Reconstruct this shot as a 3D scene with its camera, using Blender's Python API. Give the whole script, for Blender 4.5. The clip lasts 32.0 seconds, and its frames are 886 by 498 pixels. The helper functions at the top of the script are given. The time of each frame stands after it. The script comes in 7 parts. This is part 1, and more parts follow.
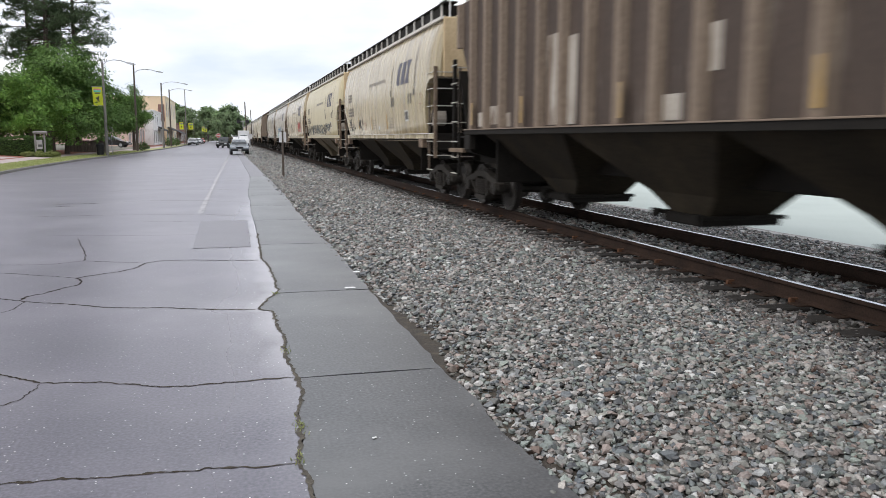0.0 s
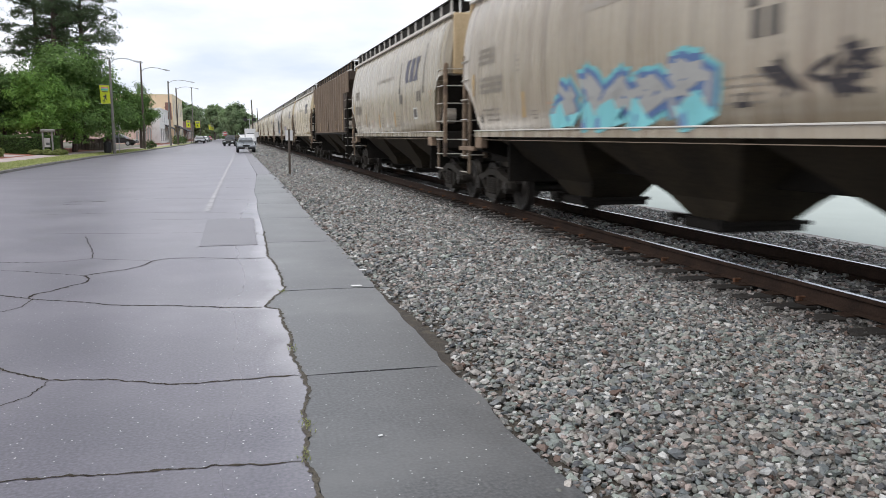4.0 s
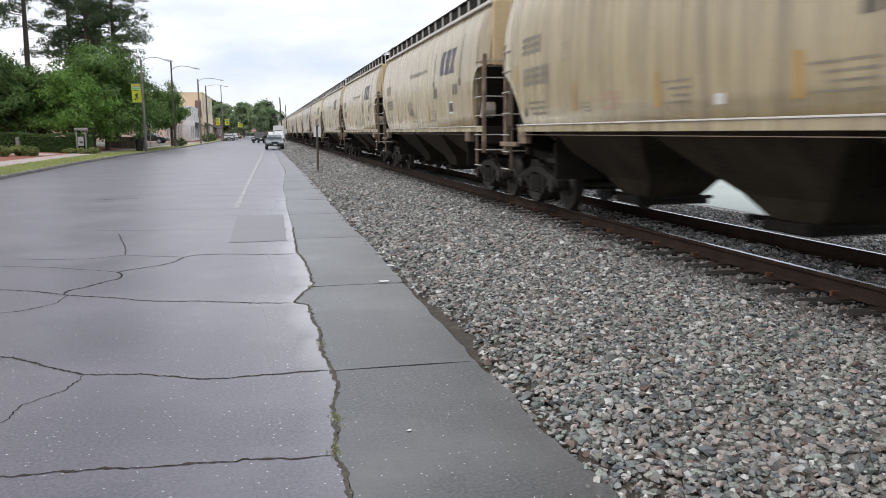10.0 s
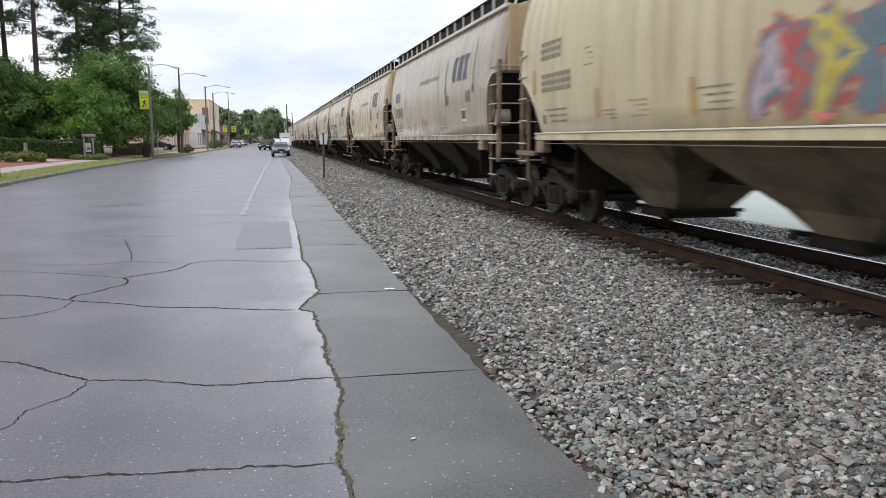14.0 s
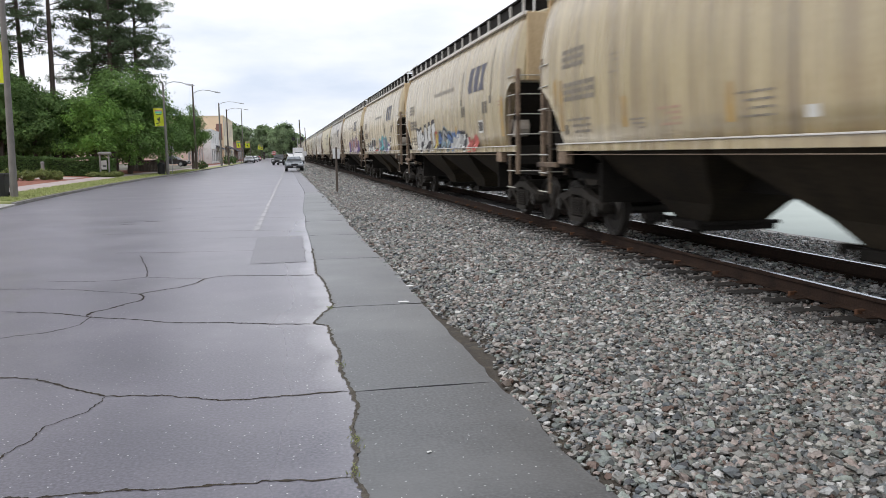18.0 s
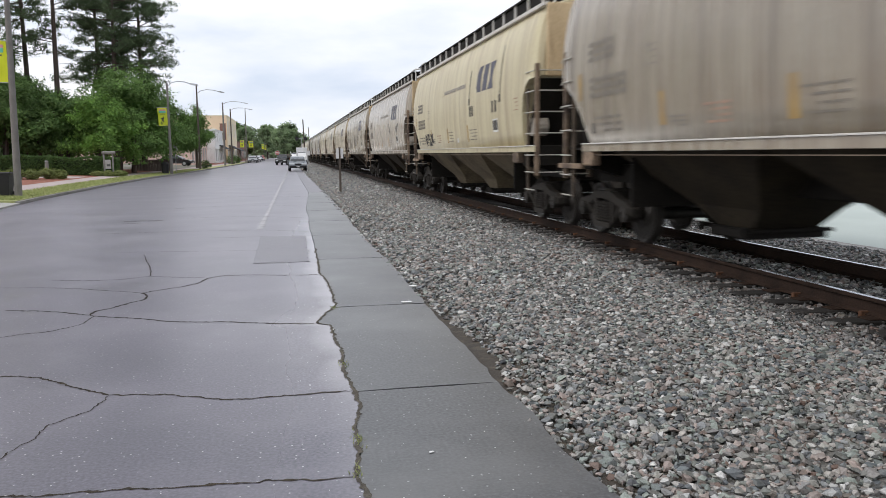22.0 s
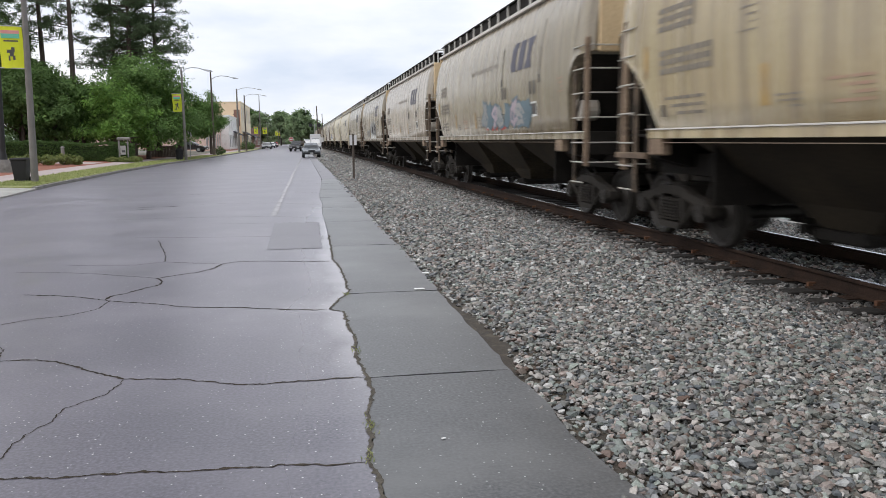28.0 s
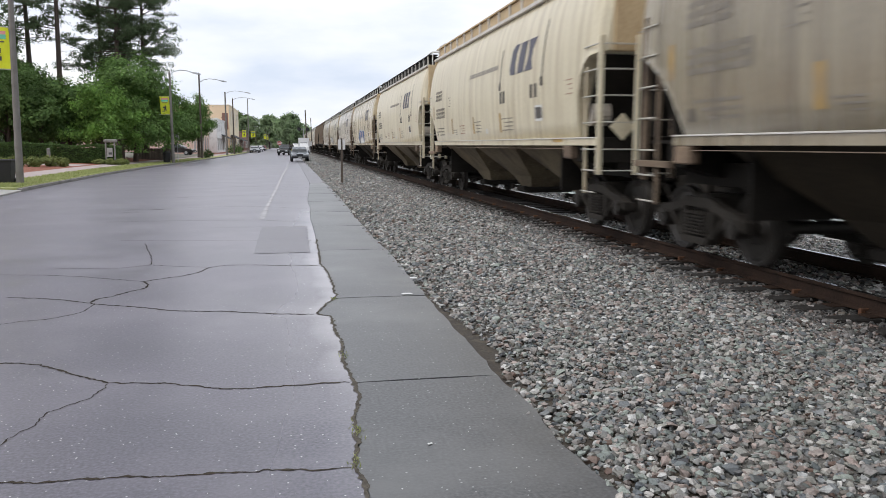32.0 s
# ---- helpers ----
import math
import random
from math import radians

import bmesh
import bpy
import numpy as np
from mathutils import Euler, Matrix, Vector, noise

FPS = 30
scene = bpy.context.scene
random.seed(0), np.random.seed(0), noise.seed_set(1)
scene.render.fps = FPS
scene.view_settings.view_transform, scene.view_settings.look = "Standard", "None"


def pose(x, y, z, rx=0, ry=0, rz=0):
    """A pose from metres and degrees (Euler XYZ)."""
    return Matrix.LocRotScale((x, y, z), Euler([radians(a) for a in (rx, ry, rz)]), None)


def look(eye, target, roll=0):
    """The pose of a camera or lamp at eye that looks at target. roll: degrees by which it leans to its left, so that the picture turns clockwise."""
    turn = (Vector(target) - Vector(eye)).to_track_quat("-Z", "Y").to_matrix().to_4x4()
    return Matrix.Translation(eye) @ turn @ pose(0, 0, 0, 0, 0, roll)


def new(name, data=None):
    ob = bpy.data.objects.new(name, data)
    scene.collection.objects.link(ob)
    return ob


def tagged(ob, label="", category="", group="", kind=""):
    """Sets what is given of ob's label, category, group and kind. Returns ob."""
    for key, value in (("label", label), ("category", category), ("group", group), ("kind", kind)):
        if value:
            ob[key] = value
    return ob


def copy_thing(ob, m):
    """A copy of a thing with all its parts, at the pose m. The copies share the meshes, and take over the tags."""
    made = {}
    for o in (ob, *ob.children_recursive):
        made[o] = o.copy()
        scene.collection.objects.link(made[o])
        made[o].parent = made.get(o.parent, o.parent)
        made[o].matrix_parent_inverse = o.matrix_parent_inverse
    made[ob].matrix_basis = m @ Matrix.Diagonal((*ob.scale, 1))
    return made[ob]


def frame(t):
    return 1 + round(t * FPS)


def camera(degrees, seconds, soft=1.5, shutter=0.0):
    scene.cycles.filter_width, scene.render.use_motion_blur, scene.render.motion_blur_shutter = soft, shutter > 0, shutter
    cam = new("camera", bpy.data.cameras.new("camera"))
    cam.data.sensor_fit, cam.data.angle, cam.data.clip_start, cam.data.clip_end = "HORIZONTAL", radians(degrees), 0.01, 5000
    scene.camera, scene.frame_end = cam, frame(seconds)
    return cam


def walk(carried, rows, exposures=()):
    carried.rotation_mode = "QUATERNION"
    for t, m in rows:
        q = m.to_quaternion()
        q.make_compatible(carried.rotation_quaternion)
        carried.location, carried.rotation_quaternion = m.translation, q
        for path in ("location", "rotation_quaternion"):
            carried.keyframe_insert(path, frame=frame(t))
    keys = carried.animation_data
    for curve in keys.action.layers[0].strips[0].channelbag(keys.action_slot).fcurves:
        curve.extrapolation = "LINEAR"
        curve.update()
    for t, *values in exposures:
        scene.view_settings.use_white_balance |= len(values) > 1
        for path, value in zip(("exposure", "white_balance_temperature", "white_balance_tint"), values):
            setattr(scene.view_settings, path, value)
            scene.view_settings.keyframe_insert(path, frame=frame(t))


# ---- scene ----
cam = camera(59.3, 32.0, soft=0.85, shutter=0.35)
EYE = (0.0, 0.0, 1.62)
PATH = [
    (0, (0.5259, 1.9090, 1.3386), 0.23),
    (0.5, (0.5288, 1.9075, 1.3343), 0.15),
    (1, (0.5271, 1.9084, 1.3365), 0.10),
    (1.5, (0.5235, 1.9103, 1.3429), 0.06),
    (2, (0.5181, 1.9116, 1.3418), 0.12),
    (2.5, (0.5085, 1.9131, 1.3349), 0.06),
    (3, (0.5058, 1.9137, 1.3337), 0.12),
    (3.5, (0.5080, 1.9130, 1.3333), 0.16),
    (5.5, (0.5139, 1.9118, 1.3358), 0.24),
    (6, (0.5113, 1.9138, 1.3446), -0.10),
    (6.5, (0.5046, 1.9173, 1.3567), -0.54),
    (7, (0.4887, 1.9227, 1.3659), -0.33),
    (7.5, (0.4816, 1.9205, 1.3373), -0.36),
    (8, (0.4609, 1.9228, 1.3195), -0.31),
    (8.5, (0.4495, 1.9248, 1.3150), -0.13),
    (9, (0.4438, 1.9270, 1.3206), -0.15),
    (9.5, (0.4446, 1.9276, 1.3257), -0.25),
    (10, (0.4409, 1.9279, 1.3219), -0.31),
    (10.5, (0.4382, 1.9294, 1.3277), -0.32),
    (11, (0.4364, 1.9307, 1.3337), -0.27),
    (11.5, (0.4372, 1.9316, 1.3414), -0.35),
    (12, (0.4385, 1.9316, 1.3435), -0.34),
    (12.5, (0.4347, 1.9328, 1.3456), -0.35),
    (13, (0.4307, 1.9336, 1.3450), -0.16),
    (13.5, (0.4300, 1.9335, 1.3435), -0.26),
    (14, (0.4283, 1.9337, 1.3420), -0.03),
    (14.5, (0.4276, 1.9339, 1.3419), -0.10),
    (16.5, (0.4115, 1.9420, 1.3763), -0.12),
    (17, (0.4032, 1.9423, 1.3653), -0.20),
    (17.5, (0.4007, 1.9434, 1.3698), -0.79),
    (18, (0.3954, 1.9450, 1.3739), -0.85),
    (18.5, (0.3899, 1.9467, 1.3781), -0.90),
    (19, (0.3800, 1.9489, 1.3801), -0.86),
    (19.5, (0.3720, 1.9495, 1.3726), -0.64),
    (20, (0.3692, 1.9484, 1.3600), -0.62),
    (20.5, (0.3733, 1.9469, 1.3548), -0.44),
    (21, (0.3711, 1.9467, 1.3507), -0.44),
    (21.5, (0.3801, 1.9469, 1.3652), -0.88),
    (22, (0.3876, 1.9466, 1.3744), -0.70),
    (22.5, (0.3494, 1.9539, 1.3748), -0.97),
    (23, (0.3359, 1.9536, 1.3545), -1.08),
    (23.5, (0.3243, 1.9548, 1.3490), -0.97),
    (24, (0.3154, 1.9554, 1.3428), -0.79),
    (24.5, (0.3248, 1.9537, 1.3413), -0.66),
    (25, (0.3294, 1.9528, 1.3403), -0.73),
    (25.5, (0.3334, 1.9525, 1.3433), -0.62),
    (27.5, (0.3505, 1.9493, 1.3417), -0.69),
    (28, (0.3538, 1.9487, 1.3421), -0.53),
    (28.5, (0.3612, 1.9476, 1.3436), -0.41),
    (29, (0.3702, 1.9463, 1.3465), -0.40),
    (29.5, (0.3747, 1.9460, 1.3501), -0.30),
    (30, (0.3787, 1.9459, 1.3554), -0.12),
    (30.5, (0.3822, 1.9456, 1.3583), -0.11),
    (31, (0.3839, 1.9452, 1.3576), 0.02),
    (31.5, (0.3846, 1.9446, 1.3544), -0.02),
    (32, (0.3847, 1.9447, 1.3550), -0.00),
]
walk(cam, [(t, look(EYE, target, roll)) for t, target, roll in PATH], exposures=[(0, 0.10), (4, 0.06), (9, 0.04), (14, 0.0), (19, -0.02), (22, -0.05), (25, -0.10), (28, -0.04), (32, -0.02)])

# ---- world and light: a bright, broken overcast sky ----
world = bpy.data.worlds.new("overcast_sky")
scene.world = world
world.use_nodes = True
wn, wl = world.node_tree.nodes, world.node_tree.links
wn.clear()
w_out, w_bg = wn.new("ShaderNodeOutputWorld"), wn.new("ShaderNodeBackground")
w_sky = wn.new("ShaderNodeTexSky")
w_sky.sky_type, w_sky.sun_disc = "NISHITA", False
w_sky.sun_elevation, w_sky.sun_rotation = radians(54), radians(254)
w_sky.air_density, w_sky.dust_density = 1.0, 3.0
w_co, w_map = wn.new("ShaderNodeTexCoord"), wn.new("ShaderNodeMapping")
w_map.inputs["Scale"].default_value = (1.6, 1.6, 5.5)
w_n1 = wn.new("ShaderNodeTexNoise")
w_n1.inputs["Scale"].default_value, w_n1.inputs["Detail"].default_value, w_n1.inputs["Roughness"].default_value = 1.5, 6.0, 0.52
w_ramp = wn.new("ShaderNodeValToRGB")
w_ramp.color_ramp.elements[0].position, w_ramp.color_ramp.elements[0].color = 0.36, (0.63, 0.71, 0.83, 1)
w_ramp.color_ramp.elements[1].position, w_ramp.color_ramp.elements[1].color = 0.60, (0.975, 0.99, 1.01, 1)
w_gain = wn.new("ShaderNodeMix")
w_gain.data_type, w_gain.blend_type = "RGBA", "MULTIPLY"
w_gain.inputs["Factor"].default_value = 1.0
w_gain.inputs["B"].default_value = (9.08, 8.97, 9.06, 1)
w_mix = wn.new("ShaderNodeMix")
w_mix.data_type = "RGBA"
w_mix.inputs["Factor"].default_value = 0.93
wl.new(w_co.outputs["Generated"], w_map.inputs["Vector"])
wl.new(w_map.outputs["Vector"], w_n1.inputs["Vector"])
wl.new(w_n1.outputs["Fac"], w_ramp.inputs["Fac"])
wl.new(w_ramp.outputs["Color"], w_gain.inputs["A"])
wl.new(w_sky.outputs["Color"], w_mix.inputs["A"])
wl.new(w_gain.outputs["Result"], w_mix.inputs["B"])
wl.new(w_mix.outputs["Result"], w_bg.inputs["Color"])
w_bg.inputs["Strength"].default_value = 0.136
wl.new(w_bg.outputs["Background"], w_out.inputs["Surface"])

sun_data = bpy.data.lights.new("sun", "SUN")
sun_data.energy, sun_data.angle, sun_data.color = 1.5, radians(40), (1.0, 0.96, 0.9)
sun = new("sun", sun_data)
sun.matrix_basis = look((0, 0, 60), (42, 12, 0))

# ---- materials ----


def material(name, dark, light, rough=0.7, metal=0.0, scale=3.0, fine=60.0, bump=0.2, depth=0.01, stretch=(1, 1, 1),
             stain=None, stain_at=(0.55, 0.7), stain_scale=1.2, vary=0.0, rough_vary=0.12, speck=None, coat=0.0, damp=None, grain=0.0, run=None, spec=0.5, dust=0.0, seams=None, spill=None):
    """A surface with two scales of mottling, an optional stain colour and a fine relief, in metres."""
    m = bpy.data.materials.new(name)
    m.use_nodes = True
    n, l = m.node_tree.nodes, m.node_tree.links
    b = n["Principled BSDF"]
    co, mp = n.new("ShaderNodeTexCoord"), n.new("ShaderNodeMapping")
    mp.inputs["Scale"].default_value = stretch
    l.new(co.outputs["Object"], mp.inputs["Vector"])
    info = n.new("ShaderNodeObjectInfo")
    shift = n.new("ShaderNodeVectorMath")
    shift.operation = "MULTIPLY_ADD"
    shift.inputs[1].default_value = (1, 1, 1)
    spread = n.new("ShaderNodeMath")
    spread.operation = "MULTIPLY"
    spread.inputs[1].default_value = 37.0 if vary else 0.0
    l.new(info.outputs["Random"], spread.inputs[0])
    l.new(mp.outputs["Vector"], shift.inputs[0])
    l.new(spread.outputs["Value"], shift.inputs[2])
    big, small = n.new("ShaderNodeTexNoise"), n.new("ShaderNodeTexNoise")
    big.inputs["Scale"].default_value, big.inputs["Detail"].default_value = scale, 5.0
    small.inputs["Scale"].default_value, small.inputs["Detail"].default_value = fine, 5.0
    l.new(shift.outputs["Vector"], big.inputs["Vector"])
    l.new(co.outputs["Object"], small.inputs["Vector"])
    add = n.new("ShaderNodeMath")
    add.operation = "MULTIPLY_ADD"
    add.inputs[1].default_value, add.inputs[2].default_value = 0.45, 0.0
    l.new(small.outputs["Fac"], add.inputs[0])
    add2 = n.new("ShaderNodeMath")
    add2.operation = "MULTIPLY_ADD"
    add2.inputs[1].default_value = 0.55
    l.new(big.outputs["Fac"], add2.inputs[0])
    l.new(add.outputs["Value"], add2.inputs[2])
    ramp = n.new("ShaderNodeValToRGB")
    ramp.color_ramp.elements[0].position, ramp.color_ramp.elements[0].color = 0.32, (*dark, 1)
    ramp.color_ramp.elements[1].position, ramp.color_ramp.elements[1].color = 0.68, (*light, 1)
    l.new(add2.outputs["Value"], ramp.inputs["Fac"])
    colour = ramp.outputs["Color"]
    if grain:
        gm, gx = n.new("ShaderNodeMapRange"), n.new("ShaderNodeMix")
        gm.inputs["From Min"].default_value, gm.inputs["From Max"].default_value = 0.3, 0.7
        gm.inputs["To Min"].default_value, gm.inputs["To Max"].default_value = 1 - grain, 1 + grain
        l.new(small.outputs["Fac"], gm.inputs["Value"])
        gx.data_type, gx.blend_type = "RGBA", "MULTIPLY"
        gx.inputs["Factor"].default_value = 1.0
        l.new(colour, gx.inputs["A"])
        l.new(gm.outputs["Result"], gx.inputs["B"])
        colour = gx.outputs["Result"]
    if stain:
        st, sr, mx = n.new("ShaderNodeTexNoise"), n.new("ShaderNodeMapRange"), n.new("ShaderNodeMix")
        st.inputs["Scale"].default_value, st.inputs["Detail"].default_value, st.inputs["Roughness"].default_value = stain_scale, 6.0, 0.62
        l.new(shift.outputs["Vector"], st.inputs["Vector"])
        sr.inputs["From Min"].default_value, sr.inputs["From Max"].default_value = stain_at
        l.new(st.outputs["Fac"], sr.inputs["Value"])
        mx.data_type = "RGBA"
        mx.inputs["B"].default_value = (*stain, 1)
        l.new(sr.outputs["Result"], mx.inputs["Factor"])
        l.new(colour, mx.inputs["A"])
        colour = mx.outputs["Result"]
    if run:
        # thin runs of grime down the side, each with its own length
        rc, rm, rn, rs, rx = n.new("ShaderNodeMapping"), n.new("ShaderNodeMapRange"), n.new("ShaderNodeTexNoise"), n.new("ShaderNodeVectorMath"), n.new("ShaderNodeMix")
        rc.inputs["Scale"].default_value = (1.0, 4.6, 0.42)
        l.new(co.outputs["Object"], rc.inputs["Vector"])
        rs.operation, rs.inputs[1].default_value = "MULTIPLY_ADD", (1, 1, 1)
        l.new(rc.outputs["Vector"], rs.inputs[0])
        l.new(spread.outputs["Value"], rs.inputs[2])
        rn.inputs["Scale"].default_value, rn.inputs["Detail"].default_value, rn.inputs["Roughness"].default_value = 1.0, 4.0, 0.6
        l.new(rs.outputs["Vector"], rn.inputs["Vector"])
        rm.inputs["From Min"].default_value, rm.inputs["From Max"].default_value, rm.inputs["To Max"].default_value = 0.46, 0.86, run[1]
        l.new(rn.outputs["Fac"], rm.inputs["Value"])
        rx.data_type = "RGBA"
        rx.inputs["B"].default_value = (*run[0], 1)
        l.new(rm.outputs["Result"], rx.inputs["Factor"])
        l.new(colour, rx.inputs["A"])
        colour = rx.outputs["Result"]
    if seams:
        # grime gathered along the upright panel seams, broken and uneven
        sy, away, soft, gap, much, sm = n.new("ShaderNodeSeparateXYZ"), n.new("ShaderNodeMath"), n.new("ShaderNodeMapRange"), n.new("ShaderNodeMapRange"), n.new("ShaderNodeMath"), n.new("ShaderNodeMix")
        wave = n.new("ShaderNodeMath")
        l.new(co.outputs["Object"], sy.inputs["Vector"])
        wave.operation, wave.inputs[1].default_value = "MULTIPLY_ADD", 0.16
        l.new(big.outputs["Fac"], wave.inputs[0])
        l.new(sy.outputs["Y"], wave.inputs[2])
        away.operation, away.inputs[1].default_value = "PINGPONG", seams[0] / 2
        l.new(wave.outputs["Value"], away.inputs[0])
        soft.interpolation_type = "SMOOTHSTEP"
        soft.inputs["From Min"].default_value, soft.inputs["From Max"].default_value = 0.11, 0.0
        l.new(away.outputs["Value"], soft.inputs["Value"])
        gap.inputs["From Min"].default_value, gap.inputs["From Max"].default_value, gap.inputs["To Max"].default_value = 0.36, 0.62, seams[2]
        l.new(big.outputs["Fac"], gap.inputs["Value"])
        much.operation = "MULTIPLY"
        l.new(soft.outputs["Result"], much.inputs[0])
        l.new(gap.outputs["Result"], much.inputs[1])
        sm.data_type = "RGBA"
        sm.inputs["B"].default_value = (*seams[1], 1)
        l.new(much.outputs["Value"], sm.inputs["Factor"])
        l.new(colour, sm.inputs["A"])
        colour = sm.outputs["Result"]
    if spill:
        # one old oil spill: its place, half width and half length
        od, om, ol, ox, on = n.new("ShaderNodeMapping"), n.new("ShaderNodeMapRange"), n.new("ShaderNodeVectorMath"), n.new("ShaderNodeMix"), n.new("ShaderNodeMath")
        od.inputs["Scale"].default_value = (1 / spill[2], 1 / spill[3], 0)
        od.inputs["Location"].default_value = (-spill[0] / spill[2], -spill[1] / spill[3], 0)
        l.new(co.outputs["Object"], od.inputs["Vector"])
        ol.operation = "LENGTH"
        l.new(od.outputs["Vector"], ol.inputs[0])
        on.operation = "ADD"
        l.new(ol.outputs["Value"], on.inputs[0])
        l.new(small.outputs["Fac"], on.inputs[1])
        om.interpolation_type = "SMOOTHSTEP"
        om.inputs["From Min"].default_value, om.inputs["From Max"].default_value, om.inputs["To Max"].default_value = 1.5, 0.5, 0.7
        l.new(on.outputs["Value"], om.inputs["Value"])
        ox.data_type = "RGBA"
        ox.inputs["B"].default_value = (0.05, 0.045, 0.04, 1)
        l.new(om.outputs["Result"], ox.inputs["Factor"])
        l.new(colour, ox.inputs["A"])
        colour = ox.outputs["Result"]
    if speck:
        vo, vr, mv = n.new("ShaderNodeTexVoronoi"), n.new("ShaderNodeMapRange"), n.new("ShaderNodeMix")
        vo.inputs["Scale"].default_value = speck[1]
        l.new(co.outputs["Object"], vo.inputs["Vector"])
        vr.inputs["From Min"].default_value, vr.inputs["From Max"].default_value = 0.17, 0.08
        l.new(vo.outputs["Distance"], vr.inputs["Value"])
        mv.data_type = "RGBA"
        mv.inputs["B"].default_value = (*speck[0], 1)
        sep, few, both = n.new("ShaderNodeSeparateColor"), n.new("ShaderNodeMath"), n.new("ShaderNodeMath")
        few.operation, few.inputs[1].default_value, both.operation = "GREATER_THAN", 0.74, "MULTIPLY"
        l.new(vo.outputs["Color"], sep.inputs["Color"])
        l.new(sep.outputs["Red"], few.inputs[0])
        l.new(few.outputs["Value"], both.inputs[0])
        l.new(vr.outputs["Result"], both.inputs[1])
        l.new(both.outputs["Value"], mv.inputs["Factor"])
        l.new(colour, mv.inputs["A"])
        colour = mv.outputs["Result"]
    if vary:
        hsv, vr = n.new("ShaderNodeHueSaturation"), n.new("ShaderNodeMapRange")
        vr.inputs["To Min"].default_value, vr.inputs["To Max"].default_value = 1 - vary, 1 + vary
        l.new(info.outputs["Random"], vr.inputs["Value"])
        l.new(vr.outputs["Result"], hsv.inputs["Value"])
        l.new(colour, hsv.inputs["Color"])
        colour = hsv.outputs["Color"]
    l.new(colour, b.inputs["Base Color"])
    rr = n.new("ShaderNodeMapRange")
    rr.inputs["To Min"].default_value, rr.inputs["To Max"].default_value = max(0.03, rough - rough_vary), min(1, rough + rough_vary)
    l.new(big.outputs["Fac"], rr.inputs["Value"])
    gloss = rr.outputs["Result"]
    if damp:
        # water and wear along the broken edge: how wide, how much smoother, and how far along the street
        uv, sx, dm, less = n.new("ShaderNodeUVMap"), n.new("ShaderNodeSeparateXYZ"), n.new("ShaderNodeMapRange"), n.new("ShaderNodeMath")
        uv.uv_map = "across"
        l.new(uv.outputs["UV"], sx.inputs["Vector"])
        wob, mid, edge = (n.new("ShaderNodeMath") for _ in range(3))
        mid.operation, mid.inputs[1].default_value, mid.inputs[2].default_value = "MULTIPLY_ADD", 0.5, -0.25
        l.new(big.outputs["Fac"], mid.inputs[0])
        wob.operation = "ADD"
        l.new(mid.outputs["Value"], wob.inputs[0])
        l.new(sx.outputs["X"], wob.inputs[1])
        dm.interpolation_type = "SMOOTHSTEP"
        dm.inputs["From Min"].default_value, dm.inputs["From Max"].default_value, dm.inputs["To Max"].default_value = damp[0], 0.0, damp[1]
        l.new(wob.outputs["Value"], dm.inputs["Value"])
        fade = n.new("ShaderNodeMapRange")
        fade.inputs["From Min"].default_value, fade.inputs["From Max"].default_value = 14.0, 24.0
        fade.inputs["To Min"].default_value, fade.inputs["To Max"].default_value = 1.0, 0.12
        l.new(sx.outputs["Y"], fade.inputs["Value"])
        less.operation = "SUBTRACT"
        calm = n.new("ShaderNodeMath")
        calm.operation = "MULTIPLY"
        l.new(dm.outputs["Result"], calm.inputs[0])
        l.new(fade.outputs["Result"], calm.inputs[1])
        # the surface bleached along its broken edge
        be, bx = n.new("ShaderNodeMapRange"), n.new("ShaderNodeMix")
        be.inputs["From Min"].default_value, be.inputs["From Max"].default_value, be.inputs["To Max"].default_value = -0.2, 0.02, 0.7
        l.new(wob.outputs["Value"], be.inputs["Value"])
        close, first = n.new("ShaderNodeMapRange"), n.new("ShaderNodeMath")
        close.inputs["From Min"].default_value, close.inputs["From Max"].default_value, close.inputs["To Min"].default_value = 4.4, 6.0, 0.25
        l.new(sx.outputs["Y"], close.inputs["Value"])
        first.operation = edge.operation = "MULTIPLY"
        l.new(be.outputs["Result"], first.inputs[0])
        l.new(close.outputs["Result"], first.inputs[1])
        l.new(first.outputs["Value"], edge.inputs[0])
        l.new(fade.outputs["Result"], edge.inputs[1])
        bx.data_type = "RGBA"
        bx.inputs["B"].default_value = (0.36, 0.35, 0.37, 1)
        l.new(edge.outputs["Value"], bx.inputs["Factor"])
        l.new(colour, bx.inputs["A"])
        l.new(bx.outputs["Result"], b.inputs["Base Color"])
        l.new(gloss, less.inputs[0])
        l.new(calm.outputs["Value"], less.inputs[1])
        gloss = less.outputs["Value"]
    l.new(gloss, b.inputs["Roughness"])
    b.inputs["Metallic"].default_value = metal
    b.inputs["Coat Weight"].default_value = coat
    b.inputs["Specular IOR Level"].default_value = spec
    # a dusty, chalky skin catches light at low angles
    b.inputs["Sheen Weight"].default_value, b.inputs["Sheen Roughness"].default_value = dust, 0.35
    b.inputs["Sheen Tint"].default_value = (*[0.6 + 0.4 * c / max(light) for c in light], 1)
    if bump:
        bp = n.new("ShaderNodeBump")
        bp.inputs["Strength"].default_value, bp.inputs["Distance"].default_value = bump, depth
        l.new(add2.outputs["Value"], bp.inputs["Height"])
        l.new(bp.outputs["Normal"], b.inputs["Normal"])
    return m


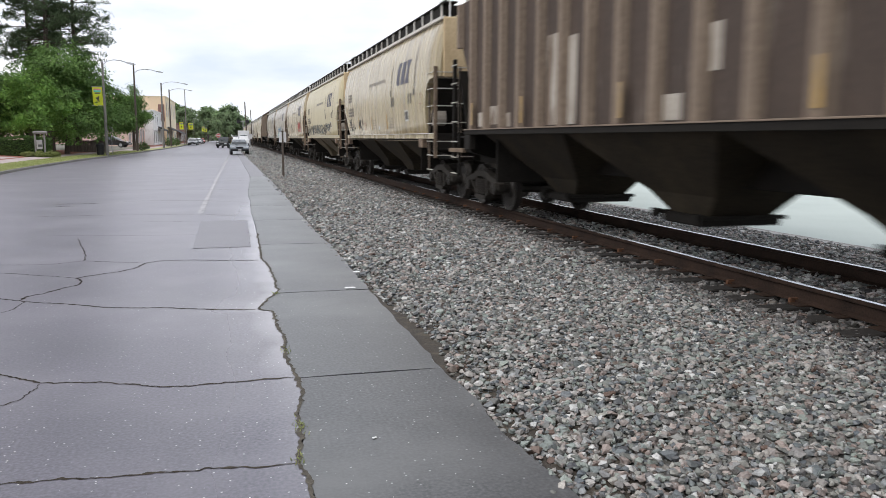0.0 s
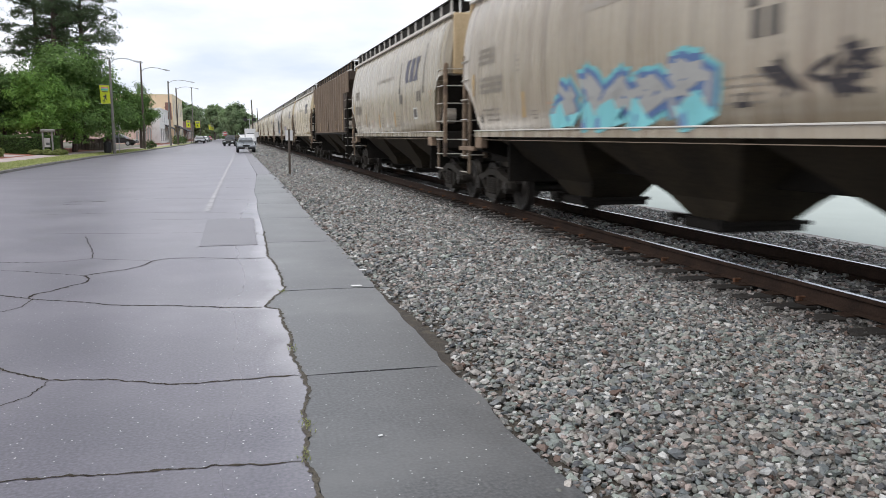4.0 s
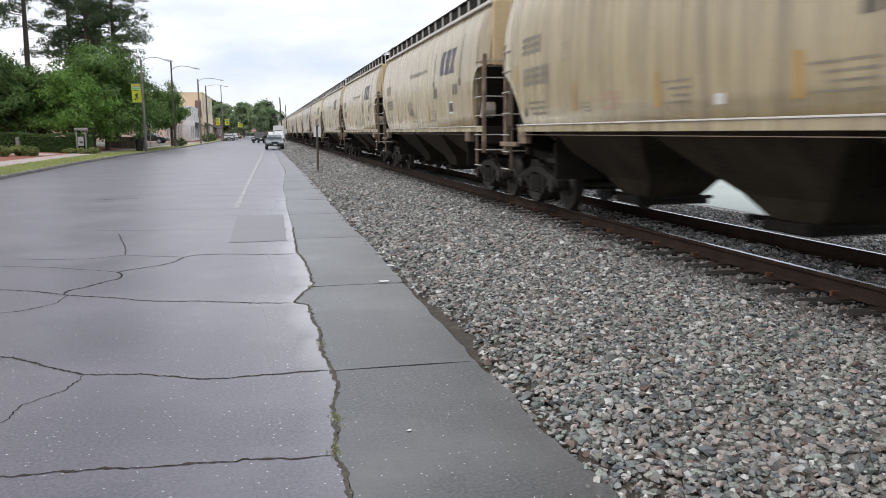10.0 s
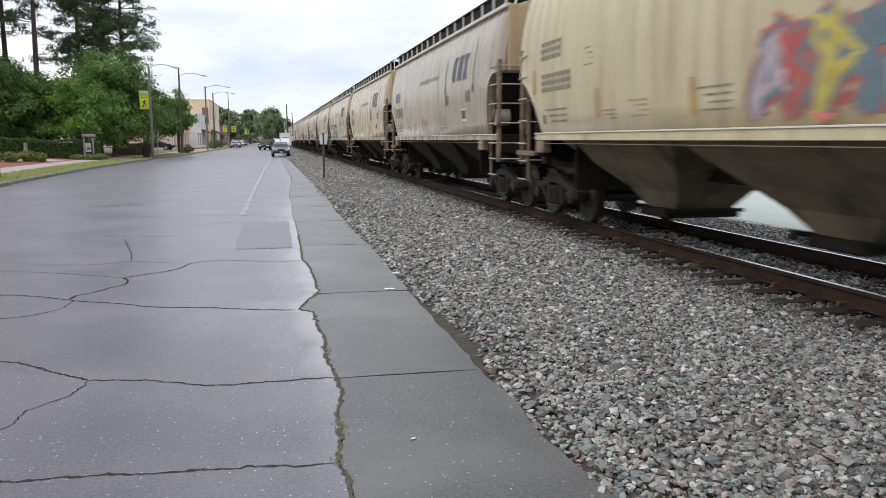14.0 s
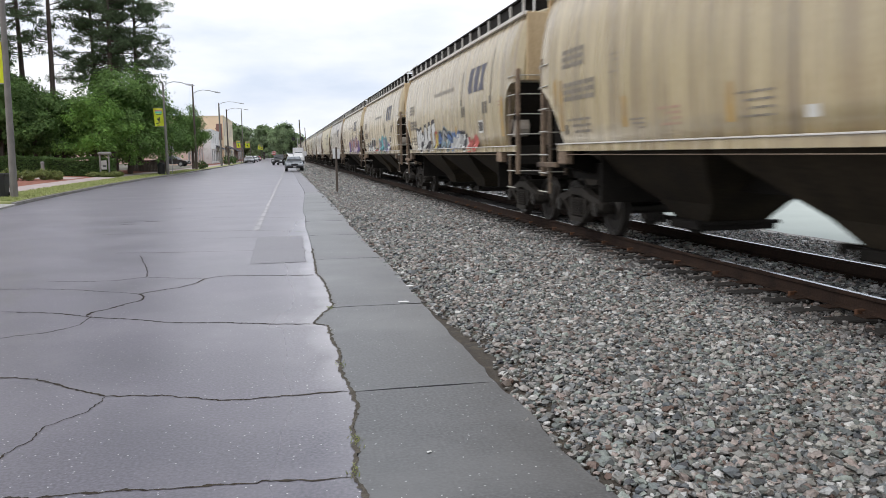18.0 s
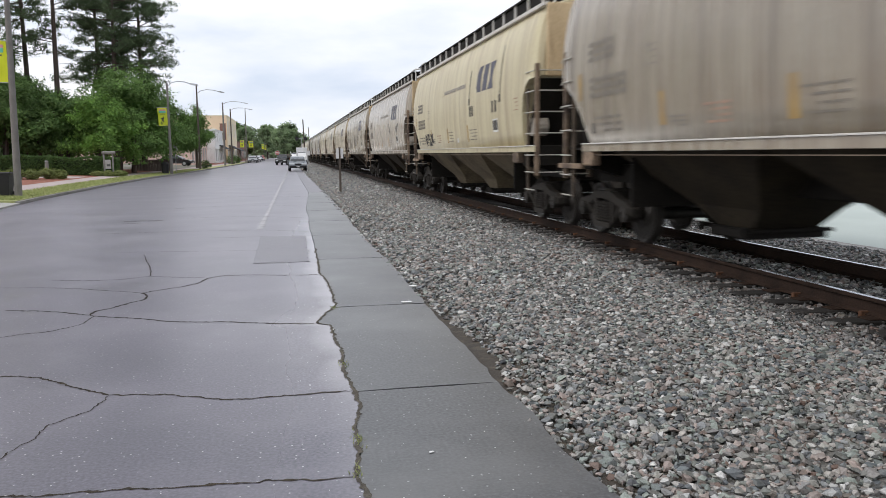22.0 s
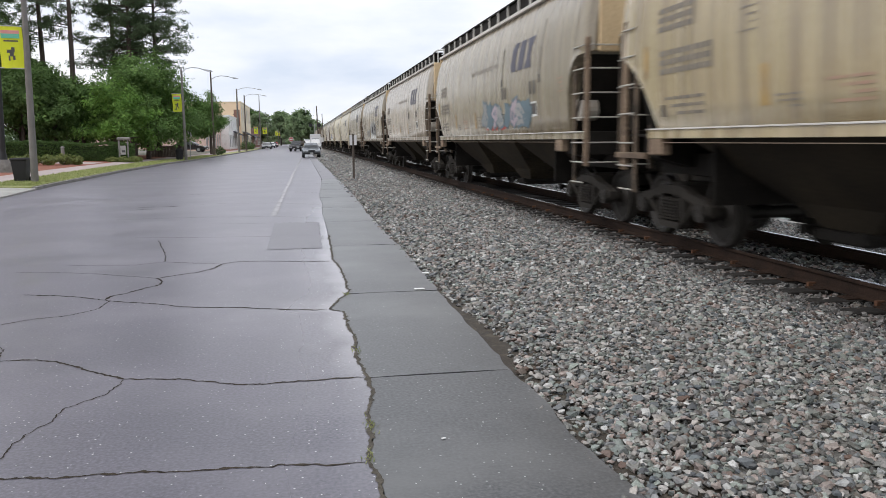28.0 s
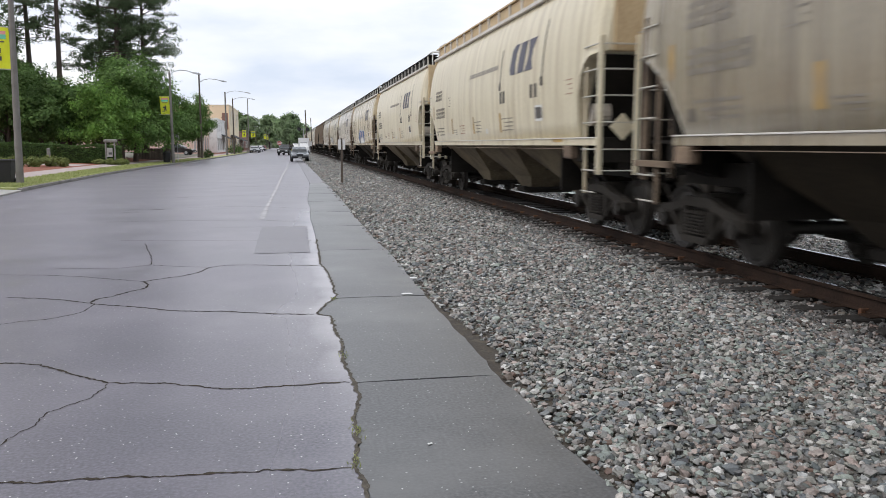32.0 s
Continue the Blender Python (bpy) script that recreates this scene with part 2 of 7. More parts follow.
def island_material(name, colours, rough=0.8, bump=0.3, fine=90.0, sheen=0.0):
    """Pieces of one mesh, each with its own colour."""
    m = bpy.data.materials.new(name)
    m.use_nodes = True
    n, l = m.node_tree.nodes, m.node_tree.links
    b = n["Principled BSDF"]
    geo, ramp, co, noi = n.new("ShaderNodeNewGeometry"), n.new("ShaderNodeValToRGB"), n.new("ShaderNodeTexCoord"), n.new("ShaderNodeTexNoise")
    e = ramp.color_ramp.elements
    e[0].position, e[0].color = 0.0, (*colours[0], 1)
    e[1].position, e[1].color = 1.0, (*colours[-1], 1)
    for k, c in enumerate(colours[1:-1], 1):
        e.new(k / (len(colours) - 1)).color = (*c, 1)
    l.new(geo.outputs["Random Per Island"], ramp.inputs["Fac"])
    noi.inputs["Scale"].default_value, noi.inputs["Detail"].default_value = fine, 3.0
    l.new(co.outputs["Object"], noi.inputs["Vector"])
    mx, mr = n.new("ShaderNodeMix"), n.new("ShaderNodeMapRange")
    mx.data_type, mx.blend_type = "RGBA", "MULTIPLY"
    mx.inputs["Factor"].default_value = 1.0
    mr.inputs["From Min"].default_value, mr.inputs["From Max"].default_value = 0.3, 0.7
    mr.inputs["To Min"].default_value, mr.inputs["To Max"].default_value = (0.55, 1.38) if sheen else (0.78, 1.22)
    l.new(noi.outputs["Fac"], mr.inputs["Value"])
    l.new(ramp.outputs["Color"], mx.inputs["A"])
    l.new(mr.outputs["Result"], mx.inputs["B"])
    l.new(mx.outputs["Result"], b.inputs["Base Color"])
    b.inputs["Roughness"].default_value = rough
    if sheen:
        # thin leaves let some light through
        tr, ms, out = n.new("ShaderNodeBsdfTranslucent"), n.new("ShaderNodeMixShader"), n["Material Output"]
        l.new(mx.outputs["Result"], tr.inputs["Color"])
        ms.inputs["Fac"].default_value = sheen
        l.new(b.outputs["BSDF"], ms.inputs[1])
        l.new(tr.outputs["BSDF"], ms.inputs[2])
        l.new(ms.outputs["Shader"], out.inputs["Surface"])
    if bump:
        bp = n.new("ShaderNodeBump")
        bp.inputs["Strength"].default_value, bp.inputs["Distance"].default_value = bump, 0.005
        l.new(noi.outputs["Fac"], bp.inputs["Height"])
        l.new(bp.outputs["Normal"], b.inputs["Normal"])
    return m


def glass_material(name, tint=(0.03, 0.04, 0.045)):
    m = bpy.data.materials.new(name)
    m.use_nodes = True
    b = m.node_tree.nodes["Principled BSDF"]
    b.inputs["Base Color"].default_value, b.inputs["Roughness"].default_value = (*tint, 1), 0.06
    b.inputs["Specular IOR Level"].default_value = 0.6
    return m


ASPHALT = material("worn_asphalt", (0.036, 0.03115, 0.04287), (0.0882, 0.07743, 0.1034), rough=0.34, dust=0.38, scale=0.7, fine=48, bump=0.2, depth=0.006, spec=1.0,
                   stain=(0.145, 0.132, 0.155), stain_at=(0.46, 0.76), stain_scale=0.5, speck=((0.58, 0.57, 0.57), 26.0), rough_vary=0.09, damp=(-0.8, 0.14), grain=0.55, spill=(-3.2, 9.8, 0.26, 0.5))
APRON = material("dark_asphalt", (0.02836, 0.0289, 0.03057), (0.06343, 0.06436, 0.06734), rough=0.36, dust=0.22, scale=0.8, fine=48, bump=0.2, depth=0.006, spec=0.8,
                 stain=(0.105, 0.106, 0.106), stain_at=(0.47, 0.74), stain_scale=0.9, speck=((0.42, 0.42, 0.42), 24.0), vary=0.06, grain=0.75)
PATCH = material("older_asphalt_patch", (0.05191, 0.04554, 0.05717), (0.1229, 0.1102, 0.1342), rough=0.38, scale=0.9, fine=48, bump=0.2, depth=0.006, speck=((0.42, 0.41, 0.42), 24.0), grain=0.45, spec=1.0, dust=0.22)
CRACK = material("crack_dirt", (0.0225, 0.0195, 0.0165), (0.07875, 0.066, 0.051), rough=0.95, spec=0.1, scale=9, fine=80, bump=0.5, depth=0.01)
LINE_PAINT = material("worn_white_paint", (0.28, 0.27, 0.285), (0.44, 0.43, 0.45), rough=0.45, scale=2, fine=30, bump=0.1, stain=(0.15, 0.14, 0.155), stain_at=(0.48, 0.68), stain_scale=2.5)
SEAM_DIRT = material("seam_dirt", (0.042, 0.038, 0.034), (0.145, 0.13, 0.108), rough=0.95, spec=0.1, scale=9, fine=80, bump=0.5, depth=0.01, stain=(0.09, 0.085, 0.045), stain_at=(0.6, 0.75), stain_scale=3)
SOIL = material("wet_soil", (0.0255, 0.02025, 0.015), (0.06375, 0.051, 0.0375), rough=0.75, scale=3, fine=50, bump=0.9, depth=0.03, stain=(0.11, 0.088, 0.062), stain_at=(0.5, 0.7), stain_scale=9)
# the near bed's dark tone holds the shade between stones
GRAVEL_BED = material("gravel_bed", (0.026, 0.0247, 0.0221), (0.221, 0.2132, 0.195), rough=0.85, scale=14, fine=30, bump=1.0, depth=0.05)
# the same gravel brightened; light on far and rail-side ballast is in the colour
GRAVEL_LIT = material("lit_gravel", (0.064, 0.06, 0.05625), (0.4608, 0.4312, 0.4062), rough=0.8, scale=9, fine=28, bump=1.0, depth=0.05)
STONE = island_material("crushed_stone", [(0.0437, 0.0475, 0.05035), (0.3125, 0.303, 0.2717), (0.095, 0.1064, 0.1168), (0.5159, 0.5111, 0.494), (0.1187, 0.0741, 0.057), (0.1482, 0.1681, 0.153), (0.057, 0.0589, 0.0665), (0.3876, 0.3572, 0.3268), (0.08835, 0.1016, 0.114), (0.267, 0.2983, 0.266), (0.07885, 0.0703, 0.0665), (0.3325, 0.2688, 0.2422), (0.1254, 0.1387, 0.1358)], rough=0.5, bump=0.12)
# darker stones: oil and the passing train's shade are both in these colours
STONE_SHADED = island_material("oily_shaded_stone", [(0.030, 0.030, 0.030), (0.172, 0.164, 0.152), (0.061, 0.059, 0.058), (0.263, 0.247, 0.239), (0.101, 0.064, 0.050), (0.121, 0.119, 0.114), (0.045, 0.045, 0.047), (0.091, 0.089, 0.086)], rough=0.45)
RAIL_RUST = material("rusty_rail", (0.01263, 0.008307, 0.006642), (0.04592, 0.02768, 0.01993), rough=0.8, spec=0.15, metal=0.0, scale=4, fine=50, bump=0.3)
RAIL_TOP = material("polished_rail_head", (0.42, 0.42, 0.42), (0.56, 0.56, 0.56), rough=0.24, metal=1.0, scale=8, fine=80, bump=0.05)
TIE_WOOD = material("creosoted_timber", (0.007, 0.006, 0.0055), (0.022, 0.018, 0.015), rough=0.85, scale=5, fine=60, bump=0.6, depth=0.015, stretch=(1, 6, 6), vary=0.25)
CONCRETE = material("weathered_concrete", (0.27, 0.265, 0.25), (0.42, 0.41, 0.385), rough=0.8, scale=1.4, fine=70, bump=0.25, stain=(0.2, 0.19, 0.175), stain_at=(0.58, 0.75))
PALE_CONCRETE = material("wet_pale_concrete", (0.36, 0.41, 0.385), (0.48, 0.53, 0.50), rough=0.65, spec=0.3, scale=0.5, fine=40, bump=0.1)
GRASS_GROUND = material("grass_ground", (0.1994, 0.2148, 0.08496), (0.3682, 0.3835, 0.1534), rough=0.95, scale=1.2, fine=30, bump=0.6, depth=0.03, stain=(0.2, 0.18, 0.09), stain_at=(0.55, 0.7))
GRASS_BLADE = island_material("grass_blades", [(0.22, 0.27, 0.085), (0.34, 0.39, 0.15), (0.43, 0.43, 0.21), (0.29, 0.34, 0.125)], rough=0.8, bump=0, sheen=0.4)
KERB_STONE = material("dirty_kerb_concrete", (0.15, 0.145, 0.135), (0.27, 0.26, 0.24), rough=0.85, scale=1.5, fine=50, bump=0.3, stain=(0.1, 0.1, 0.085), stain_at=(0.52, 0.7))
SIDEWALK = material("pinkish_paving", (0.3312, 0.2688, 0.2616), (0.4692, 0.3936, 0.3792), rough=0.8, scale=1.0, fine=45, bump=0.2)
MULCH = material("red_mulch", (0.15, 0.053, 0.033), (0.33, 0.128, 0.083), rough=0.95, scale=4, fine=35, bump=0.9, depth=0.04)
LOT = material("far_ground", (0.12, 0.115, 0.09), (0.2, 0.19, 0.15), rough=0.9, scale=0.4, fine=8, bump=0.3)

TAN = material("weathered_tan_paint", (0.3636, 0.2939, 0.1625), (0.5013, 0.4172, 0.2546), rough=0.27, spec=0.95, dust=0.55, scale=0.9, fine=18, bump=0.06, depth=0.004,
               stretch=(1, 4.2, 0.22), stain=(0.21, 0.155, 0.105), stain_at=(0.49, 0.74), stain_scale=1.1, vary=0.09, seams=(1.4, (0.15, 0.115, 0.085), 0.75), run=((0.17, 0.115, 0.075), 0.75))
GREY_TAN = material("weathered_grey_paint", (0.2686, 0.2288, 0.1687), (0.3807, 0.3304, 0.256), rough=0.27, spec=0.95, dust=0.6, scale=0.9, fine=18, bump=0.06, depth=0.004,
                    stretch=(1, 4.2, 0.22), stain=(0.20, 0.155, 0.115), stain_at=(0.49, 0.74), stain_scale=1.1, vary=0.09, seams=(1.4, (0.14, 0.11, 0.085), 0.75), run=((0.17, 0.12, 0.08), 0.75))
GRIMY_TAN = material("grimy_tan_paint", (0.2254, 0.1882, 0.1262), (0.3459, 0.2979, 0.2092), rough=0.27, spec=0.95, dust=0.42, scale=0.9, fine=18, bump=0.06, depth=0.004,
                     stretch=(1, 4.2, 0.22), stain=(0.13, 0.10, 0.07), stain_at=(0.50, 0.74), stain_scale=1.1, vary=0.08, seams=(1.4, (0.09, 0.07, 0.05), 0.75), run=((0.11, 0.075, 0.05), 0.7))
CREAM = material("cream_paint", (0.492, 0.4306, 0.2613), (0.611, 0.5506, 0.3717), rough=0.4, dust=0.3, scale=0.9, fine=18, bump=0.05, depth=0.004,
                 stretch=(1, 4.2, 0.22), stain=(0.30, 0.225, 0.13), stain_at=(0.52, 0.8), stain_scale=1.1, vary=0.06, seams=(1.4, (0.30, 0.22, 0.13), 0.5), run=((0.26, 0.175, 0.09), 0.7))
PALE_CREAM = material("pale_cream_paint", (0.588, 0.522, 0.362), (0.745, 0.677, 0.509), rough=0.37, spec=0.9, dust=0.35, scale=0.9, fine=18, bump=0.05, depth=0.004,
                      stretch=(1, 4.2, 0.22), stain=(0.32, 0.25, 0.16), stain_at=(0.53, 0.82), stain_scale=1.1, vary=0.05, seams=(1.4, (0.34, 0.25, 0.15), 0.5), run=((0.28, 0.19, 0.10), 0.6))
RAIL_GRIME = material("grimy_ladder_paint", (0.07, 0.05, 0.035), (0.22, 0.165, 0.115), rough=0.75, scale=3.0, fine=25, bump=0.15, stain=(0.04, 0.03, 0.022), stain_at=(0.5, 0.66), stain_scale=2, vary=0.3)
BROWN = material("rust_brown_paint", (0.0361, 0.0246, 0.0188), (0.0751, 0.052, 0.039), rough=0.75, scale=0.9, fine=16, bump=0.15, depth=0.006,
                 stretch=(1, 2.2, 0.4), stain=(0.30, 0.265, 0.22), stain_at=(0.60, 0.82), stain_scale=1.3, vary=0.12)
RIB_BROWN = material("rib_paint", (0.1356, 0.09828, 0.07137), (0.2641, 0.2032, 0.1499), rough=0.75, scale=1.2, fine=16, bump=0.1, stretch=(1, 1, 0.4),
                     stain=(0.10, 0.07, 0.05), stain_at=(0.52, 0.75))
EAVE_PAINT = material("pale_eave_paint", (0.52, 0.50, 0.46), (0.68, 0.66, 0.62), rough=0.6, scale=1.0, fine=20, bump=0.05, stain=(0.3, 0.25, 0.2), stain_at=(0.6, 0.85))
PRIMER = material("worn_primer", (0.289, 0.252, 0.2132), (0.476, 0.4368, 0.3772), rough=0.75, scale=2, fine=20, bump=0.08, stretch=(1, 2, 0.5), stain=(0.14, 0.10, 0.07), stain_at=(0.46, 0.6))
# cream hopper paint lowered in tone: grime plus the shade under the car
UNDER_PALE = material("grimy_shaded_cream_paint", (0.085, 0.066, 0.04), (0.22, 0.175, 0.11), rough=0.8, scale=1.6, fine=20, bump=0.15, stretch=(1, 1, 0.6), stain=(0.05, 0.037, 0.025), stain_at=(0.5, 0.68), vary=0.15)
# near-black bays: grime and under-car shade share this one colour
UNDER = material("grimy_shaded_hopper_steel", (0.01014, 0.0078, 0.005304), (0.0546, 0.04212, 0.02652), spec=0.25, rough=0.8, scale=1.6, fine=20, bump=0.2, stretch=(1, 1, 0.6), vary=0.2)
RUST_ORANGE = material("bright_rust", (0.055, 0.02475, 0.0132), (0.143, 0.0605, 0.027), rough=0.85, scale=6, fine=40, bump=0.3, vary=0.3)
POST_RUST = material("rusty_post_paint", (0.11, 0.072, 0.048), (0.30, 0.22, 0.15), rough=0.75, scale=3.0, fine=25, bump=0.15, stain=(0.06, 0.04, 0.03), stain_at=(0.5, 0.66), stain_scale=2, vary=0.3)
END_TAN = material("rust_streaked_tan_paint", (0.44, 0.32, 0.18), (0.64, 0.50, 0.31), rough=0.7, scale=1.5, fine=25, bump=0.1, stretch=(2, 1, 0.3), stain=(0.18, 0.10, 0.05), stain_at=(0.6, 0.8), vary=0.15)
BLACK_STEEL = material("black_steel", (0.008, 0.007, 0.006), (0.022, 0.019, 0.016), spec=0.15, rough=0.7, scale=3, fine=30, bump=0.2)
TRUCK_STEEL = material("dusty_cast_steel", (0.014, 0.012, 0.010), (0.042, 0.036, 0.030), spec=0.25, rough=0.75, scale=3, fine=30, bump=0.3)
WHEEL_STEEL = material("worn_wheel_steel", (0.022, 0.019, 0.017), (0.055, 0.049, 0.043), rough=0.5, metal=0.5, scale=4, fine=30, bump=0.1)
RUNG_PAINT = material("pale_rung_paint", (0.34, 0.32, 0.28), (0.52, 0.50, 0.45), rough=0.5, scale=4, fine=30, bump=0.1, stain=(0.25, 0.13, 0.07), stain_at=(0.58, 0.7), stain_scale=5)
NAVY = material("faded_navy_paint", (0.07, 0.07, 0.095), (0.13, 0.13, 0.16), rough=0.65, scale=3, fine=30, bump=0.05)
MARK_BLACK = material("faded_black_paint", (0.05, 0.045, 0.04), (0.12, 0.11, 0.10), rough=0.7, scale=4, fine=30, bump=0.05)
YELLOW_DECAL = material("reflective_yellow", (0.36, 0.225, 0.065), (0.50, 0.315, 0.09), rough=0.5, scale=3, fine=30, bump=0.03, stain=(0.30, 0.22, 0.13), stain_at=(0.45, 0.65))
FADED = material("faded_stencil", (0.145, 0.13, 0.11), (0.25, 0.222, 0.186), rough=0.7, scale=4, fine=30, bump=0.05)
FAINT = material("faded_lettering", (0.27, 0.25, 0.22), (0.36, 0.33, 0.29), rough=0.7, scale=4, fine=30, bump=0.05)
FAINT_RED = material("faded_red_lettering", (0.36, 0.22, 0.16), (0.42, 0.28, 0.2), rough=0.7, scale=4, fine=30, bump=0.05)
WHITE_DECAL = material("white_decal", (0.6, 0.6, 0.58), (0.75, 0.75, 0.72), rough=0.5, scale=3, fine=30, bump=0.03)

BARK = material("pine_bark", (0.045, 0.034, 0.028), (0.12, 0.09, 0.075), rough=0.95, scale=3, fine=18, bump=0.8, depth=0.04, stretch=(1, 1, 0.3))
LEAF_BRIGHT = island_material("fresh_green_leaves", [(0.1145, 0.2266, 0.0486), (0.1825, 0.3234, 0.0648), (0.1415, 0.2684, 0.054), (0.23, 0.3784, 0.08316)], rough=0.8, bump=0, sheen=0.36, fine=0.75)
LEAF_MID = island_material("full_green_leaves", [(0.08625, 0.1652, 0.04485), (0.146, 0.2537, 0.06325), (0.1127, 0.203, 0.0529), (0.1943, 0.3068, 0.08395)], rough=0.8, bump=0, sheen=0.34, fine=0.6)
LEAF_DARK = island_material("dark_green_leaves", [(0.061, 0.1187, 0.0324), (0.1098, 0.1888, 0.048), (0.0793, 0.1487, 0.0372), (0.1501, 0.2375, 0.0672)], rough=0.8, bump=0, sheen=0.34, fine=0.6)
NEEDLE = island_material("pine_needles", [(0.08, 0.12, 0.063), (0.115, 0.16, 0.082), (0.095, 0.14, 0.07), (0.145, 0.195, 0.10)], rough=0.7, bump=0, sheen=0.55, fine=0.75)
# paled greens: distance haze is put into the leaf colour
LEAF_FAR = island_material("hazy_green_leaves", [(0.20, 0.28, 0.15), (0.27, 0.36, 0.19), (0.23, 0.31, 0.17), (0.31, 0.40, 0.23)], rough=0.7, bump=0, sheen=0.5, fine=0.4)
HEDGE_LEAF = island_material("hedge_leaves", [(0.0495, 0.1045, 0.027), (0.0945, 0.171, 0.0405), (0.0675, 0.1283, 0.0324), (0.126, 0.209, 0.054)], rough=0.6, bump=0, sheen=0.4)
# near-black green: shade among the leaves, put into the colour of a solid core
HEDGE_CORE = material("hedge_shade", (0.012, 0.02, 0.008), (0.03, 0.045, 0.016), rough=0.95, scale=4, fine=30, bump=0.6, depth=0.03)
BUSH_LEAF = island_material("shrub_leaves", [(0.112, 0.156, 0.044), (0.25, 0.294, 0.088), (0.175, 0.219, 0.062), (0.338, 0.362, 0.125)], rough=0.6, bump=0, sheen=0.4)
POLE_GREY = material("grey_concrete_pole", (0.13, 0.12, 0.11), (0.21, 0.20, 0.185), rough=0.8, scale=3, fine=60, bump=0.2)
POLE_WOOD = material("weathered_pole_timber", (0.06, 0.048, 0.04), (0.13, 0.105, 0.085), rough=0.9, scale=3, fine=30, bump=0.3, stretch=(1, 1, 0.2))
GALV = material("galvanised_steel", (0.35, 0.36, 0.37), (0.5, 0.51, 0.52), rough=0.45, metal=0.6, scale=5, fine=40, bump=0.05)
BANNER_YELLOW = material("yellow_banner_cloth", (0.74, 0.78, 0.05), (0.86, 0.90, 0.10), rough=0.7, scale=2, fine=50, bump=0.1)
BANNER_GREEN = material("green_banner_print", (0.10, 0.42, 0.28), (0.16, 0.52, 0.36), rough=0.7, scale=2, fine=50, bump=0.1)
BANNER_PINK = material("pink_banner_print", (0.55, 0.2, 0.2), (0.66, 0.3, 0.28), rough=0.7, scale=2, fine=50, bump=0.1)
BLACK_PLASTIC = material("black_plastic", (0.005, 0.005, 0.006), (0.012, 0.012, 0.013), rough=0.6, scale=4, fine=30, bump=0.1)
SIGN_WHITE = material("white_sign_face", (0.62, 0.62, 0.62), (0.76, 0.76, 0.76), rough=0.5, scale=3, fine=30, bump=0.03)
SIGN_RED = material("red_sign_face", (0.42, 0.08, 0.07), (0.52, 0.12, 0.10), rough=0.5, scale=3, fine=30, bump=0.03)
SIGN_DARK = material("dark_sign_print", (0.05, 0.05, 0.05), (0.1, 0.1, 0.1), rough=0.6, scale=3, fine=30, bump=0.03)
WOOD_FENCE = material("grey_fence_boards", (0.07, 0.055, 0.045), (0.15, 0.12, 0.1), rough=0.9, scale=3, fine=30, bump=0.3, stretch=(4, 4, 0.5), vary=0.2)
WALL_WHITE = material("white_painted_wall", (0.74, 0.74, 0.73), (0.84, 0.84, 0.83), rough=0.8, scale=0.6, fine=12, bump=0.1, stain=(0.5, 0.49, 0.46), stain_at=(0.55, 0.75))
WALL_ORANGE = material("peach_stucco_wall", (0.80, 0.60, 0.40), (0.90, 0.71, 0.50), rough=0.85, scale=0.6, fine=12, bump=0.15)
WALL_CREAM = material("cream_stucco_wall", (0.72, 0.624, 0.456), (0.84, 0.744, 0.564), rough=0.85, scale=0.6, fine=12, bump=0.15)
WALL_BRICK = material("pale_pink_brick", (0.576, 0.416, 0.352), (0.8, 0.624, 0.544), rough=0.85, scale=2, fine=14, bump=0.3)
WALL_RED = material("dull_red_brick", (0.18, 0.09, 0.07), (0.28, 0.15, 0.12), rough=0.85, scale=2, fine=14, bump=0.3)
ROOF_GREY = material("roof_membrane", (0.2, 0.2, 0.2), (0.3, 0.3, 0.3), rough=0.8, scale=1, fine=10, bump=0.1)
AWNING = material("dark_awning_cloth", (0.03, 0.03, 0.035), (0.07, 0.07, 0.075), rough=0.8, scale=2, fine=40, bump=0.1)
WINDOW_GLASS = glass_material("window_glass")
# pale tint: the sky's glare on car windows is put into the glass colour
CAR_GLASS = glass_material("car_glass", (0.12, 0.13, 0.14))
PAINT_DARK = material("dark_blue_grey_car_paint", (0.045, 0.05, 0.06), (0.065, 0.07, 0.08), rough=0.25, scale=2, fine=200, bump=0, coat=0.6, rough_vary=0.05)
PAINT_SEDAN = material("silver_blue_car_paint", (0.16, 0.18, 0.20), (0.22, 0.24, 0.26), rough=0.28, metal=0.2, scale=2, fine=200, bump=0, coat=0.6, rough_vary=0.05)
PAINT_BLACK = material("black_car_paint", (0.012, 0.012, 0.014), (0.02, 0.02, 0.022), rough=0.25, scale=2, fine=200, bump=0, coat=0.6, rough_vary=0.05)
PAINT_WHITE = material("white_car_paint", (0.68, 0.69, 0.70), (0.76, 0.77, 0.78), rough=0.35, scale=2, fine=200, bump=0, coat=0.4, rough_vary=0.05)
PAINT_SILVER = material("silver_car_paint", (0.35, 0.36, 0.37), (0.45, 0.46, 0.47), rough=0.3, metal=0.3, scale=2, fine=200, bump=0, coat=0.5, rough_vary=0.05)
PAINT_RED = material("red_car_paint", (0.30, 0.02, 0.02), (0.36, 0.03, 0.03), rough=0.3, scale=2, fine=200, bump=0, coat=0.5, rough_vary=0.05)
RUBBER = material("tyre_rubber", (0.015, 0.015, 0.015), (0.03, 0.03, 0.03), rough=0.85, scale=5, fine=60, bump=0.2)
RIM = material("alloy_rim", (0.35, 0.35, 0.36), (0.5, 0.5, 0.51), rough=0.35, metal=0.8, scale=5, fine=60, bump=0.03)
LAMP_CLEAR = material("headlamp_lens", (0.55, 0.57, 0.6), (0.7, 0.72, 0.75), rough=0.15, scale=5, fine=60, bump=0)
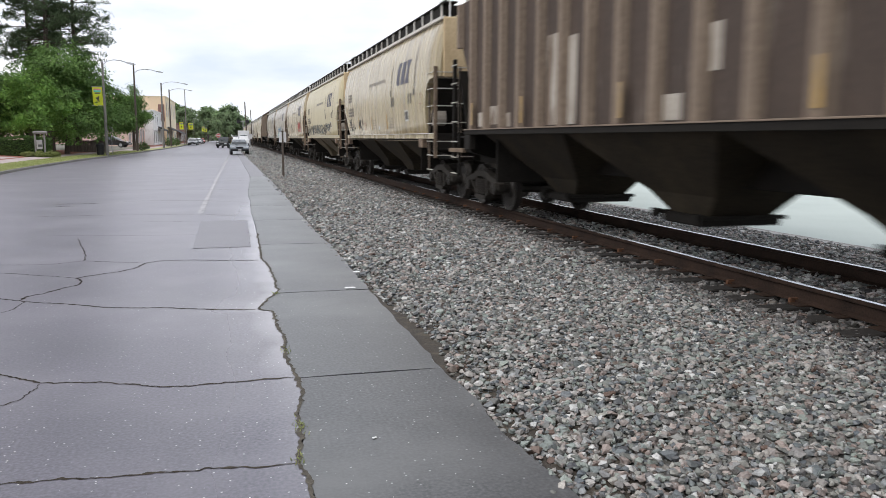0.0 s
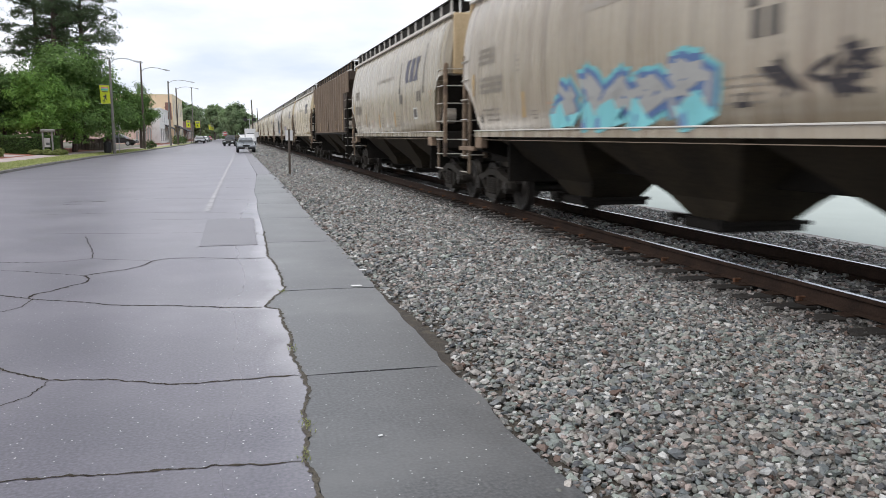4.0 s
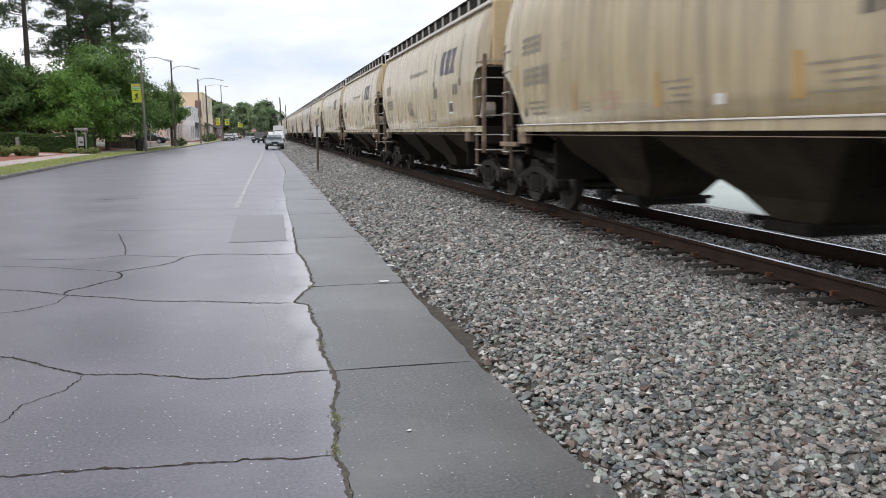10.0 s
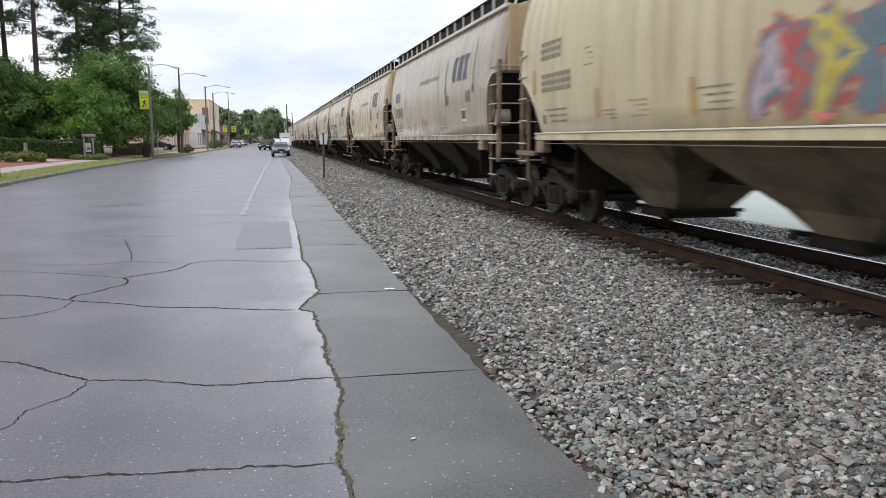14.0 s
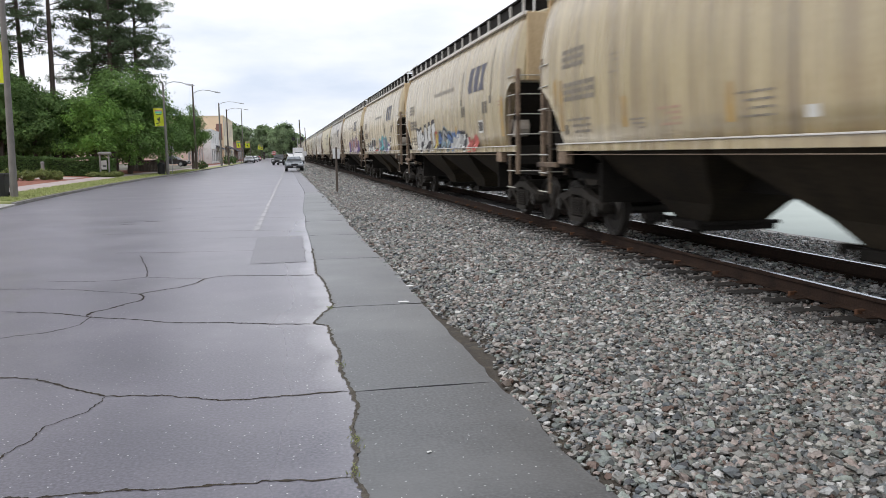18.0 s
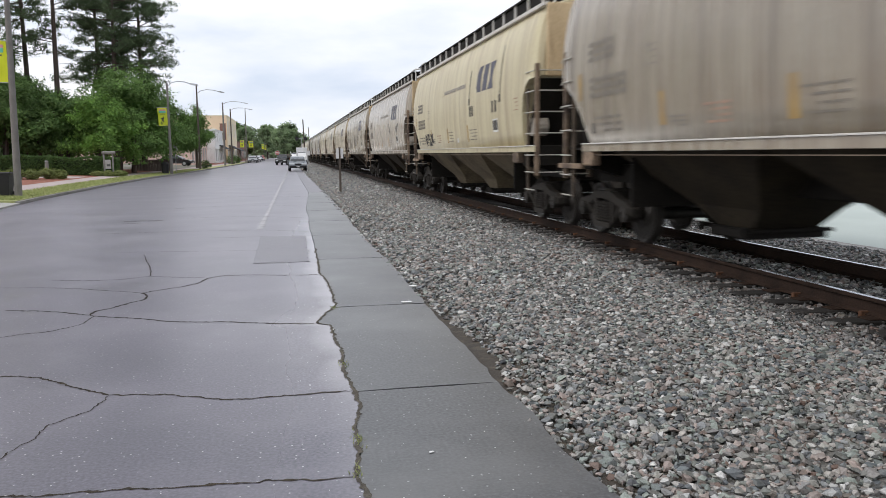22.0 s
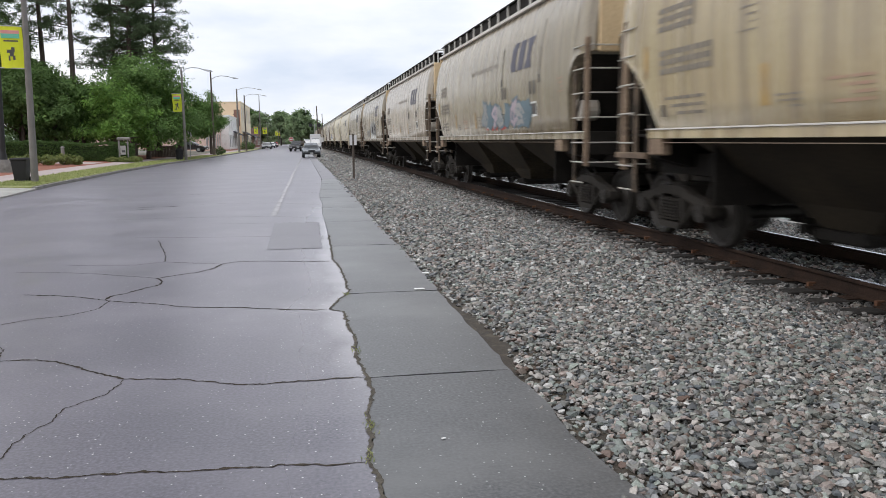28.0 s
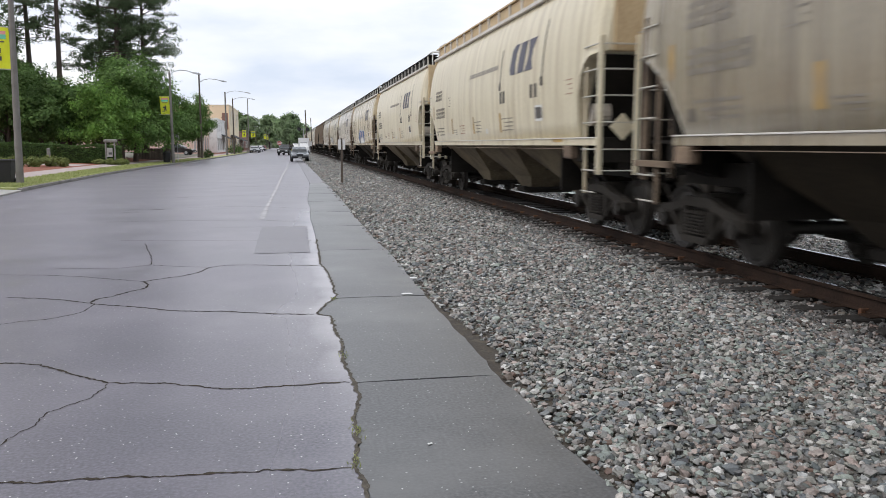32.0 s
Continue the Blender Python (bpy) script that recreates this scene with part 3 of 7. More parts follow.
PAPER = material("white_paper_scrap", (0.7, 0.7, 0.7), (0.82, 0.82, 0.82), rough=0.7, scale=9, fine=60, bump=0.1)

# ---- mesh helpers ----


def mesh_of(name, bm, mat, smooth=False):
    me = bpy.data.meshes.new(name)
    bm.to_mesh(me)
    bm.free()
    me.materials.append(mat)
    if smooth:
        me.polygons.foreach_set("use_smooth", [True] * len(me.polygons))
    return me


def part(name, bm, mat, parent, label="", smooth=False):
    ob = new(name, mesh_of(name, bm, mat, smooth))
    ob.parent = parent
    return tagged(ob, label)


def thing(name, label, category, m=None, group="", kind=""):
    ob = new(name)
    ob.empty_display_size = 0.2
    if m is not None:
        ob.matrix_basis = m
    return tagged(ob, label, category, group, kind)


def solid(name, bm, mat, label, category, kind="", group="", smooth=False, m=None):
    ob = new(name, mesh_of(name, bm, mat, smooth))
    if m is not None:
        ob.matrix_basis = m
    return tagged(ob, label, category, group, kind)


def box(bm, x0, x1, y0, y1, z0, z1, bevel=0.0):
    made = bmesh.ops.create_cube(bm, size=1.0, matrix=Matrix.Translation(((x0 + x1) / 2, (y0 + y1) / 2, (z0 + z1) / 2)) @ Matrix.Diagonal((abs(x1 - x0), abs(y1 - y0), abs(z1 - z0), 1)))
    if bevel:
        edges = {e for v in made["verts"] for e in v.link_edges}
        bmesh.ops.bevel(bm, geom=list(edges), offset=bevel, segments=1, affect="EDGES", clamp_overlap=True)
    return bm


def boxed(*args, bevel=0.0):
    return box(bmesh.new(), *args, bevel=bevel)


def tube(bm, a, b, r, r2=None, sides=8):
    a, b = Vector(a), Vector(b)
    q = (b - a).to_track_quat("Z", "Y").to_matrix().to_4x4()
    bmesh.ops.create_cone(bm, cap_ends=True, segments=sides, radius1=r, radius2=r if r2 is None else r2, depth=(b - a).length,
                          matrix=Matrix.Translation((a + b) / 2) @ q)
    return bm


def loft(bm, rings, closed=True, caps=True):
    """Skin between rings of points; each ring has the same count."""
    vs = [[bm.verts.new(p) for p in ring] for ring in rings]
    n = len(rings[0])
    for a, b in zip(vs, vs[1:]):
        for k in range(n if closed else n - 1):
            bm.faces.new((a[k], a[(k + 1) % n], b[(k + 1) % n], b[k]))
    if caps and closed:
        bm.faces.new(vs[0][::-1])
        bm.faces.new(vs[-1])
    bmesh.ops.recalc_face_normals(bm, faces=bm.faces)
    return bm


def prism(bm, outline, axis, a, b):
    """An outline of 2D points drawn out along an axis from a to b."""
    put = {"x": lambda u, v, w: (w, u, v), "y": lambda u, v, w: (u, w, v), "z": lambda u, v, w: (u, v, w)}[axis]
    return loft(bm, [[put(u, v, a) for u, v in outline], [put(u, v, b) for u, v in outline]])


def raw(name, verts, faces, mat, smooth=False):
    me = bpy.data.meshes.new(name)
    verts, faces = np.asarray(verts, np.float32), np.asarray(faces, np.int32)
    me.vertices.add(len(verts))
    me.vertices.foreach_set("co", verts.ravel())
    k = faces.shape[1]
    me.loops.add(faces.size)
    me.loops.foreach_set("vertex_index", faces.ravel())
    me.polygons.add(len(faces))
    me.polygons.foreach_set("loop_start", np.arange(0, faces.size, k, dtype=np.int32))
    me.update(calc_edges=True)
    me.materials.append(mat)
    me.polygons.foreach_set("use_smooth", [smooth] * len(faces))
    return me

# ---- ground, road and railway ----
TRACK_X, HEAD_Z = 6.44, 0.14


def jag(y, seed, amp):
    return amp * (noise.noise((y * 1.9, seed, 0.3)) + 0.5 * noise.noise((y * 5.3, seed, 4.1)))


def kerb_x(y):
    return float(np.interp(y, [-20, 22, 26, 32, 45, 60, 70, 80, 115, 140, 500], [-8.6, -8.6, -8.9, -9.3, -9.7, -9.7, -9.2, -8.9, -8.3, -7.9, -7.8]))


def seam_x(y):
    """Where the worn road surface ends against the darker apron."""
    base = float(np.interp(y, [-20, 3.43, 3.8, 4.14, 4.51, 4.93, 5.25, 5.46, 5.77, 6.19, 6.69, 7.33, 7.44, 7.54, 7.95, 8.28, 9.3, 9.96, 10.6, 11.56, 13.3, 15.1, 17.5, 20.8, 23, 27, 34, 500],
                           [0.32, 0.32, 0.29, 0.33, 0.35, 0.41, 0.41, 0.39, 0.35, 0.41, 0.37, 0.36, 0.21, 0.23, 0.34, 0.46, 0.48, 0.45, 0.40, 0.41, 0.43, 0.45, 0.45, 0.53, 0.52, 0.65, 0.9, 0.95]))
    return base + jag(y * 1.6, 2.0, 0.022)


def ballast_edge(y):
    return float(np.interp(y, [-20, 3.1, 4, 5.5, 8.3, 10, 12, 14, 18, 23, 30, 37, 67, 500], [1.5, 1.49, 1.45, 1.43, 1.44, 1.46, 1.48, 1.45, 1.47, 1.55, 1.58, 1.57, 1.6, 1.6])) + jag(y, 7.0, 0.035)


def land_z(x):
    return float(np.interp(-x, [9.0, 12, 25, 60], [0.11, 0.18, 0.7, 0.9]))


def strip(name, ys, left, right, z, mat, label, category, across=1, depth=0.15, relief=0.0):
    """A long slab between two edge lines, with a skirt for its thickness."""
    bm = bmesh.new()
    rows = []
    for y in ys:
        a, b = left(y), right(y)
        top = [(a + (b - a) * k / across, y) for k in range(across + 1)]
        rows.append([bm.verts.new((x, yy, z(x) + relief * noise.noise((x * 0.5, yy * 0.5, 1.7)))) for x, yy in top])
        rows[-1] = [bm.verts.new((a, y, z(a) - depth))] + rows[-1] + [bm.verts.new((b, y, z(b) - depth))]
    for p, q in zip(rows, rows[1:]):
        for k in range(len(p) - 1):
            bm.faces.new((p[k], p[k + 1], q[k + 1], q[k]))
    for r in (rows[0], rows[-1]):
        bm.faces.new(r)
    bmesh.ops.recalc_face_normals(bm, faces=bm.faces)
    ob = new(name, mesh_of(name, bm, mat))
    return tagged(ob, label, category, kind="structure")


NEAR_YS = [-12 + 0.055 * k for k in range(660)]
FAR_YS = [25 + 2.5 * k for k in range(190)]
YS = [y for y in NEAR_YS if y < 24.5] + FAR_YS

bm = bmesh.new()
bmesh.ops.create_grid(bm, x_segments=12, y_segments=12, size=1500, matrix=Matrix.Translation((0, 600, -0.3)))
solid("ground", bm, LOT, "dull earthy ground reaching to the horizon", "ground", kind="structure")

road = strip("road", YS, kerb_x, seam_x, lambda x: 0.0, ASPHALT, "worn lavender-grey asphalt street, damp and cracked", "road", across=24, relief=0.0)
uv_layer = road.data.uv_layers.new(name="across")
for loop in road.data.loops:
    at = road.data.vertices[loop.vertex_index].co
    uv_layer.data[loop.index].uv = (at.x - seam_x(at.y), at.y)
strip("soil_bed", YS, lambda y: seam_x(y) - 0.03, lambda y: ballast_edge(y) + 0.5, lambda x: -0.035, SOIL, "dark wet soil along the apron's edge", "soil")

# the apron beside the track, in slabs divided by joints
apron = tagged(thing("apron", "", "pavement"), "dark grey asphalt apron in slabs beside the ballast", "pavement", kind="structure")
JOINTS = [-12, -8, -4.2, -0.9, 2.1, 5.20, 8.22, 12.1, 15.8, 19.2, 22.8, 26.5, 30.2, 34, 38, 42, 46, 51, 56, 62, 70, 80, 95, 120, 160, 220, 300, 400]
for y0, y1 in zip(JOINTS, JOINTS[1:]):
    n = max(2, int((y1 - y0) / 0.12)) if y0 < 30 else 12
    bm = bmesh.new()
    rows = []
    for k in range(n + 1):
        y = y0 + 0.014 + (y1 - y0 - 0.028) * k / n
        a, b = seam_x(y) + 0.004 + 0.012 * abs(noise.noise((y * 4, 0, 9))), ballast_edge(y)
        xs = [a, a + 0.004, a + (b - a) * 0.33, a + (b - a) * 0.66, b - 0.004, b]
        zs = [-0.06, 0.0, 0.002, 0.0, -0.004, -0.06]
        yy = [y + (0.03 * noise.noise((x * 3, y0 + 3, 1)) if k in (0, n) else 0) for x in xs]
        rows.append([bm.verts.new((x, v, z)) for x, v, z in zip(xs, yy, zs)])
    for p, q in zip(rows, rows[1:]):
        for k in range(5):
            bm.faces.new((p[k], p[k + 1], q[k + 1], q[k]))
    for r in (rows[0], rows[-1]):
        bm.faces.new(r)
    bmesh.ops.recalc_face_normals(bm, faces=bm.faces)
    part("slab", bm, APRON if y0 < 33 else PATCH, apron)


def ribbon(pts, width, z, mat, seed, name="crack"):
    """A dirt-filled crack along a bent line, wavering in line and width."""
    fine = []
    for (x0, y0), (x1, y1) in zip(pts, pts[1:]):
        d = math.hypot(x1 - x0, y1 - y0)
        n = max(2, int(d / 0.022))
        fine += [(x0 + (x1 - x0) * k / n, y0 + (y1 - y0) * k / n) for k in range(n)]
    fine.append(pts[-1])
    bm, last = bmesh.new(), None
    for k, (x, y) in enumerate(fine):
        ax, ay = fine[max(0, k - 1)]
        bx, by = fine[min(len(fine) - 1, k + 1)]
        d = math.hypot(bx - ax, by - ay) or 1
        nx, ny = -(by - ay) / d, (bx - ax) / d
        o = 0.01 * noise.noise((x * 2.6, y * 2.6, seed)) + 0.018 * noise.noise((x * 11, y * 11, seed)) + 0.014 * noise.noise((x * 31, y * 31, seed)) + 0.009 * noise.noise((x * 70, y * 70, seed))
        w = width * (0.22 + 0.8 * abs(noise.noise((x * 13, y * 13, seed + 3))) + 1.0 * abs(noise.noise((x * 52, y * 52, seed + 8))))
        w *= min(1.0, 0.5 + k * 0.1, 0.5 + (len(fine) - 1 - k) * 0.1)
        pair = [bm.verts.new((x + nx * (o + s * w), y + ny * (o + s * w), z)) for s in (-1, 1)]
        if last:
            bm.faces.new((last[0], last[1], pair[1], pair[0]))
        last = pair
    bmesh.ops.recalc_face_normals(bm, faces=bm.faces)
    for f in bm.faces:
        if f.normal.z < 0:
            f.normal_flip()
    ob = new(name, mesh_of(name, bm, mat))
    ob.parent = road
    return ob


# each crack follows its own bent line across the street
def crack(seed, *pts):
    ribbon(pts, (0.0058 + 0.0012 * pts[0][1]) * (1.25 if seed in (1, 2, 5, 7) else 0.62), 0.002, CRACK, seed)


crack(1, (0.28, 3.77), (0.11, 3.78), (-0.05, 3.82), (-0.32, 3.83), (-0.73, 3.86), (-0.94, 3.89), (-1.27, 3.90), (-1.6, 3.97), (-1.95, 4.02))
crack(2, (0.39, 5.22), (0.14, 5.22), (-0.32, 5.21), (-0.48, 5.24), (-0.65, 5.32), (-0.85, 5.44), (-1.25, 5.52), (-1.48, 5.72), (-1.68, 5.93), (-1.87, 6.09), (-2.05, 6.19), (-2.32, 6.19))
crack(3, (-2.32, 6.19), (-2.32, 6.35), (-2.38, 6.56), (-2.51, 6.74), (-2.68, 6.92), (-3.2, 7.2))
crack(4, (-1.24, 5.5), (-1.29, 5.2), (-1.36, 5.11), (-1.47, 4.97), (-1.5, 4.69), (-1.58, 4.55), (-1.58, 4.2), (-1.62, 4.02))
crack(5, (0.21, 7.46), (-0.09, 7.53), (-0.64, 7.76), (-0.92, 7.82), (-1.25, 7.95), (-1.53, 8.16), (-1.81, 8.28), (-2.06, 8.45), (-2.36, 8.68), (-2.67, 8.84), (-3.0, 8.95))
crack(6, (-1.98, 8.44), (-2.02, 7.97), (-2.22, 7.73), (-2.47, 7.67), (-2.67, 7.52), (-2.84, 7.34), (-3.1, 7.2))
crack(7, (-2.06, 8.45), (-2.02, 8.66), (-1.91, 8.76), (-1.76, 9.06), (-1.63, 9.25), (-1.64, 9.45), (-1.73, 9.68), (-1.53, 9.88), (-1.35, 10.0), (-1.17, 10.22), (-1.07, 10.67), (-0.85, 10.82), (-0.5, 10.78), (-0.1, 10.63), (0.39, 10.56))
crack(8, (-1.73, 9.68), (-2.03, 9.88), (-2.6, 10.23), (-3.04, 10.42), (-3.6, 10.55))
crack(9, (-1.07, 10.67), (-1.45, 10.82), (-1.87, 11.03), (-2.18, 10.85), (-2.5, 10.84), (-3.1, 11.0))
crack(10, (-1.87, 11.03), (-1.94, 11.58), (-2.18, 12.69), (-2.35, 13.5))
# a darker patch beside the lane line, slightly proud of the road
bm = bmesh.new()
rows = []
for k in range(40):
    y = 11.9 + 3.85 * k / 39
    a, b = -0.54 + jag(y * 2, 31.0, 0.02), seam_x(y) - 0.13 + jag(y * 3, 33.0, 0.03)
    rows.append([bm.verts.new(p) for p in ((a - 0.01, y, -0.01), (a, y, 0.0045), (b, y, 0.0045), (b + 0.01, y, -0.01))])
for p, q in zip(rows, rows[1:]):
    for k in range(3):
        bm.faces.new((p[k], p[k + 1], q[k + 1], q[k]))
bmesh.ops.recalc_face_normals(bm, faces=bm.faces)
patch_ob = new("asphalt_patch", mesh_of("asphalt_patch", bm, PATCH))
patch_ob.parent = road
# weeds in the seam
rng = np.random.default_rng(3)
wp = []
for cy, m in ((4.28, 34), (3.85, 16), (5.9, 14), (8.2, 12)):
    wp += [(seam_x(cy) + 0.006 + rng.normal(0, 0.016), cy + rng.normal(0, 0.05)) for _ in range(m)]
wp = np.array(wp)
tips = np.stack([wp[:, 0] + rng.normal(0, 0.015, len(wp)), wp[:, 1] + rng.normal(0, 0.015, len(wp)), rng.uniform(0.01, 0.03, len(wp))], 1)
wv = np.stack([np.stack([wp[:, 0] - 0.004, wp[:, 1], 0 * wp[:, 0]], 1), np.stack([wp[:, 0] + 0.004, wp[:, 1] + 0.003, 0 * wp[:, 0]], 1), tips], 1).reshape(-1, 3)
tagged(new("weeds", raw("weeds", wv, np.arange(len(wv)).reshape(-1, 3), GRASS_BLADE)), "sparse small weeds growing in the pavement seam", "weeds", kind="stuff")
# pale chips of stone lying pressed into the asphalt
n = 420
cy = 2.9 + 6.5 * rng.random(n) ** 1.3
cx = rng.uniform(-3.6, 1.35, n)
cs = rng.uniform(0.002, 0.0056, n)
ca = rng.uniform(0, 2 * math.pi, n)
cv = np.stack([np.stack([cx + cs * np.cos(ca + q) * k, cy + cs * np.sin(ca + q) * k, np.full(n, 0.004) + lift * cs], 1) for q, k, lift in ((0, 1, 0), (1.5, 0.7, 0), (3.0, 1.1, 0), (4.6, 0.8, 0), (0.7, 0.25, 0.55))], 1).reshape(-1, 3)
cf = (np.array([(0, 1, 4), (1, 2, 4), (2, 3, 4), (3, 0, 4)])[None] + 5 * np.arange(n)[:, None, None]).reshape(-1, 3)
tagged(new("stone_chips", raw("stone_chips", cv, cf, PAPER)), "tiny pale stone chips pressed into the asphalt", "stone chips", kind="stuff")
# cross joints of the slab beneath showing through farther on
for k, (y, rise, reach) in enumerate([(13.07, 0.55, 2.2), (15.8, 0.05, 0.9), (16.6, 0.7, 3.2), (20.2, 0.85, 1.9), (25.0, 0.65, 2.0), (30.5, 0.8, 1.6)]):
    ribbon([(seam_x(y) - 0.02, y), (-0.62, y + rise), (-0.7 - reach * 0.55, y + rise * 1.3), (-0.7 - reach, y + rise * 1.35 + 0.2 * math.cos(k))], 0.005 + 0.0005 * y, 0.003, SEAM_DIRT, 40 + k)
ribbon([(seam_x(y) + 0.004, y) for y in [0.5 + 0.12 * k for k in range(110)]], 0.021, 0.0032, SEAM_DIRT, 71)
for k, (x, y) in enumerate([(-3.75, 19.9), (-3.3, 20.6), (-3.85, 20.6), (-3.25, 25.3)]):
    ribbon([(x - 0.18, y), (x + 0.2, y + 0.05)], 0.05, 0.0055, CRACK, 90 + k, "pothole_patch")

# lane line, worn, from the near end out to the parked cars
bm = bmesh.new()
for k in range(50):
    y0 = 17.4 + k * 1.35
    x = float(np.interp(y0, [13, 19, 27.5, 39, 68, 90], [-0.64, -0.60, -0.49, -0.36, 0.06, 0.35]))
    w = 0.064 * (0.8 + 0.4 * random.random())
    vs = [bm.verts.new(p) for p in ((x - w, y0, 0.006), (x + w, y0, 0.006), (x + w + 0.018, y0 + 1.33, 0.006), (x - w + 0.018, y0 + 1.33, 0.006))]
    bm.faces.new(vs)
line = new("lane_line", mesh_of("lane_line", bm, LINE_PAINT))
line.parent = road


def bed_z(x):
    return float(np.interp(x, [1.3, 1.75, 2.1, 2.6, 3.8, 4.65, 5.0, 5.7, 6.0, 7.8, 8.6, 9.6], [-0.1, -0.055, -0.01, 0.025, 0.02, -0.04, -0.095, -0.1, -0.08, -0.07, -0.045, -0.045]))


bm = bmesh.new()
BED_XS = [1.3 + 0.2 * k for k in range(43)]
rows = []
for y in [-12 + 0.5 * k for k in range(100)] + [38 + 6 * k for k in range(62)]:
    rows.append([bm.verts.new((x + (ballast_edge(y) - 1.5 if x < 1.6 else 0), y, bed_z(x) + 0.018 * noise.noise((x, y, 2)) - 0.012)) for x in BED_XS])
for p, q in zip(rows, rows[1:]):
    for k in range(len(p) - 1):
        bm.faces.new((p[k], p[k + 1], q[k + 1], q[k]))
bed = solid("ballast_bed", bm, GRAVEL_BED, "bed of grey crushed-stone ballast under the track", "ballast", kind="structure")
# brightened copy beyond 15 m and from the near rail outwards
bed.data.materials.append(GRAVEL_LIT)
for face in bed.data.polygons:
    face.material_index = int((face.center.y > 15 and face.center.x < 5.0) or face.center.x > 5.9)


def lumps(spots, sizes, coarse, seed):
    """Broken stones: rough twelve-cornered lumps (six-cornered where seen from far), each turned and squashed its own way."""
    g = (1 + 5**0.5) / 2
    base = np.array([(-1, g, 0), (1, g, 0), (-1, -g, 0), (1, -g, 0), (0, -1, g), (0, 1, g), (0, -1, -g), (0, 1, -g), (g, 0, -1), (g, 0, 1), (-g, 0, -1), (-g, 0, 1)]) / 1.9
    tri = np.array([(0, 11, 5), (0, 5, 1), (0, 1, 7), (0, 7, 10), (0, 10, 11), (1, 5, 9), (5, 11, 4), (11, 10, 2), (10, 7, 6), (7, 1, 8), (3, 9, 4), (3, 4, 2), (3, 2, 6), (3, 6, 8), (3, 8, 9), (4, 9, 5), (2, 4, 11), (6, 2, 10), (8, 6, 7), (9, 8, 1)])
    if coarse:
        base = np.array([(1, 0, 0), (-1, 0, 0), (0, 1, 0), (0, -1, 0), (0, 0, 1), (0, 0, -1)]) * 1.12
        tri = np.array([(0, 2, 4), (2, 1, 4), (1, 3, 4), (3, 0, 4), (2, 0, 5), (1, 2, 5), (3, 1, 5), (0, 3, 5)])
    c = len(base)
    rng = np.random.default_rng(seed)
    n = len(spots)
    q = rng.normal(size=(n, 4))
    q /= np.linalg.norm(q, axis=1, keepdims=True)
    w, x, y, z = q.T
    rot = np.stack([np.stack([1 - 2 * (y * y + z * z), 2 * (x * y - z * w), 2 * (x * z + y * w)], 1), np.stack([2 * (x * y + z * w), 1 - 2 * (x * x + z * z), 2 * (y * z - x * w)], 1), np.stack([2 * (x * z - y * w), 2 * (y * z + x * w), 1 - 2 * (x * x + y * y)], 1)], 1)
    squash = rng.uniform(0.5, 1.15, (n, 1, 3)) * sizes[:, None, None]
    v = base[None] * squash + rng.normal(0, 0.2, (n, c, 3)) * sizes[:, None, None]
    v = np.einsum("nij,nkj->nki", rot, v)
    v[:, :, 2] *= 0.68
    v += spots[:, None]
    f = (tri[None] + c * np.arange(n)[:, None, None]).reshape(-1, 3)
    return v.reshape(-1, 3), f


def stones(name, spots, sizes, label, mat):
    far = (spots[:, 1] > 15) | (spots[:, 0] > 5.9) | (spots[:, 1] < 2.6)
    va, fa = lumps(spots[~far], sizes[~far], False, 5)
    vb, fb = lumps(spots[far], sizes[far], True, 6)
    me = raw(name, np.concatenate([va, vb]), np.concatenate([fa, fb + len(va)]), mat)
    return tagged(new(name, me), label, "ballast", kind="stuff")


rng = np.random.default_rng(11)


def scatter(x0, x1, y0, y1, per_m2, size):
    n = int((x1 - x0) * (y1 - y0) * per_m2)
    x, y = rng.uniform(x0, x1, n), rng.uniform(y0, y1, n)
    edge = np.interp(y, [-20, 3.3, 4.5, 5.2, 6, 7, 8.7, 10, 14, 23, 500], [1.5, 1.5, 1.5, 1.60, 1.72, 1.66, 1.54, 1.47, 1.45, 1.57, 1.62])
    keep = (x > edge - 0.12) & ((x > edge + 0.22 * rng.random(n)) | (rng.random(n) < 0.42))
    x, y = x[keep], y[keep]
    z = np.interp(x, [1.3, 1.75, 2.1, 2.6, 3.8, 4.65, 5.0, 5.7, 6.0, 7.8, 8.6, 9.6], [-0.024, -0.016, 0.0, 0.025, 0.02, -0.02, -0.078, -0.085, -0.065, -0.055, -0.03, -0.03])
    s = size * rng.lognormal(-0.02, 0.27, len(x))
    z = z + rng.uniform(-0.022, 0.014, len(x))
    return np.stack([x, y, z], 1), s


beds = [scatter(1.4, 5.4, -5, 2.6, 260, 0.038), scatter(1.4, 5.4, 2.6, 5.6, 1420, 0.0235), scatter(1.4, 5.4, 5.6, 9, 1250, 0.0238), scatter(1.4, 5.4, 9, 16, 620, 0.0295), scatter(1.45, 5.4, 16, 32, 330, 0.035),
        scatter(5.4, 7.0, 4.5, 18, 330, 0.034), scatter(7.0, 9.3, 4.5, 18, 420, 0.029), scatter(1.5, 5.4, 32, 60, 150, 0.05), scatter(1.5, 5.4, 60, 125, 45, 0.085), scatter(7.8, 9.2, 18, 60, 90, 0.05)]
spots, sizes = np.concatenate([b[0] for b in beds]), np.concatenate([b[1] for b in beds])
# stones beside the near rail take the darkened colours
by_rails = (spots[:, 0] + rng.normal(0, 0.3, len(spots)) > 4.75) & (spots[:, 0] < 5.9)
stones("ballast_stones", spots[~by_rails], sizes[~by_rails], "loose grey crushed stones of the track ballast", STONE)
stones("oily_ballast_stones", spots[by_rails], sizes[by_rails], "crushed stones round the rails, darkened by oil and by train shade in their colour", STONE_SHADED)

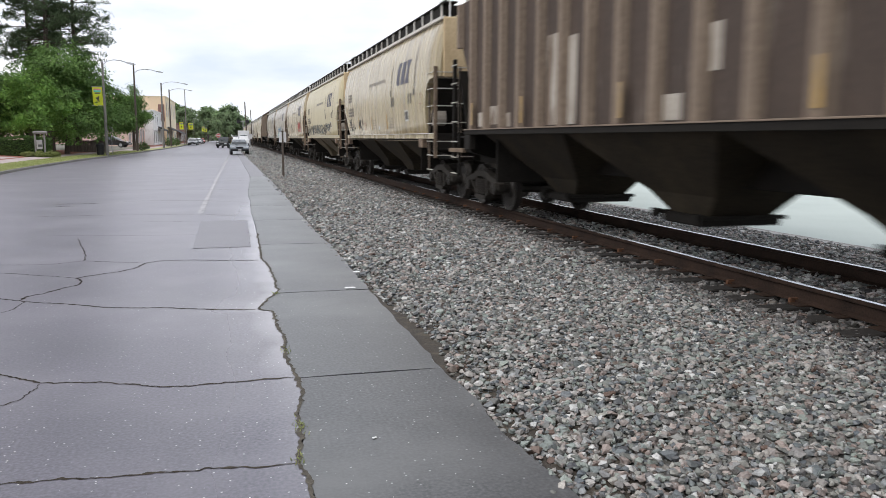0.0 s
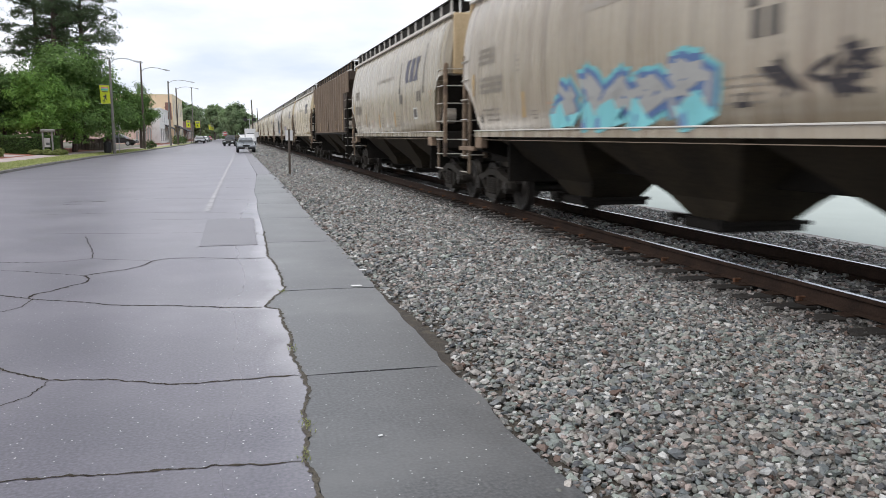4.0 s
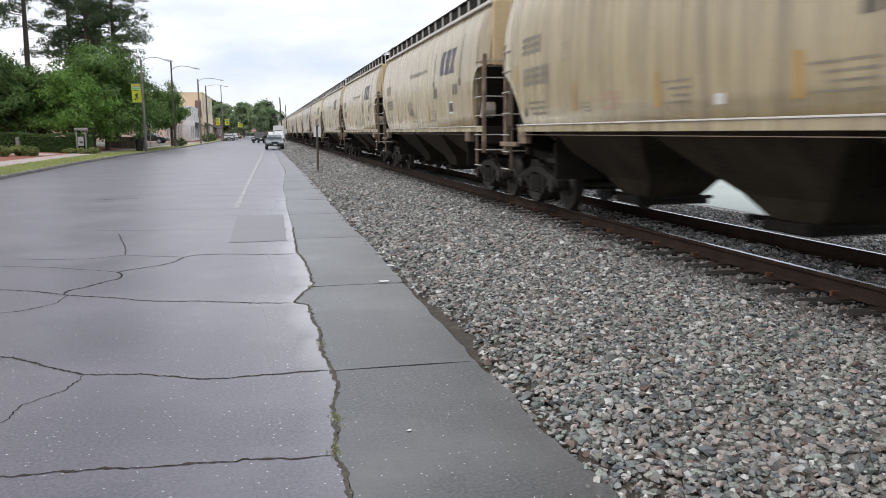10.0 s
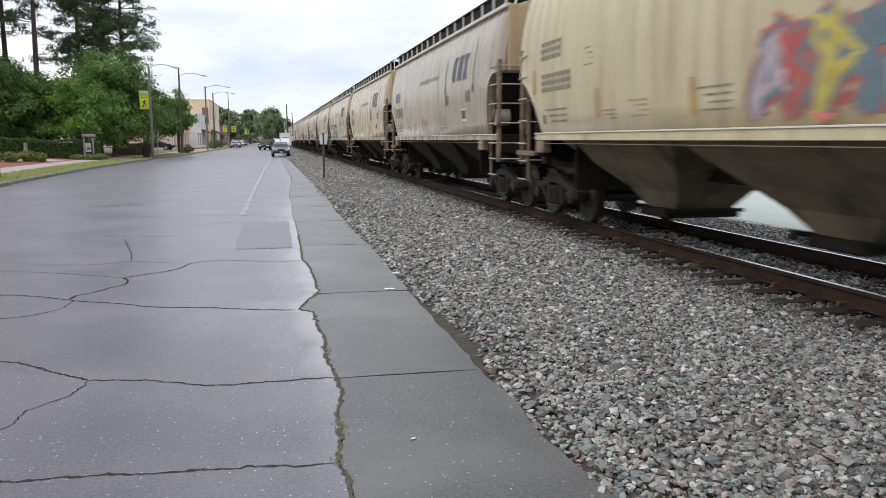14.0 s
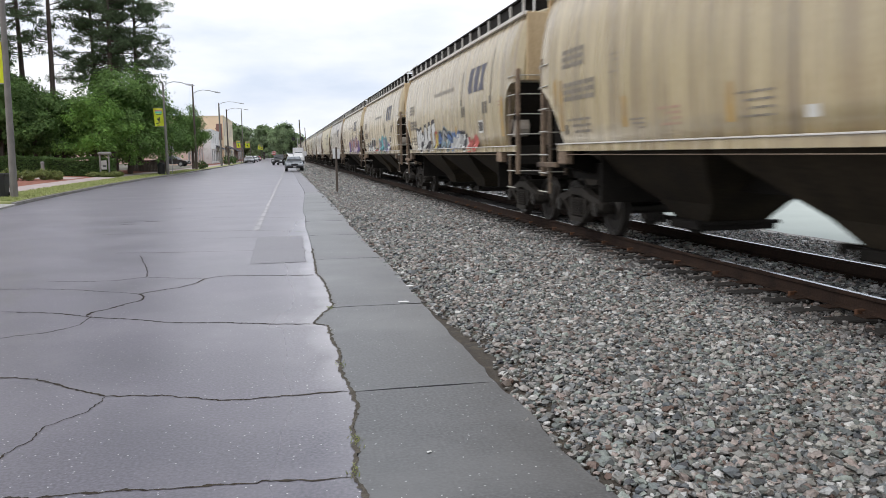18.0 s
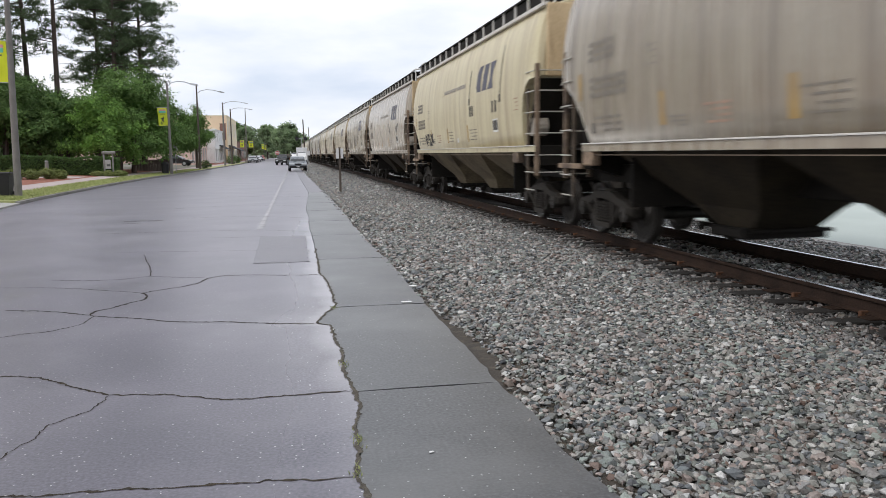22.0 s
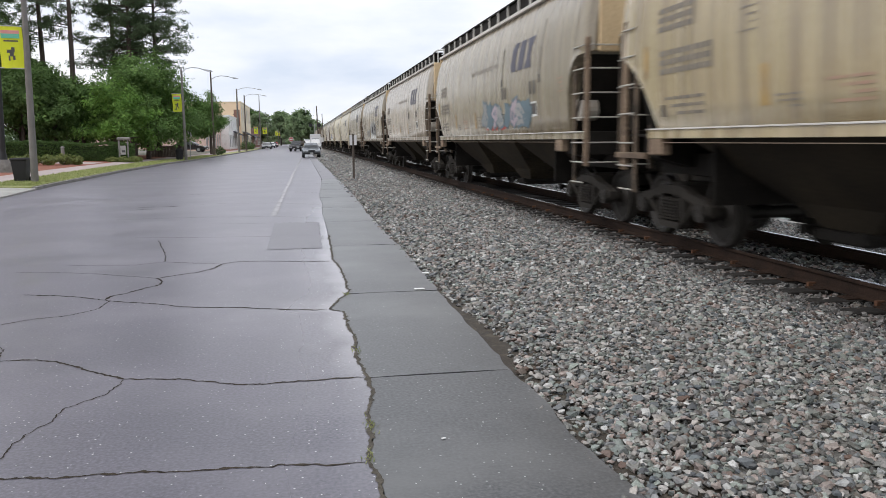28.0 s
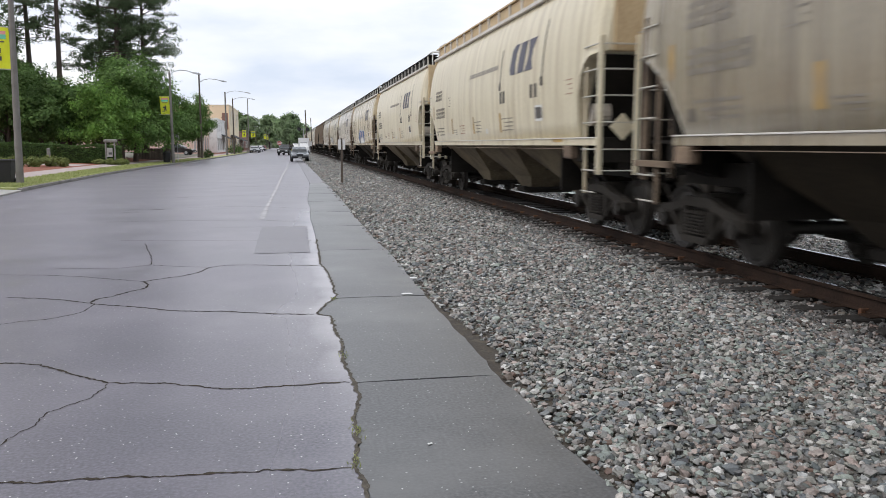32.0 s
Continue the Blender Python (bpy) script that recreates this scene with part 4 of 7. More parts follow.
# ties and rails
track = thing("railway_track", "single railway track with rusty rails on dark timber ties", "railway track", kind="structure")
tie_mesh = mesh_of("tie", boxed(-1.3, 1.3, -0.115, 0.115, -0.2, -0.052, bevel=0.012), TIE_WOOD)
plate_mesh = mesh_of("tie_plate", boxed(-0.19, 0.19, -0.09, 0.09, -0.052, -0.038, bevel=0.004), RAIL_RUST)
anchor_mesh = mesh_of("rail_anchor", boxed(-0.07, 0.03, -0.022, 0.022, -0.06, 0.0, bevel=0.006), RUST_ORANGE)
for k in range(215):
    y = -3 + 0.53 * k
    ob = new("tie", tie_mesh)
    ob.parent, ob.matrix_basis = track, pose(TRACK_X + 0.04 * math.sin(k * 2.3), y, 0.0, 0, 0, 0.8 * math.sin(k * 1.7))
    if 2 < y < 40:
        for side in (-0.753, 0.753):
            if side < 0 and y < 26 and k % 5 in (0, 3):
                an = new("rail_anchor", anchor_mesh)
                an.parent, an.matrix_basis = track, pose(TRACK_X + side - 0.05, y + 0.14, 0)
            pl = new("tie_plate", plate_mesh)
            pl.parent, pl.matrix_basis = track, pose(TRACK_X + side, y, 0)
RAIL = [(-0.07, -0.038), (0.07, -0.038), (0.07, -0.026), (0.012, -0.008), (0.009, 0.09), (0.036, 0.102), (0.036, 0.139), (-0.036, 0.139), (-0.036, 0.102), (-0.009, 0.09), (-0.012, -0.008), (-0.07, -0.026)]
for side in (-0.753, 0.753):
    rail = part("rail", prism(bmesh.new(), [(TRACK_X + side + u, v) for u, v in RAIL], "y", -30, 420), RAIL_RUST, track)
    part("rail_head", boxed(TRACK_X + side - 0.031, TRACK_X + side + 0.031, -30, 420, 0.138, HEAD_Z, bevel=0.0005), RAIL_TOP, rail, "polished running surface of the rail")

# beyond the track: a pale kerb and a wide wet pavement
strip("kerb_beyond", [-10, 0, 10, 20, 30, 40, 60, 80, 120, 200, 400], lambda y: 9.35, lambda y: 9.52, lambda x: -0.04, CONCRETE, "pale concrete kerb beyond the track", "kerb", depth=0.3)
strip("pavement_beyond", [-10, 0, 10, 20, 30, 40, 60, 80, 120, 200, 400], lambda y: 9.52, lambda y: 34.0, lambda x: -0.1, PALE_CONCRETE, "pale wet concrete street beyond the track", "pavement", depth=0.2)

# left side of the street: kerb, grass verge, paved walk, planting
KYS = [29.49 + 1.5 * k for k in range(40)] + [90 + 10 * k for k in range(40)]
strip("kerb", KYS, lambda y: kerb_x(y) - 0.16, kerb_x, lambda x: 0.11, KERB_STONE, "low weathered concrete kerb along the street", "kerb", depth=0.25)
strip("driveway", [-10 + 2 * k for k in range(20)] + [29.48], lambda y: -16.5, lambda y: kerb_x(y) - 0.01, lambda x: float(np.interp(-x, [8.6, 9.6, 16], [0.01, 0.1, 0.14])), CONCRETE, "pale concrete driveway crossing the verge", "driveway", across=8)
strip("grass_verge", KYS, lambda y: kerb_x(y) - (1.9 if y < 80 else 1.4), lambda y: kerb_x(y) - 0.165, lambda x: land_z(x) + 0.01, GRASS_GROUND, "strip of patchy yellow-green grass beside the kerb", "grass", across=3)
strip("sidewalk", [29.5] + KYS[1:], lambda y: kerb_x(y) - (3.5 if y < 80 else 3.0), lambda y: kerb_x(y) - (1.91 if y < 80 else 1.41), lambda x: land_z(x) + 0.004, SIDEWALK, "pinkish-grey paved sidewalk", "sidewalk", across=3)
strip("park_ground", [-10, 10] + KYS, lambda y: -70.0, lambda y: kerb_x(y) - (3.51 if 29 < y < 80 else (3.01 if y >= 80 else 7.2)), lambda x: land_z(x), MULCH, "red-brown mulched ground under trees", "planting bed", across=30)
strip("park_path", [54.5, 56, 57, 58.5], lambda y: -24.0, lambda y: kerb_x(y) - 3.9, lambda x: land_z(x) + 0.012, SIDEWALK, "pinkish paved path through the planting", "path", across=12)
strip("parking_lot", [84.5, 90, 100, 112, 122], lambda y: -40.0, lambda y: kerb_x(y) - 3.1, lambda x: land_z(x) + 0.02, LOT, "grey side lot where cars are parked", "parking lot", across=8)

# ---- the train ----
CAR_L = 16.6
WIDTHS = ([1.595, 1.9, 2.2, 2.5, 2.8, 3.1, 3.4, 3.7, 3.95, 4.15, 4.33], [1.515, 1.555, 1.58, 1.595, 1.60, 1.59, 1.567, 1.523, 1.465, 1.395, 1.31])
RIB_WIDTHS = ([1.66, 4.33], [1.47, 1.47])


def wide(z, table=WIDTHS):
    return float(np.interp(z, *table))


def shell(table, stations):
    """The hopper's body: cross-sections whose lower edge rises towards the open ends. stations: y, lowest z, how far drawn in."""
    rings = []
    for y, low, tuck in stations:
        half = [(wide(max(z, low), table) - tuck, max(z, low)) for z in table[0]]
        roof = [(1.0 - tuck, 4.43), (0.5, 4.5), (0.0, 4.52)]
        right = half + roof
        rings.append([(x, y, z) for x, z in right] + [(-x, y, z) for x, z in right[-2::-1]])
    bm = loft(bmesh.new(), rings)
    return bm


def smooth_sides(ob):
    for p in ob.data.polygons:
        p.use_smooth = abs(p.normal.y) < 0.3 and abs(p.normal.x) > 0.75


def patch(y0, y1, z0, z1, off=0.006, skew=0.0, table=WIDTHS, bm=None):
    """A painted mark on the near side, bent to the body; skew leans its top along the car."""
    bm = bm or bmesh.new()
    n = 4 if abs(z1 - z0) > 0.2 else 1
    rows = []
    for k in range(n + 1):
        z = z0 + (z1 - z0) * k / n
        rows.append([bm.verts.new((-wide(z, table) - off, y + skew * (z - z0), z)) for y in (y0, y1)])
    for p, q in zip(rows, rows[1:]):
        bm.faces.new((p[0], q[0], q[1], p[1]))
    return bm


def side_frame_mesh():
    """Cast side frame of a truck: arched top, deep middle with an opening each side of the springs."""
    bm = bmesh.new()
    top = [(-1.12, 0.56), (-0.95, 0.64), (-0.6, 0.70), (-0.3, 0.80), (0.3, 0.80), (0.6, 0.70), (0.95, 0.64), (1.12, 0.56)]
    low_bar = [(-0.31, 0.19), (0.31, 0.19), (0.37, 0.28), (-0.37, 0.28)]
    t0, t1 = -0.07, 0.07
    prism(bm, [(u, v - 0.13) for u, v in top[::-1]] + top, "x", t0, t1)
    prism(bm, low_bar, "x", t0 - 0.03, t1 + 0.03)
    for s in (-1, 1):
        prism(bm, [(s * 0.38, 0.28), (s * 0.28, 0.21), (s * 0.68, 0.60), (s * 0.80, 0.60)], "x", t0, t1)
        prism(bm, [(s * 0.30, 0.26), (s * 0.38, 0.26), (s * 0.40, 0.70), (s * 0.28, 0.70)], "x", t0, t1)
        prism(bm, [(s * 0.79, 0.58), (s * 1.01, 0.58), (s * 1.01, 0.48), (s * 0.97, 0.44), (s * 0.82, 0.44), (s * 0.79, 0.48)], "x", t0 - 0.02, t1 + 0.02)
    return bm


def spring_mesh():
    bm = bmesh.new()
    for y in (-0.16, 0.0, 0.16):
        for k in range(7):
            tube(bm, (0, y, 0.31 + 0.045 * k), (0, y, 0.335 + 0.045 * k), 0.075, sides=8)
        tube(bm, (0, y, 0.31), (0, y, 0.62), 0.05, sides=8)
    return bm


def wheelset_mesh():
    """Two wheels on an axle: flange, tread, dished plate, hub."""
    bm = bmesh.new()
    prof = [(-0.06, 0.10), (-0.05, 0.17), (-0.02, 0.20), (-0.015, 0.36), (-0.045, 0.40), (-0.055, 0.452), (0.045, 0.458), (0.05, 0.482), (0.075, 0.482), (0.08, 0.40), (0.03, 0.36), (0.025, 0.20), (0.06, 0.17), (0.065, 0.10)]
    for s in (-1, 1):
        rings = []
        for k in range(20):
            a = 2 * math.pi * k / 20
            rings.append([(s * (0.79 - u), r * math.cos(a), r * math.sin(a)) for u, r in prof])
        vs = [[bm.verts.new(p) for p in ring] for ring in rings]
        for k in range(20):
            p, q = vs[k], vs[(k + 1) % 20]
            for j in range(len(prof)):
                bm.faces.new((p[j], p[(j + 1) % len(prof)], q[(j + 1) % len(prof)], q[j]))
    tube(bm, (-1.0, 0, 0), (1.0, 0, 0), 0.085, sides=12)
    for s in (-1, 1):
        tube(bm, (s * 0.99, 0, 0), (s * 1.19, 0, 0), 0.12, sides=12)
        for k in range(3):
            a = 2.1 * k
            tube(bm, (s * 1.19, 0.06 * math.cos(a), 0.06 * math.sin(a)), (s * 1.205, 0.06 * math.cos(a), 0.06 * math.sin(a)), 0.018, sides=6)
    bmesh.ops.recalc_face_normals(bm, faces=bm.faces)
    return bm


def helical_rung(bm, a, b, r=0.013):
    return tube(bm, a, b, r, sides=6)


TRUCKS = 6.6
WHEEL_R = 0.457
SPOTS = [s * TRUCKS + d for s in (-1, 1) for d in (-0.89, 0.89)]
wheel_me = mesh_of("wheelset", wheelset_mesh(), WHEEL_STEEL)
frame_me = mesh_of("side_frame", side_frame_mesh(), TRUCK_STEEL)
spring_me = mesh_of("spring_nest", spring_mesh(), TRUCK_STEEL)


def running_gear(car):
    for y in SPOTS:
        w = new("wheelset", wheel_me)
        w.parent, w.matrix_basis = car, pose(0, y, WHEEL_R)
    for s in (-1, 1):
        bm = boxed(-1.08, 1.08, s * TRUCKS - 0.17, s * TRUCKS + 0.17, 0.60, 0.84, bevel=0.04)
        box(bm, -0.35, 0.35, s * TRUCKS - 0.3, s * TRUCKS + 0.3, 0.84, 1.1)
        part("bolster", bm, TRUCK_STEEL, car)
        bm = bmesh.new()
        y = s * TRUCKS
        prism(bm, [(-1.46, 1.52), (-1.46, 1.2), (-0.6, 0.98), (0.6, 0.98), (1.46, 1.2), (1.46, 1.52)], "y", y - 0.22, y + 0.22)
        part("body_bolster", bm, BLACK_STEEL, car)
        part("draft_gear", boxed(-0.9, 0.9, s * 5.5, s * 7.4, 0.95, 1.25), BLACK_STEEL, car)
        y = s * 5.17
        part("cross_bearer", boxed(-1.3, 1.3, y - 0.03, y + 0.03, 0.62, 1.5), BLACK_STEEL, car)
        for side in (-1, 1):
            f = new("side_frame", frame_me)
            f.parent, f.matrix_basis = car, pose(side * 1.08, s * TRUCKS, 0)
            if side < 0:
                g = new("spring_nest", spring_me)
                g.parent, g.matrix_basis = f, pose(side * 0.05, 0, 0)
        bm = tube(bmesh.new(), (-0.9, s * (TRUCKS - 0.45), 0.42), (0.9, s * (TRUCKS - 0.45), 0.42), 0.06, sides=8)
        part("brake_beam", bm, BLACK_STEEL, car)


def couplers(car):
    for s in (-1, 1):
        bm = boxed(-0.1, 0.1, s * 7.3, s * 8.02, 0.76, 0.98, bevel=0.03)
        prism(bm, [(-0.17, s * 8.0), (0.13, s * 8.0), (0.16, s * 8.2), (0.02, s * 8.26), (-0.04, s * 8.14), (-0.17, s * 8.3)], "z", 0.72, 1.02)
        part("coupler", bm, TRUCK_STEEL, car)
        bm = bmesh.new()
        pts = [(0.35 * s, s * 7.5, 0.85), (0.37 * s, s * 7.8, 0.62), (0.25 * s, s * 8.1, 0.52), (0.05, s * 8.3, 0.56)]
        for a, b in zip(pts, pts[1:]):
            tube(bm, a, b, 0.03, sides=6)
        part("air_hose", bm, BLACK_STEEL, car)


def ladders(car, post_mat, x_side, low):
    """At each corner: a post, a side ladder of rungs beside it and end rungs across from it."""
    heights = (0.72, 1.07, 1.41, 1.84, 2.26, 2.67, 3.06)
    for s in (-1, 1):
        out, inner = (7.62, 7.04) if s < 0 else (7.42, 6.96)
        for side in (-1, 1):
            x = side * x_side
            bm = boxed(x - side * 0.0, x - side * 0.08, s * out, s * (out - 0.09), low, 3.2, bevel=0.008)
            post = part("corner_post", bm, post_mat, car)
            lad = part("ladder_rail", boxed(x, x - side * 0.05, s * (inner + 0.02), s * (inner - 0.03), 0.68, 2.75, bevel=0.006), RAIL_GRIME if post_mat is POST_RUST else post_mat, car)
            for z in heights:
                at = (x + side * 0.03, s * inner, z), (x + side * 0.03, s * (out - 0.02), z)
                if side < 0:
                    part("rung", helical_rung(bmesh.new(), *at), RUNG_PAINT, lad)
            if side < 0:
                for z in heights[1:]:
                    part("end_rung", helical_rung(bmesh.new(), (x + 0.05, s * 7.69, z), (x + 0.62, s * 7.69, z), 0.012), RUNG_PAINT, post)
                part("end_ladder_rail", boxed(x + 0.58, x + 0.66, s * 7.662, s * 7.72, 1.0, 3.2, bevel=0.006), RAIL_GRIME if post_mat is POST_RUST else post_mat, car)


def hopper_bays(car, count, top_half, low, mat, high=1.52):
    pitch = 12.0 / count
    for k in range(count):
        yc = -0.22 + pitch * (k - 1)
        bm = bmesh.new()
        h = pitch / 2 - 0.01
        loft(bm, [[(-0.46, yc - 0.5, low), (0.46, yc - 0.5, low), (0.46, yc + 0.3, low), (-0.46, yc + 0.3, low)],
                  [(-0.6, yc - h * 0.43, low + 0.3), (0.6, yc - h * 0.43, low + 0.3), (0.6, yc + h * 0.37, low + 0.3), (-0.6, yc + h * 0.37, low + 0.3)],
                  [(-top_half, yc - h, high), (top_half, yc - h, high), (top_half, yc + h, high), (-top_half, yc + h, high)]])
        bay = part("hopper", bm, mat, car)
        bm = boxed(-0.6, 0.6, yc - 0.58, yc + 0.36, low - 0.1, low + 0.03, bevel=0.02)
        for e in (-0.66, 0.44):
            tube(bm, (-0.72, yc + e, low + 0.02), (0.6, yc + e, low + 0.02), 0.03, sides=6)
            box(bm, -0.72, -0.64, yc + e * 0.8, yc + e * 1.06, low - 0.04, low + 0.07)
        part("outlet_gate", bm, BLACK_STEEL, bay)


def base_frame(car, sill_mat, low_sill=1.47, top=1.595):
    part("centre_sill", boxed(-0.33, 0.33, -7.5, 7.5, 0.88, 1.45, bevel=0.02), BLACK_STEEL, car)
    for side in (-1, 1):
        x = side * 1.6
        sill = part("side_sill", boxed(x, x - side * 0.12, -7.6, 6.45, low_sill, top, bevel=0.006), sill_mat, car)
        part("sill_lip", boxed(x + side * 0.018, x - side * 0.02, -7.58, 6.43, top - 0.008, top + 0.012, bevel=0.003), EAVE_PAINT if sill_mat is TAN else RIB_BROWN, sill)
        if side < 0 and sill_mat is TAN:
            part("sill_flange", boxed(x + 0.03, x + 0.12, -6.3, 6.3, low_sill - 0.060, low_sill - 0.050), RIB_BROWN, sill, "pale edge of the lower flange")
        for y in (-6.44, 6.04):
            part("jacking_pad", boxed(x, x - side * 0.16, y, y + 0.38, 1.24, low_sill, bevel=0.02), POST_RUST if sill_mat is TAN else sill_mat, car)
        part("step_bar", boxed(x, x - side * 0.08, 6.55, 7.6, 1.18, 1.27, bevel=0.008), POST_RUST, car)
    # blackened end parts: the shade between cars is put into their colour
    for s in (-1, 1):
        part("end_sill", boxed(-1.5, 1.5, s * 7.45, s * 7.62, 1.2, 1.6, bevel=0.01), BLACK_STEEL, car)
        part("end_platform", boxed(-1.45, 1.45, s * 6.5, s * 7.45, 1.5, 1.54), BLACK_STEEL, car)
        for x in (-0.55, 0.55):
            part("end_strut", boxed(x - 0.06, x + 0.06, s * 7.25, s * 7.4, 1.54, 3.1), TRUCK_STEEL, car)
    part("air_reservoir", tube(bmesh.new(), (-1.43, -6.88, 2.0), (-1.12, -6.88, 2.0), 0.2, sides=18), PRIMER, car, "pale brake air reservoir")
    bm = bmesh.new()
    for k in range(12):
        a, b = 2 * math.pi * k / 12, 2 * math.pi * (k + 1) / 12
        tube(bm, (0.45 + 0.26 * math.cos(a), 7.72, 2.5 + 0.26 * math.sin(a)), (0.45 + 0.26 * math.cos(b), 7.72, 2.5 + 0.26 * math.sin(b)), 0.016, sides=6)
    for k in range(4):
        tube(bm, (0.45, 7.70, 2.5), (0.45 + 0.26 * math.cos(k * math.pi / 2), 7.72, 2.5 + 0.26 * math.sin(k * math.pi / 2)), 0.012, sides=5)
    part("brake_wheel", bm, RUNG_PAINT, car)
    # black sheet under the body slope paints the dark inside of the open end
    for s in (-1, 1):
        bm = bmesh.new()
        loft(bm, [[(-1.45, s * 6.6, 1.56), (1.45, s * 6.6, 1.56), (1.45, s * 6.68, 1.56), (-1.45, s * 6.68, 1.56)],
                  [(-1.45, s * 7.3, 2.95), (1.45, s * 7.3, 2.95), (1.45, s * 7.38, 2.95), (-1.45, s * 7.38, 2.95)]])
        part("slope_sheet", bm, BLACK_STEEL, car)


def roof_walk(car, dark, light):
    part("hatch_trough", boxed(-1.27, 1.27, -7.25, 7.25, 4.40, 4.70, bevel=0.02), dark, car, "grimy dark roof hatch trough")
    for side in (-1, 1):
        board = part("running_board", boxed(side * 1.0, side * 1.32, -7.6, 7.6, 4.702, 4.735), dark, car)
        for k in range(16):
            y = -7.2 + 0.96 * k
            x = side * 1.295
            if side < 0:
                part("bracket", boxed(x - 0.02, x + 0.022, y - 0.03, y + 0.03, 4.37, 4.70), light, board)
        part("eave_strip", boxed(side * 1.30, side * 1.40, -7.55, 7.55, 4.31, 4.39, bevel=0.01), EAVE_PAINT, car, "pale strip along the eave")
    for s in (-1, 1):
        bm = bmesh.new()
        for x in (-1.2, 1.2):
            tube(bm, (x, s * 6.7, 4.82), (x, s * 7.62, 4.82), 0.032, sides=6)
            tube(bm, (x, s * 7.62, 4.80), (x, s * 7.62, 4.30), 0.022, sides=6)
        tube(bm, (-1.2, s * 7.62, 4.82), (1.2, s * 7.62, 4.82), 0.032, sides=6)
        part("roof_handrail", bm, WHITE_DECAL, car)


def dash_rows(bm, y0, y1, z0, rows, pitch, table=WIDTHS, height=0.04):
    """Lines of writing too small to read, as plain bars."""
    r = random.Random(int(100 * (y0 + z0)))
    for k in range(rows):
        z = z0 - k * pitch
        end = y1 - 0.12 * (k % 3)
        y = y0
        while y < end - 0.05:
            w = min(r.uniform(0.06, 0.24), end - y)
            patch(y, y + w, z, z + height, table=table, bm=bm)
            y += w + r.uniform(0.03, 0.06)


def smooth_hopper():
    """Round-sided three-bay covered hopper; its -y end leads."""
    car = thing("hopper_car", "weathered tan round-sided covered hopper rail car rolling on the track", "rail car", group="freight train cars")
    body = part("body", shell(WIDTHS, [(-7.62, 2.97, 0.16), (-7.55, 2.95, 0.05), (-7.2, 2.92, 0.0), (-6.98, 2.82, 0.0), (-6.8, 2.62, 0.0), (-6.7, 2.3, 0.0), (-6.67, 1.9, 0.0), (-6.66, 1.595, 0.0), (0, 1.595, 0.0), (6.3, 1.595, 0.0), (6.42, 1.8, 0.0), (6.62, 2.1, 0.0), (6.9, 2.38, 0.0), (7.2, 2.56, 0.0), (7.55, 2.7, 0.05), (7.62, 2.75, 0.16)]), TAN, car)
    smooth_sides(body)
    for s in (-1, 1):
        bm = boxed(-1.36, 1.36, s * 7.60, s * 7.66, 2.95 if s < 0 else 2.7, 4.36, bevel=0.02)
        part("end_panel", bm, END_TAN, car)
    base_frame(car, TAN)
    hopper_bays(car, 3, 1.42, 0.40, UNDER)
    ladders(car, POST_RUST, 1.58, 1.0)
    roof_walk(car, BLACK_STEEL, EAVE_PAINT)
    running_gear(car)
    couplers(car)
    # near-side marks: emblem of three leaning plain shapes, side strokes, number bars, plates, reflectors
    def shape(*quads):
        bm = bmesh.new()
        for quad in quads:
            bm.faces.new([bm.verts.new((-wide(2.99 + 0.62 * v) - 0.006, -2.48 - 1.68 * u - 0.2 * v, 2.99 + 0.62 * v)) for u, v in quad])
        bmesh.ops.remove_doubles(bm, verts=bm.verts[:], dist=0.002)
        part("emblem", bm, NAVY, body, "faded navy painted emblem shape")

    shape([(0.0, 0.2), (0.08, 0.0), (0.3, 0.0), (0.24, 0.3)], [(0.0, 0.2), (0.24, 0.3), (0.24, 0.7), (0.0, 0.8)], [(0.0, 0.8), (0.24, 0.7), (0.3, 1.0), (0.08, 1.0)])
    shape([(0.37, 0.0), (0.63, 0.0), (0.63, 0.4), (0.37, 0.25)], [(0.37, 0.25), (0.63, 0.4), (0.63, 0.75), (0.37, 0.6)], [(0.37, 0.6), (0.63, 0.75), (0.63, 1.0), (0.37, 1.0)])
    shape([(0.68, 0.0), (1.0, 0.0), (0.92, 0.35), (0.76, 0.35)], [(0.76, 0.35), (0.92, 0.35), (0.92, 0.65), (0.76, 0.65)], [(0.76, 0.65), (0.92, 0.65), (1.0, 1.0), (0.68, 1.0)])
    for y, low, high in ((-4.82, 2.62, 3.86), (-1.80, 2.72, 3.62)):
        bm = patch(y, y + 0.055, low + 0.14, high, 0.006, -0.12)
        patch(y - 0.03, y + 0.12, low, low + 0.17, 0.008, 0.0, bm=bm)
        bmesh.ops.remove_doubles(bm, verts=bm.verts[:], dist=0.002)
        part("stroke_mark", bm, MARK_BLACK, body)
    for y in (-1.82, -2.07, -4.12, -4.40):
        part("black_square", patch(y - 0.08, y + 0.08, 2.42, 2.69), MARK_BLACK, body)
    part("plate_edge", patch(-5.19, -4.73, 1.95, 2.26, 0.005), WHITE_DECAL, body, "white border of the plate")
    part("data_plate", patch(-5.15, -4.77, 2.0, 2.22, 0.009), MARK_BLACK, body, "dark plate with a white border")
    # writing too small to read, and the reporting marks and number near the trailing end, all as plain bars
    bm = bmesh.new()
    for z, y0, count, w in ((2.88, 5.24, 4, 0.255), (2.32, 4.78, 6, 0.235)):
        for k in range(count):
            a = y0 + w * k
            for low, high in ((0.0, 0.07), (0.12, 0.19), (0.24, 0.31)):
                patch(a, a + w - 0.05, z + low, z + high, bm=bm)
            patch(a, a + 0.06, z, z + 0.31, 0.007, bm=bm)
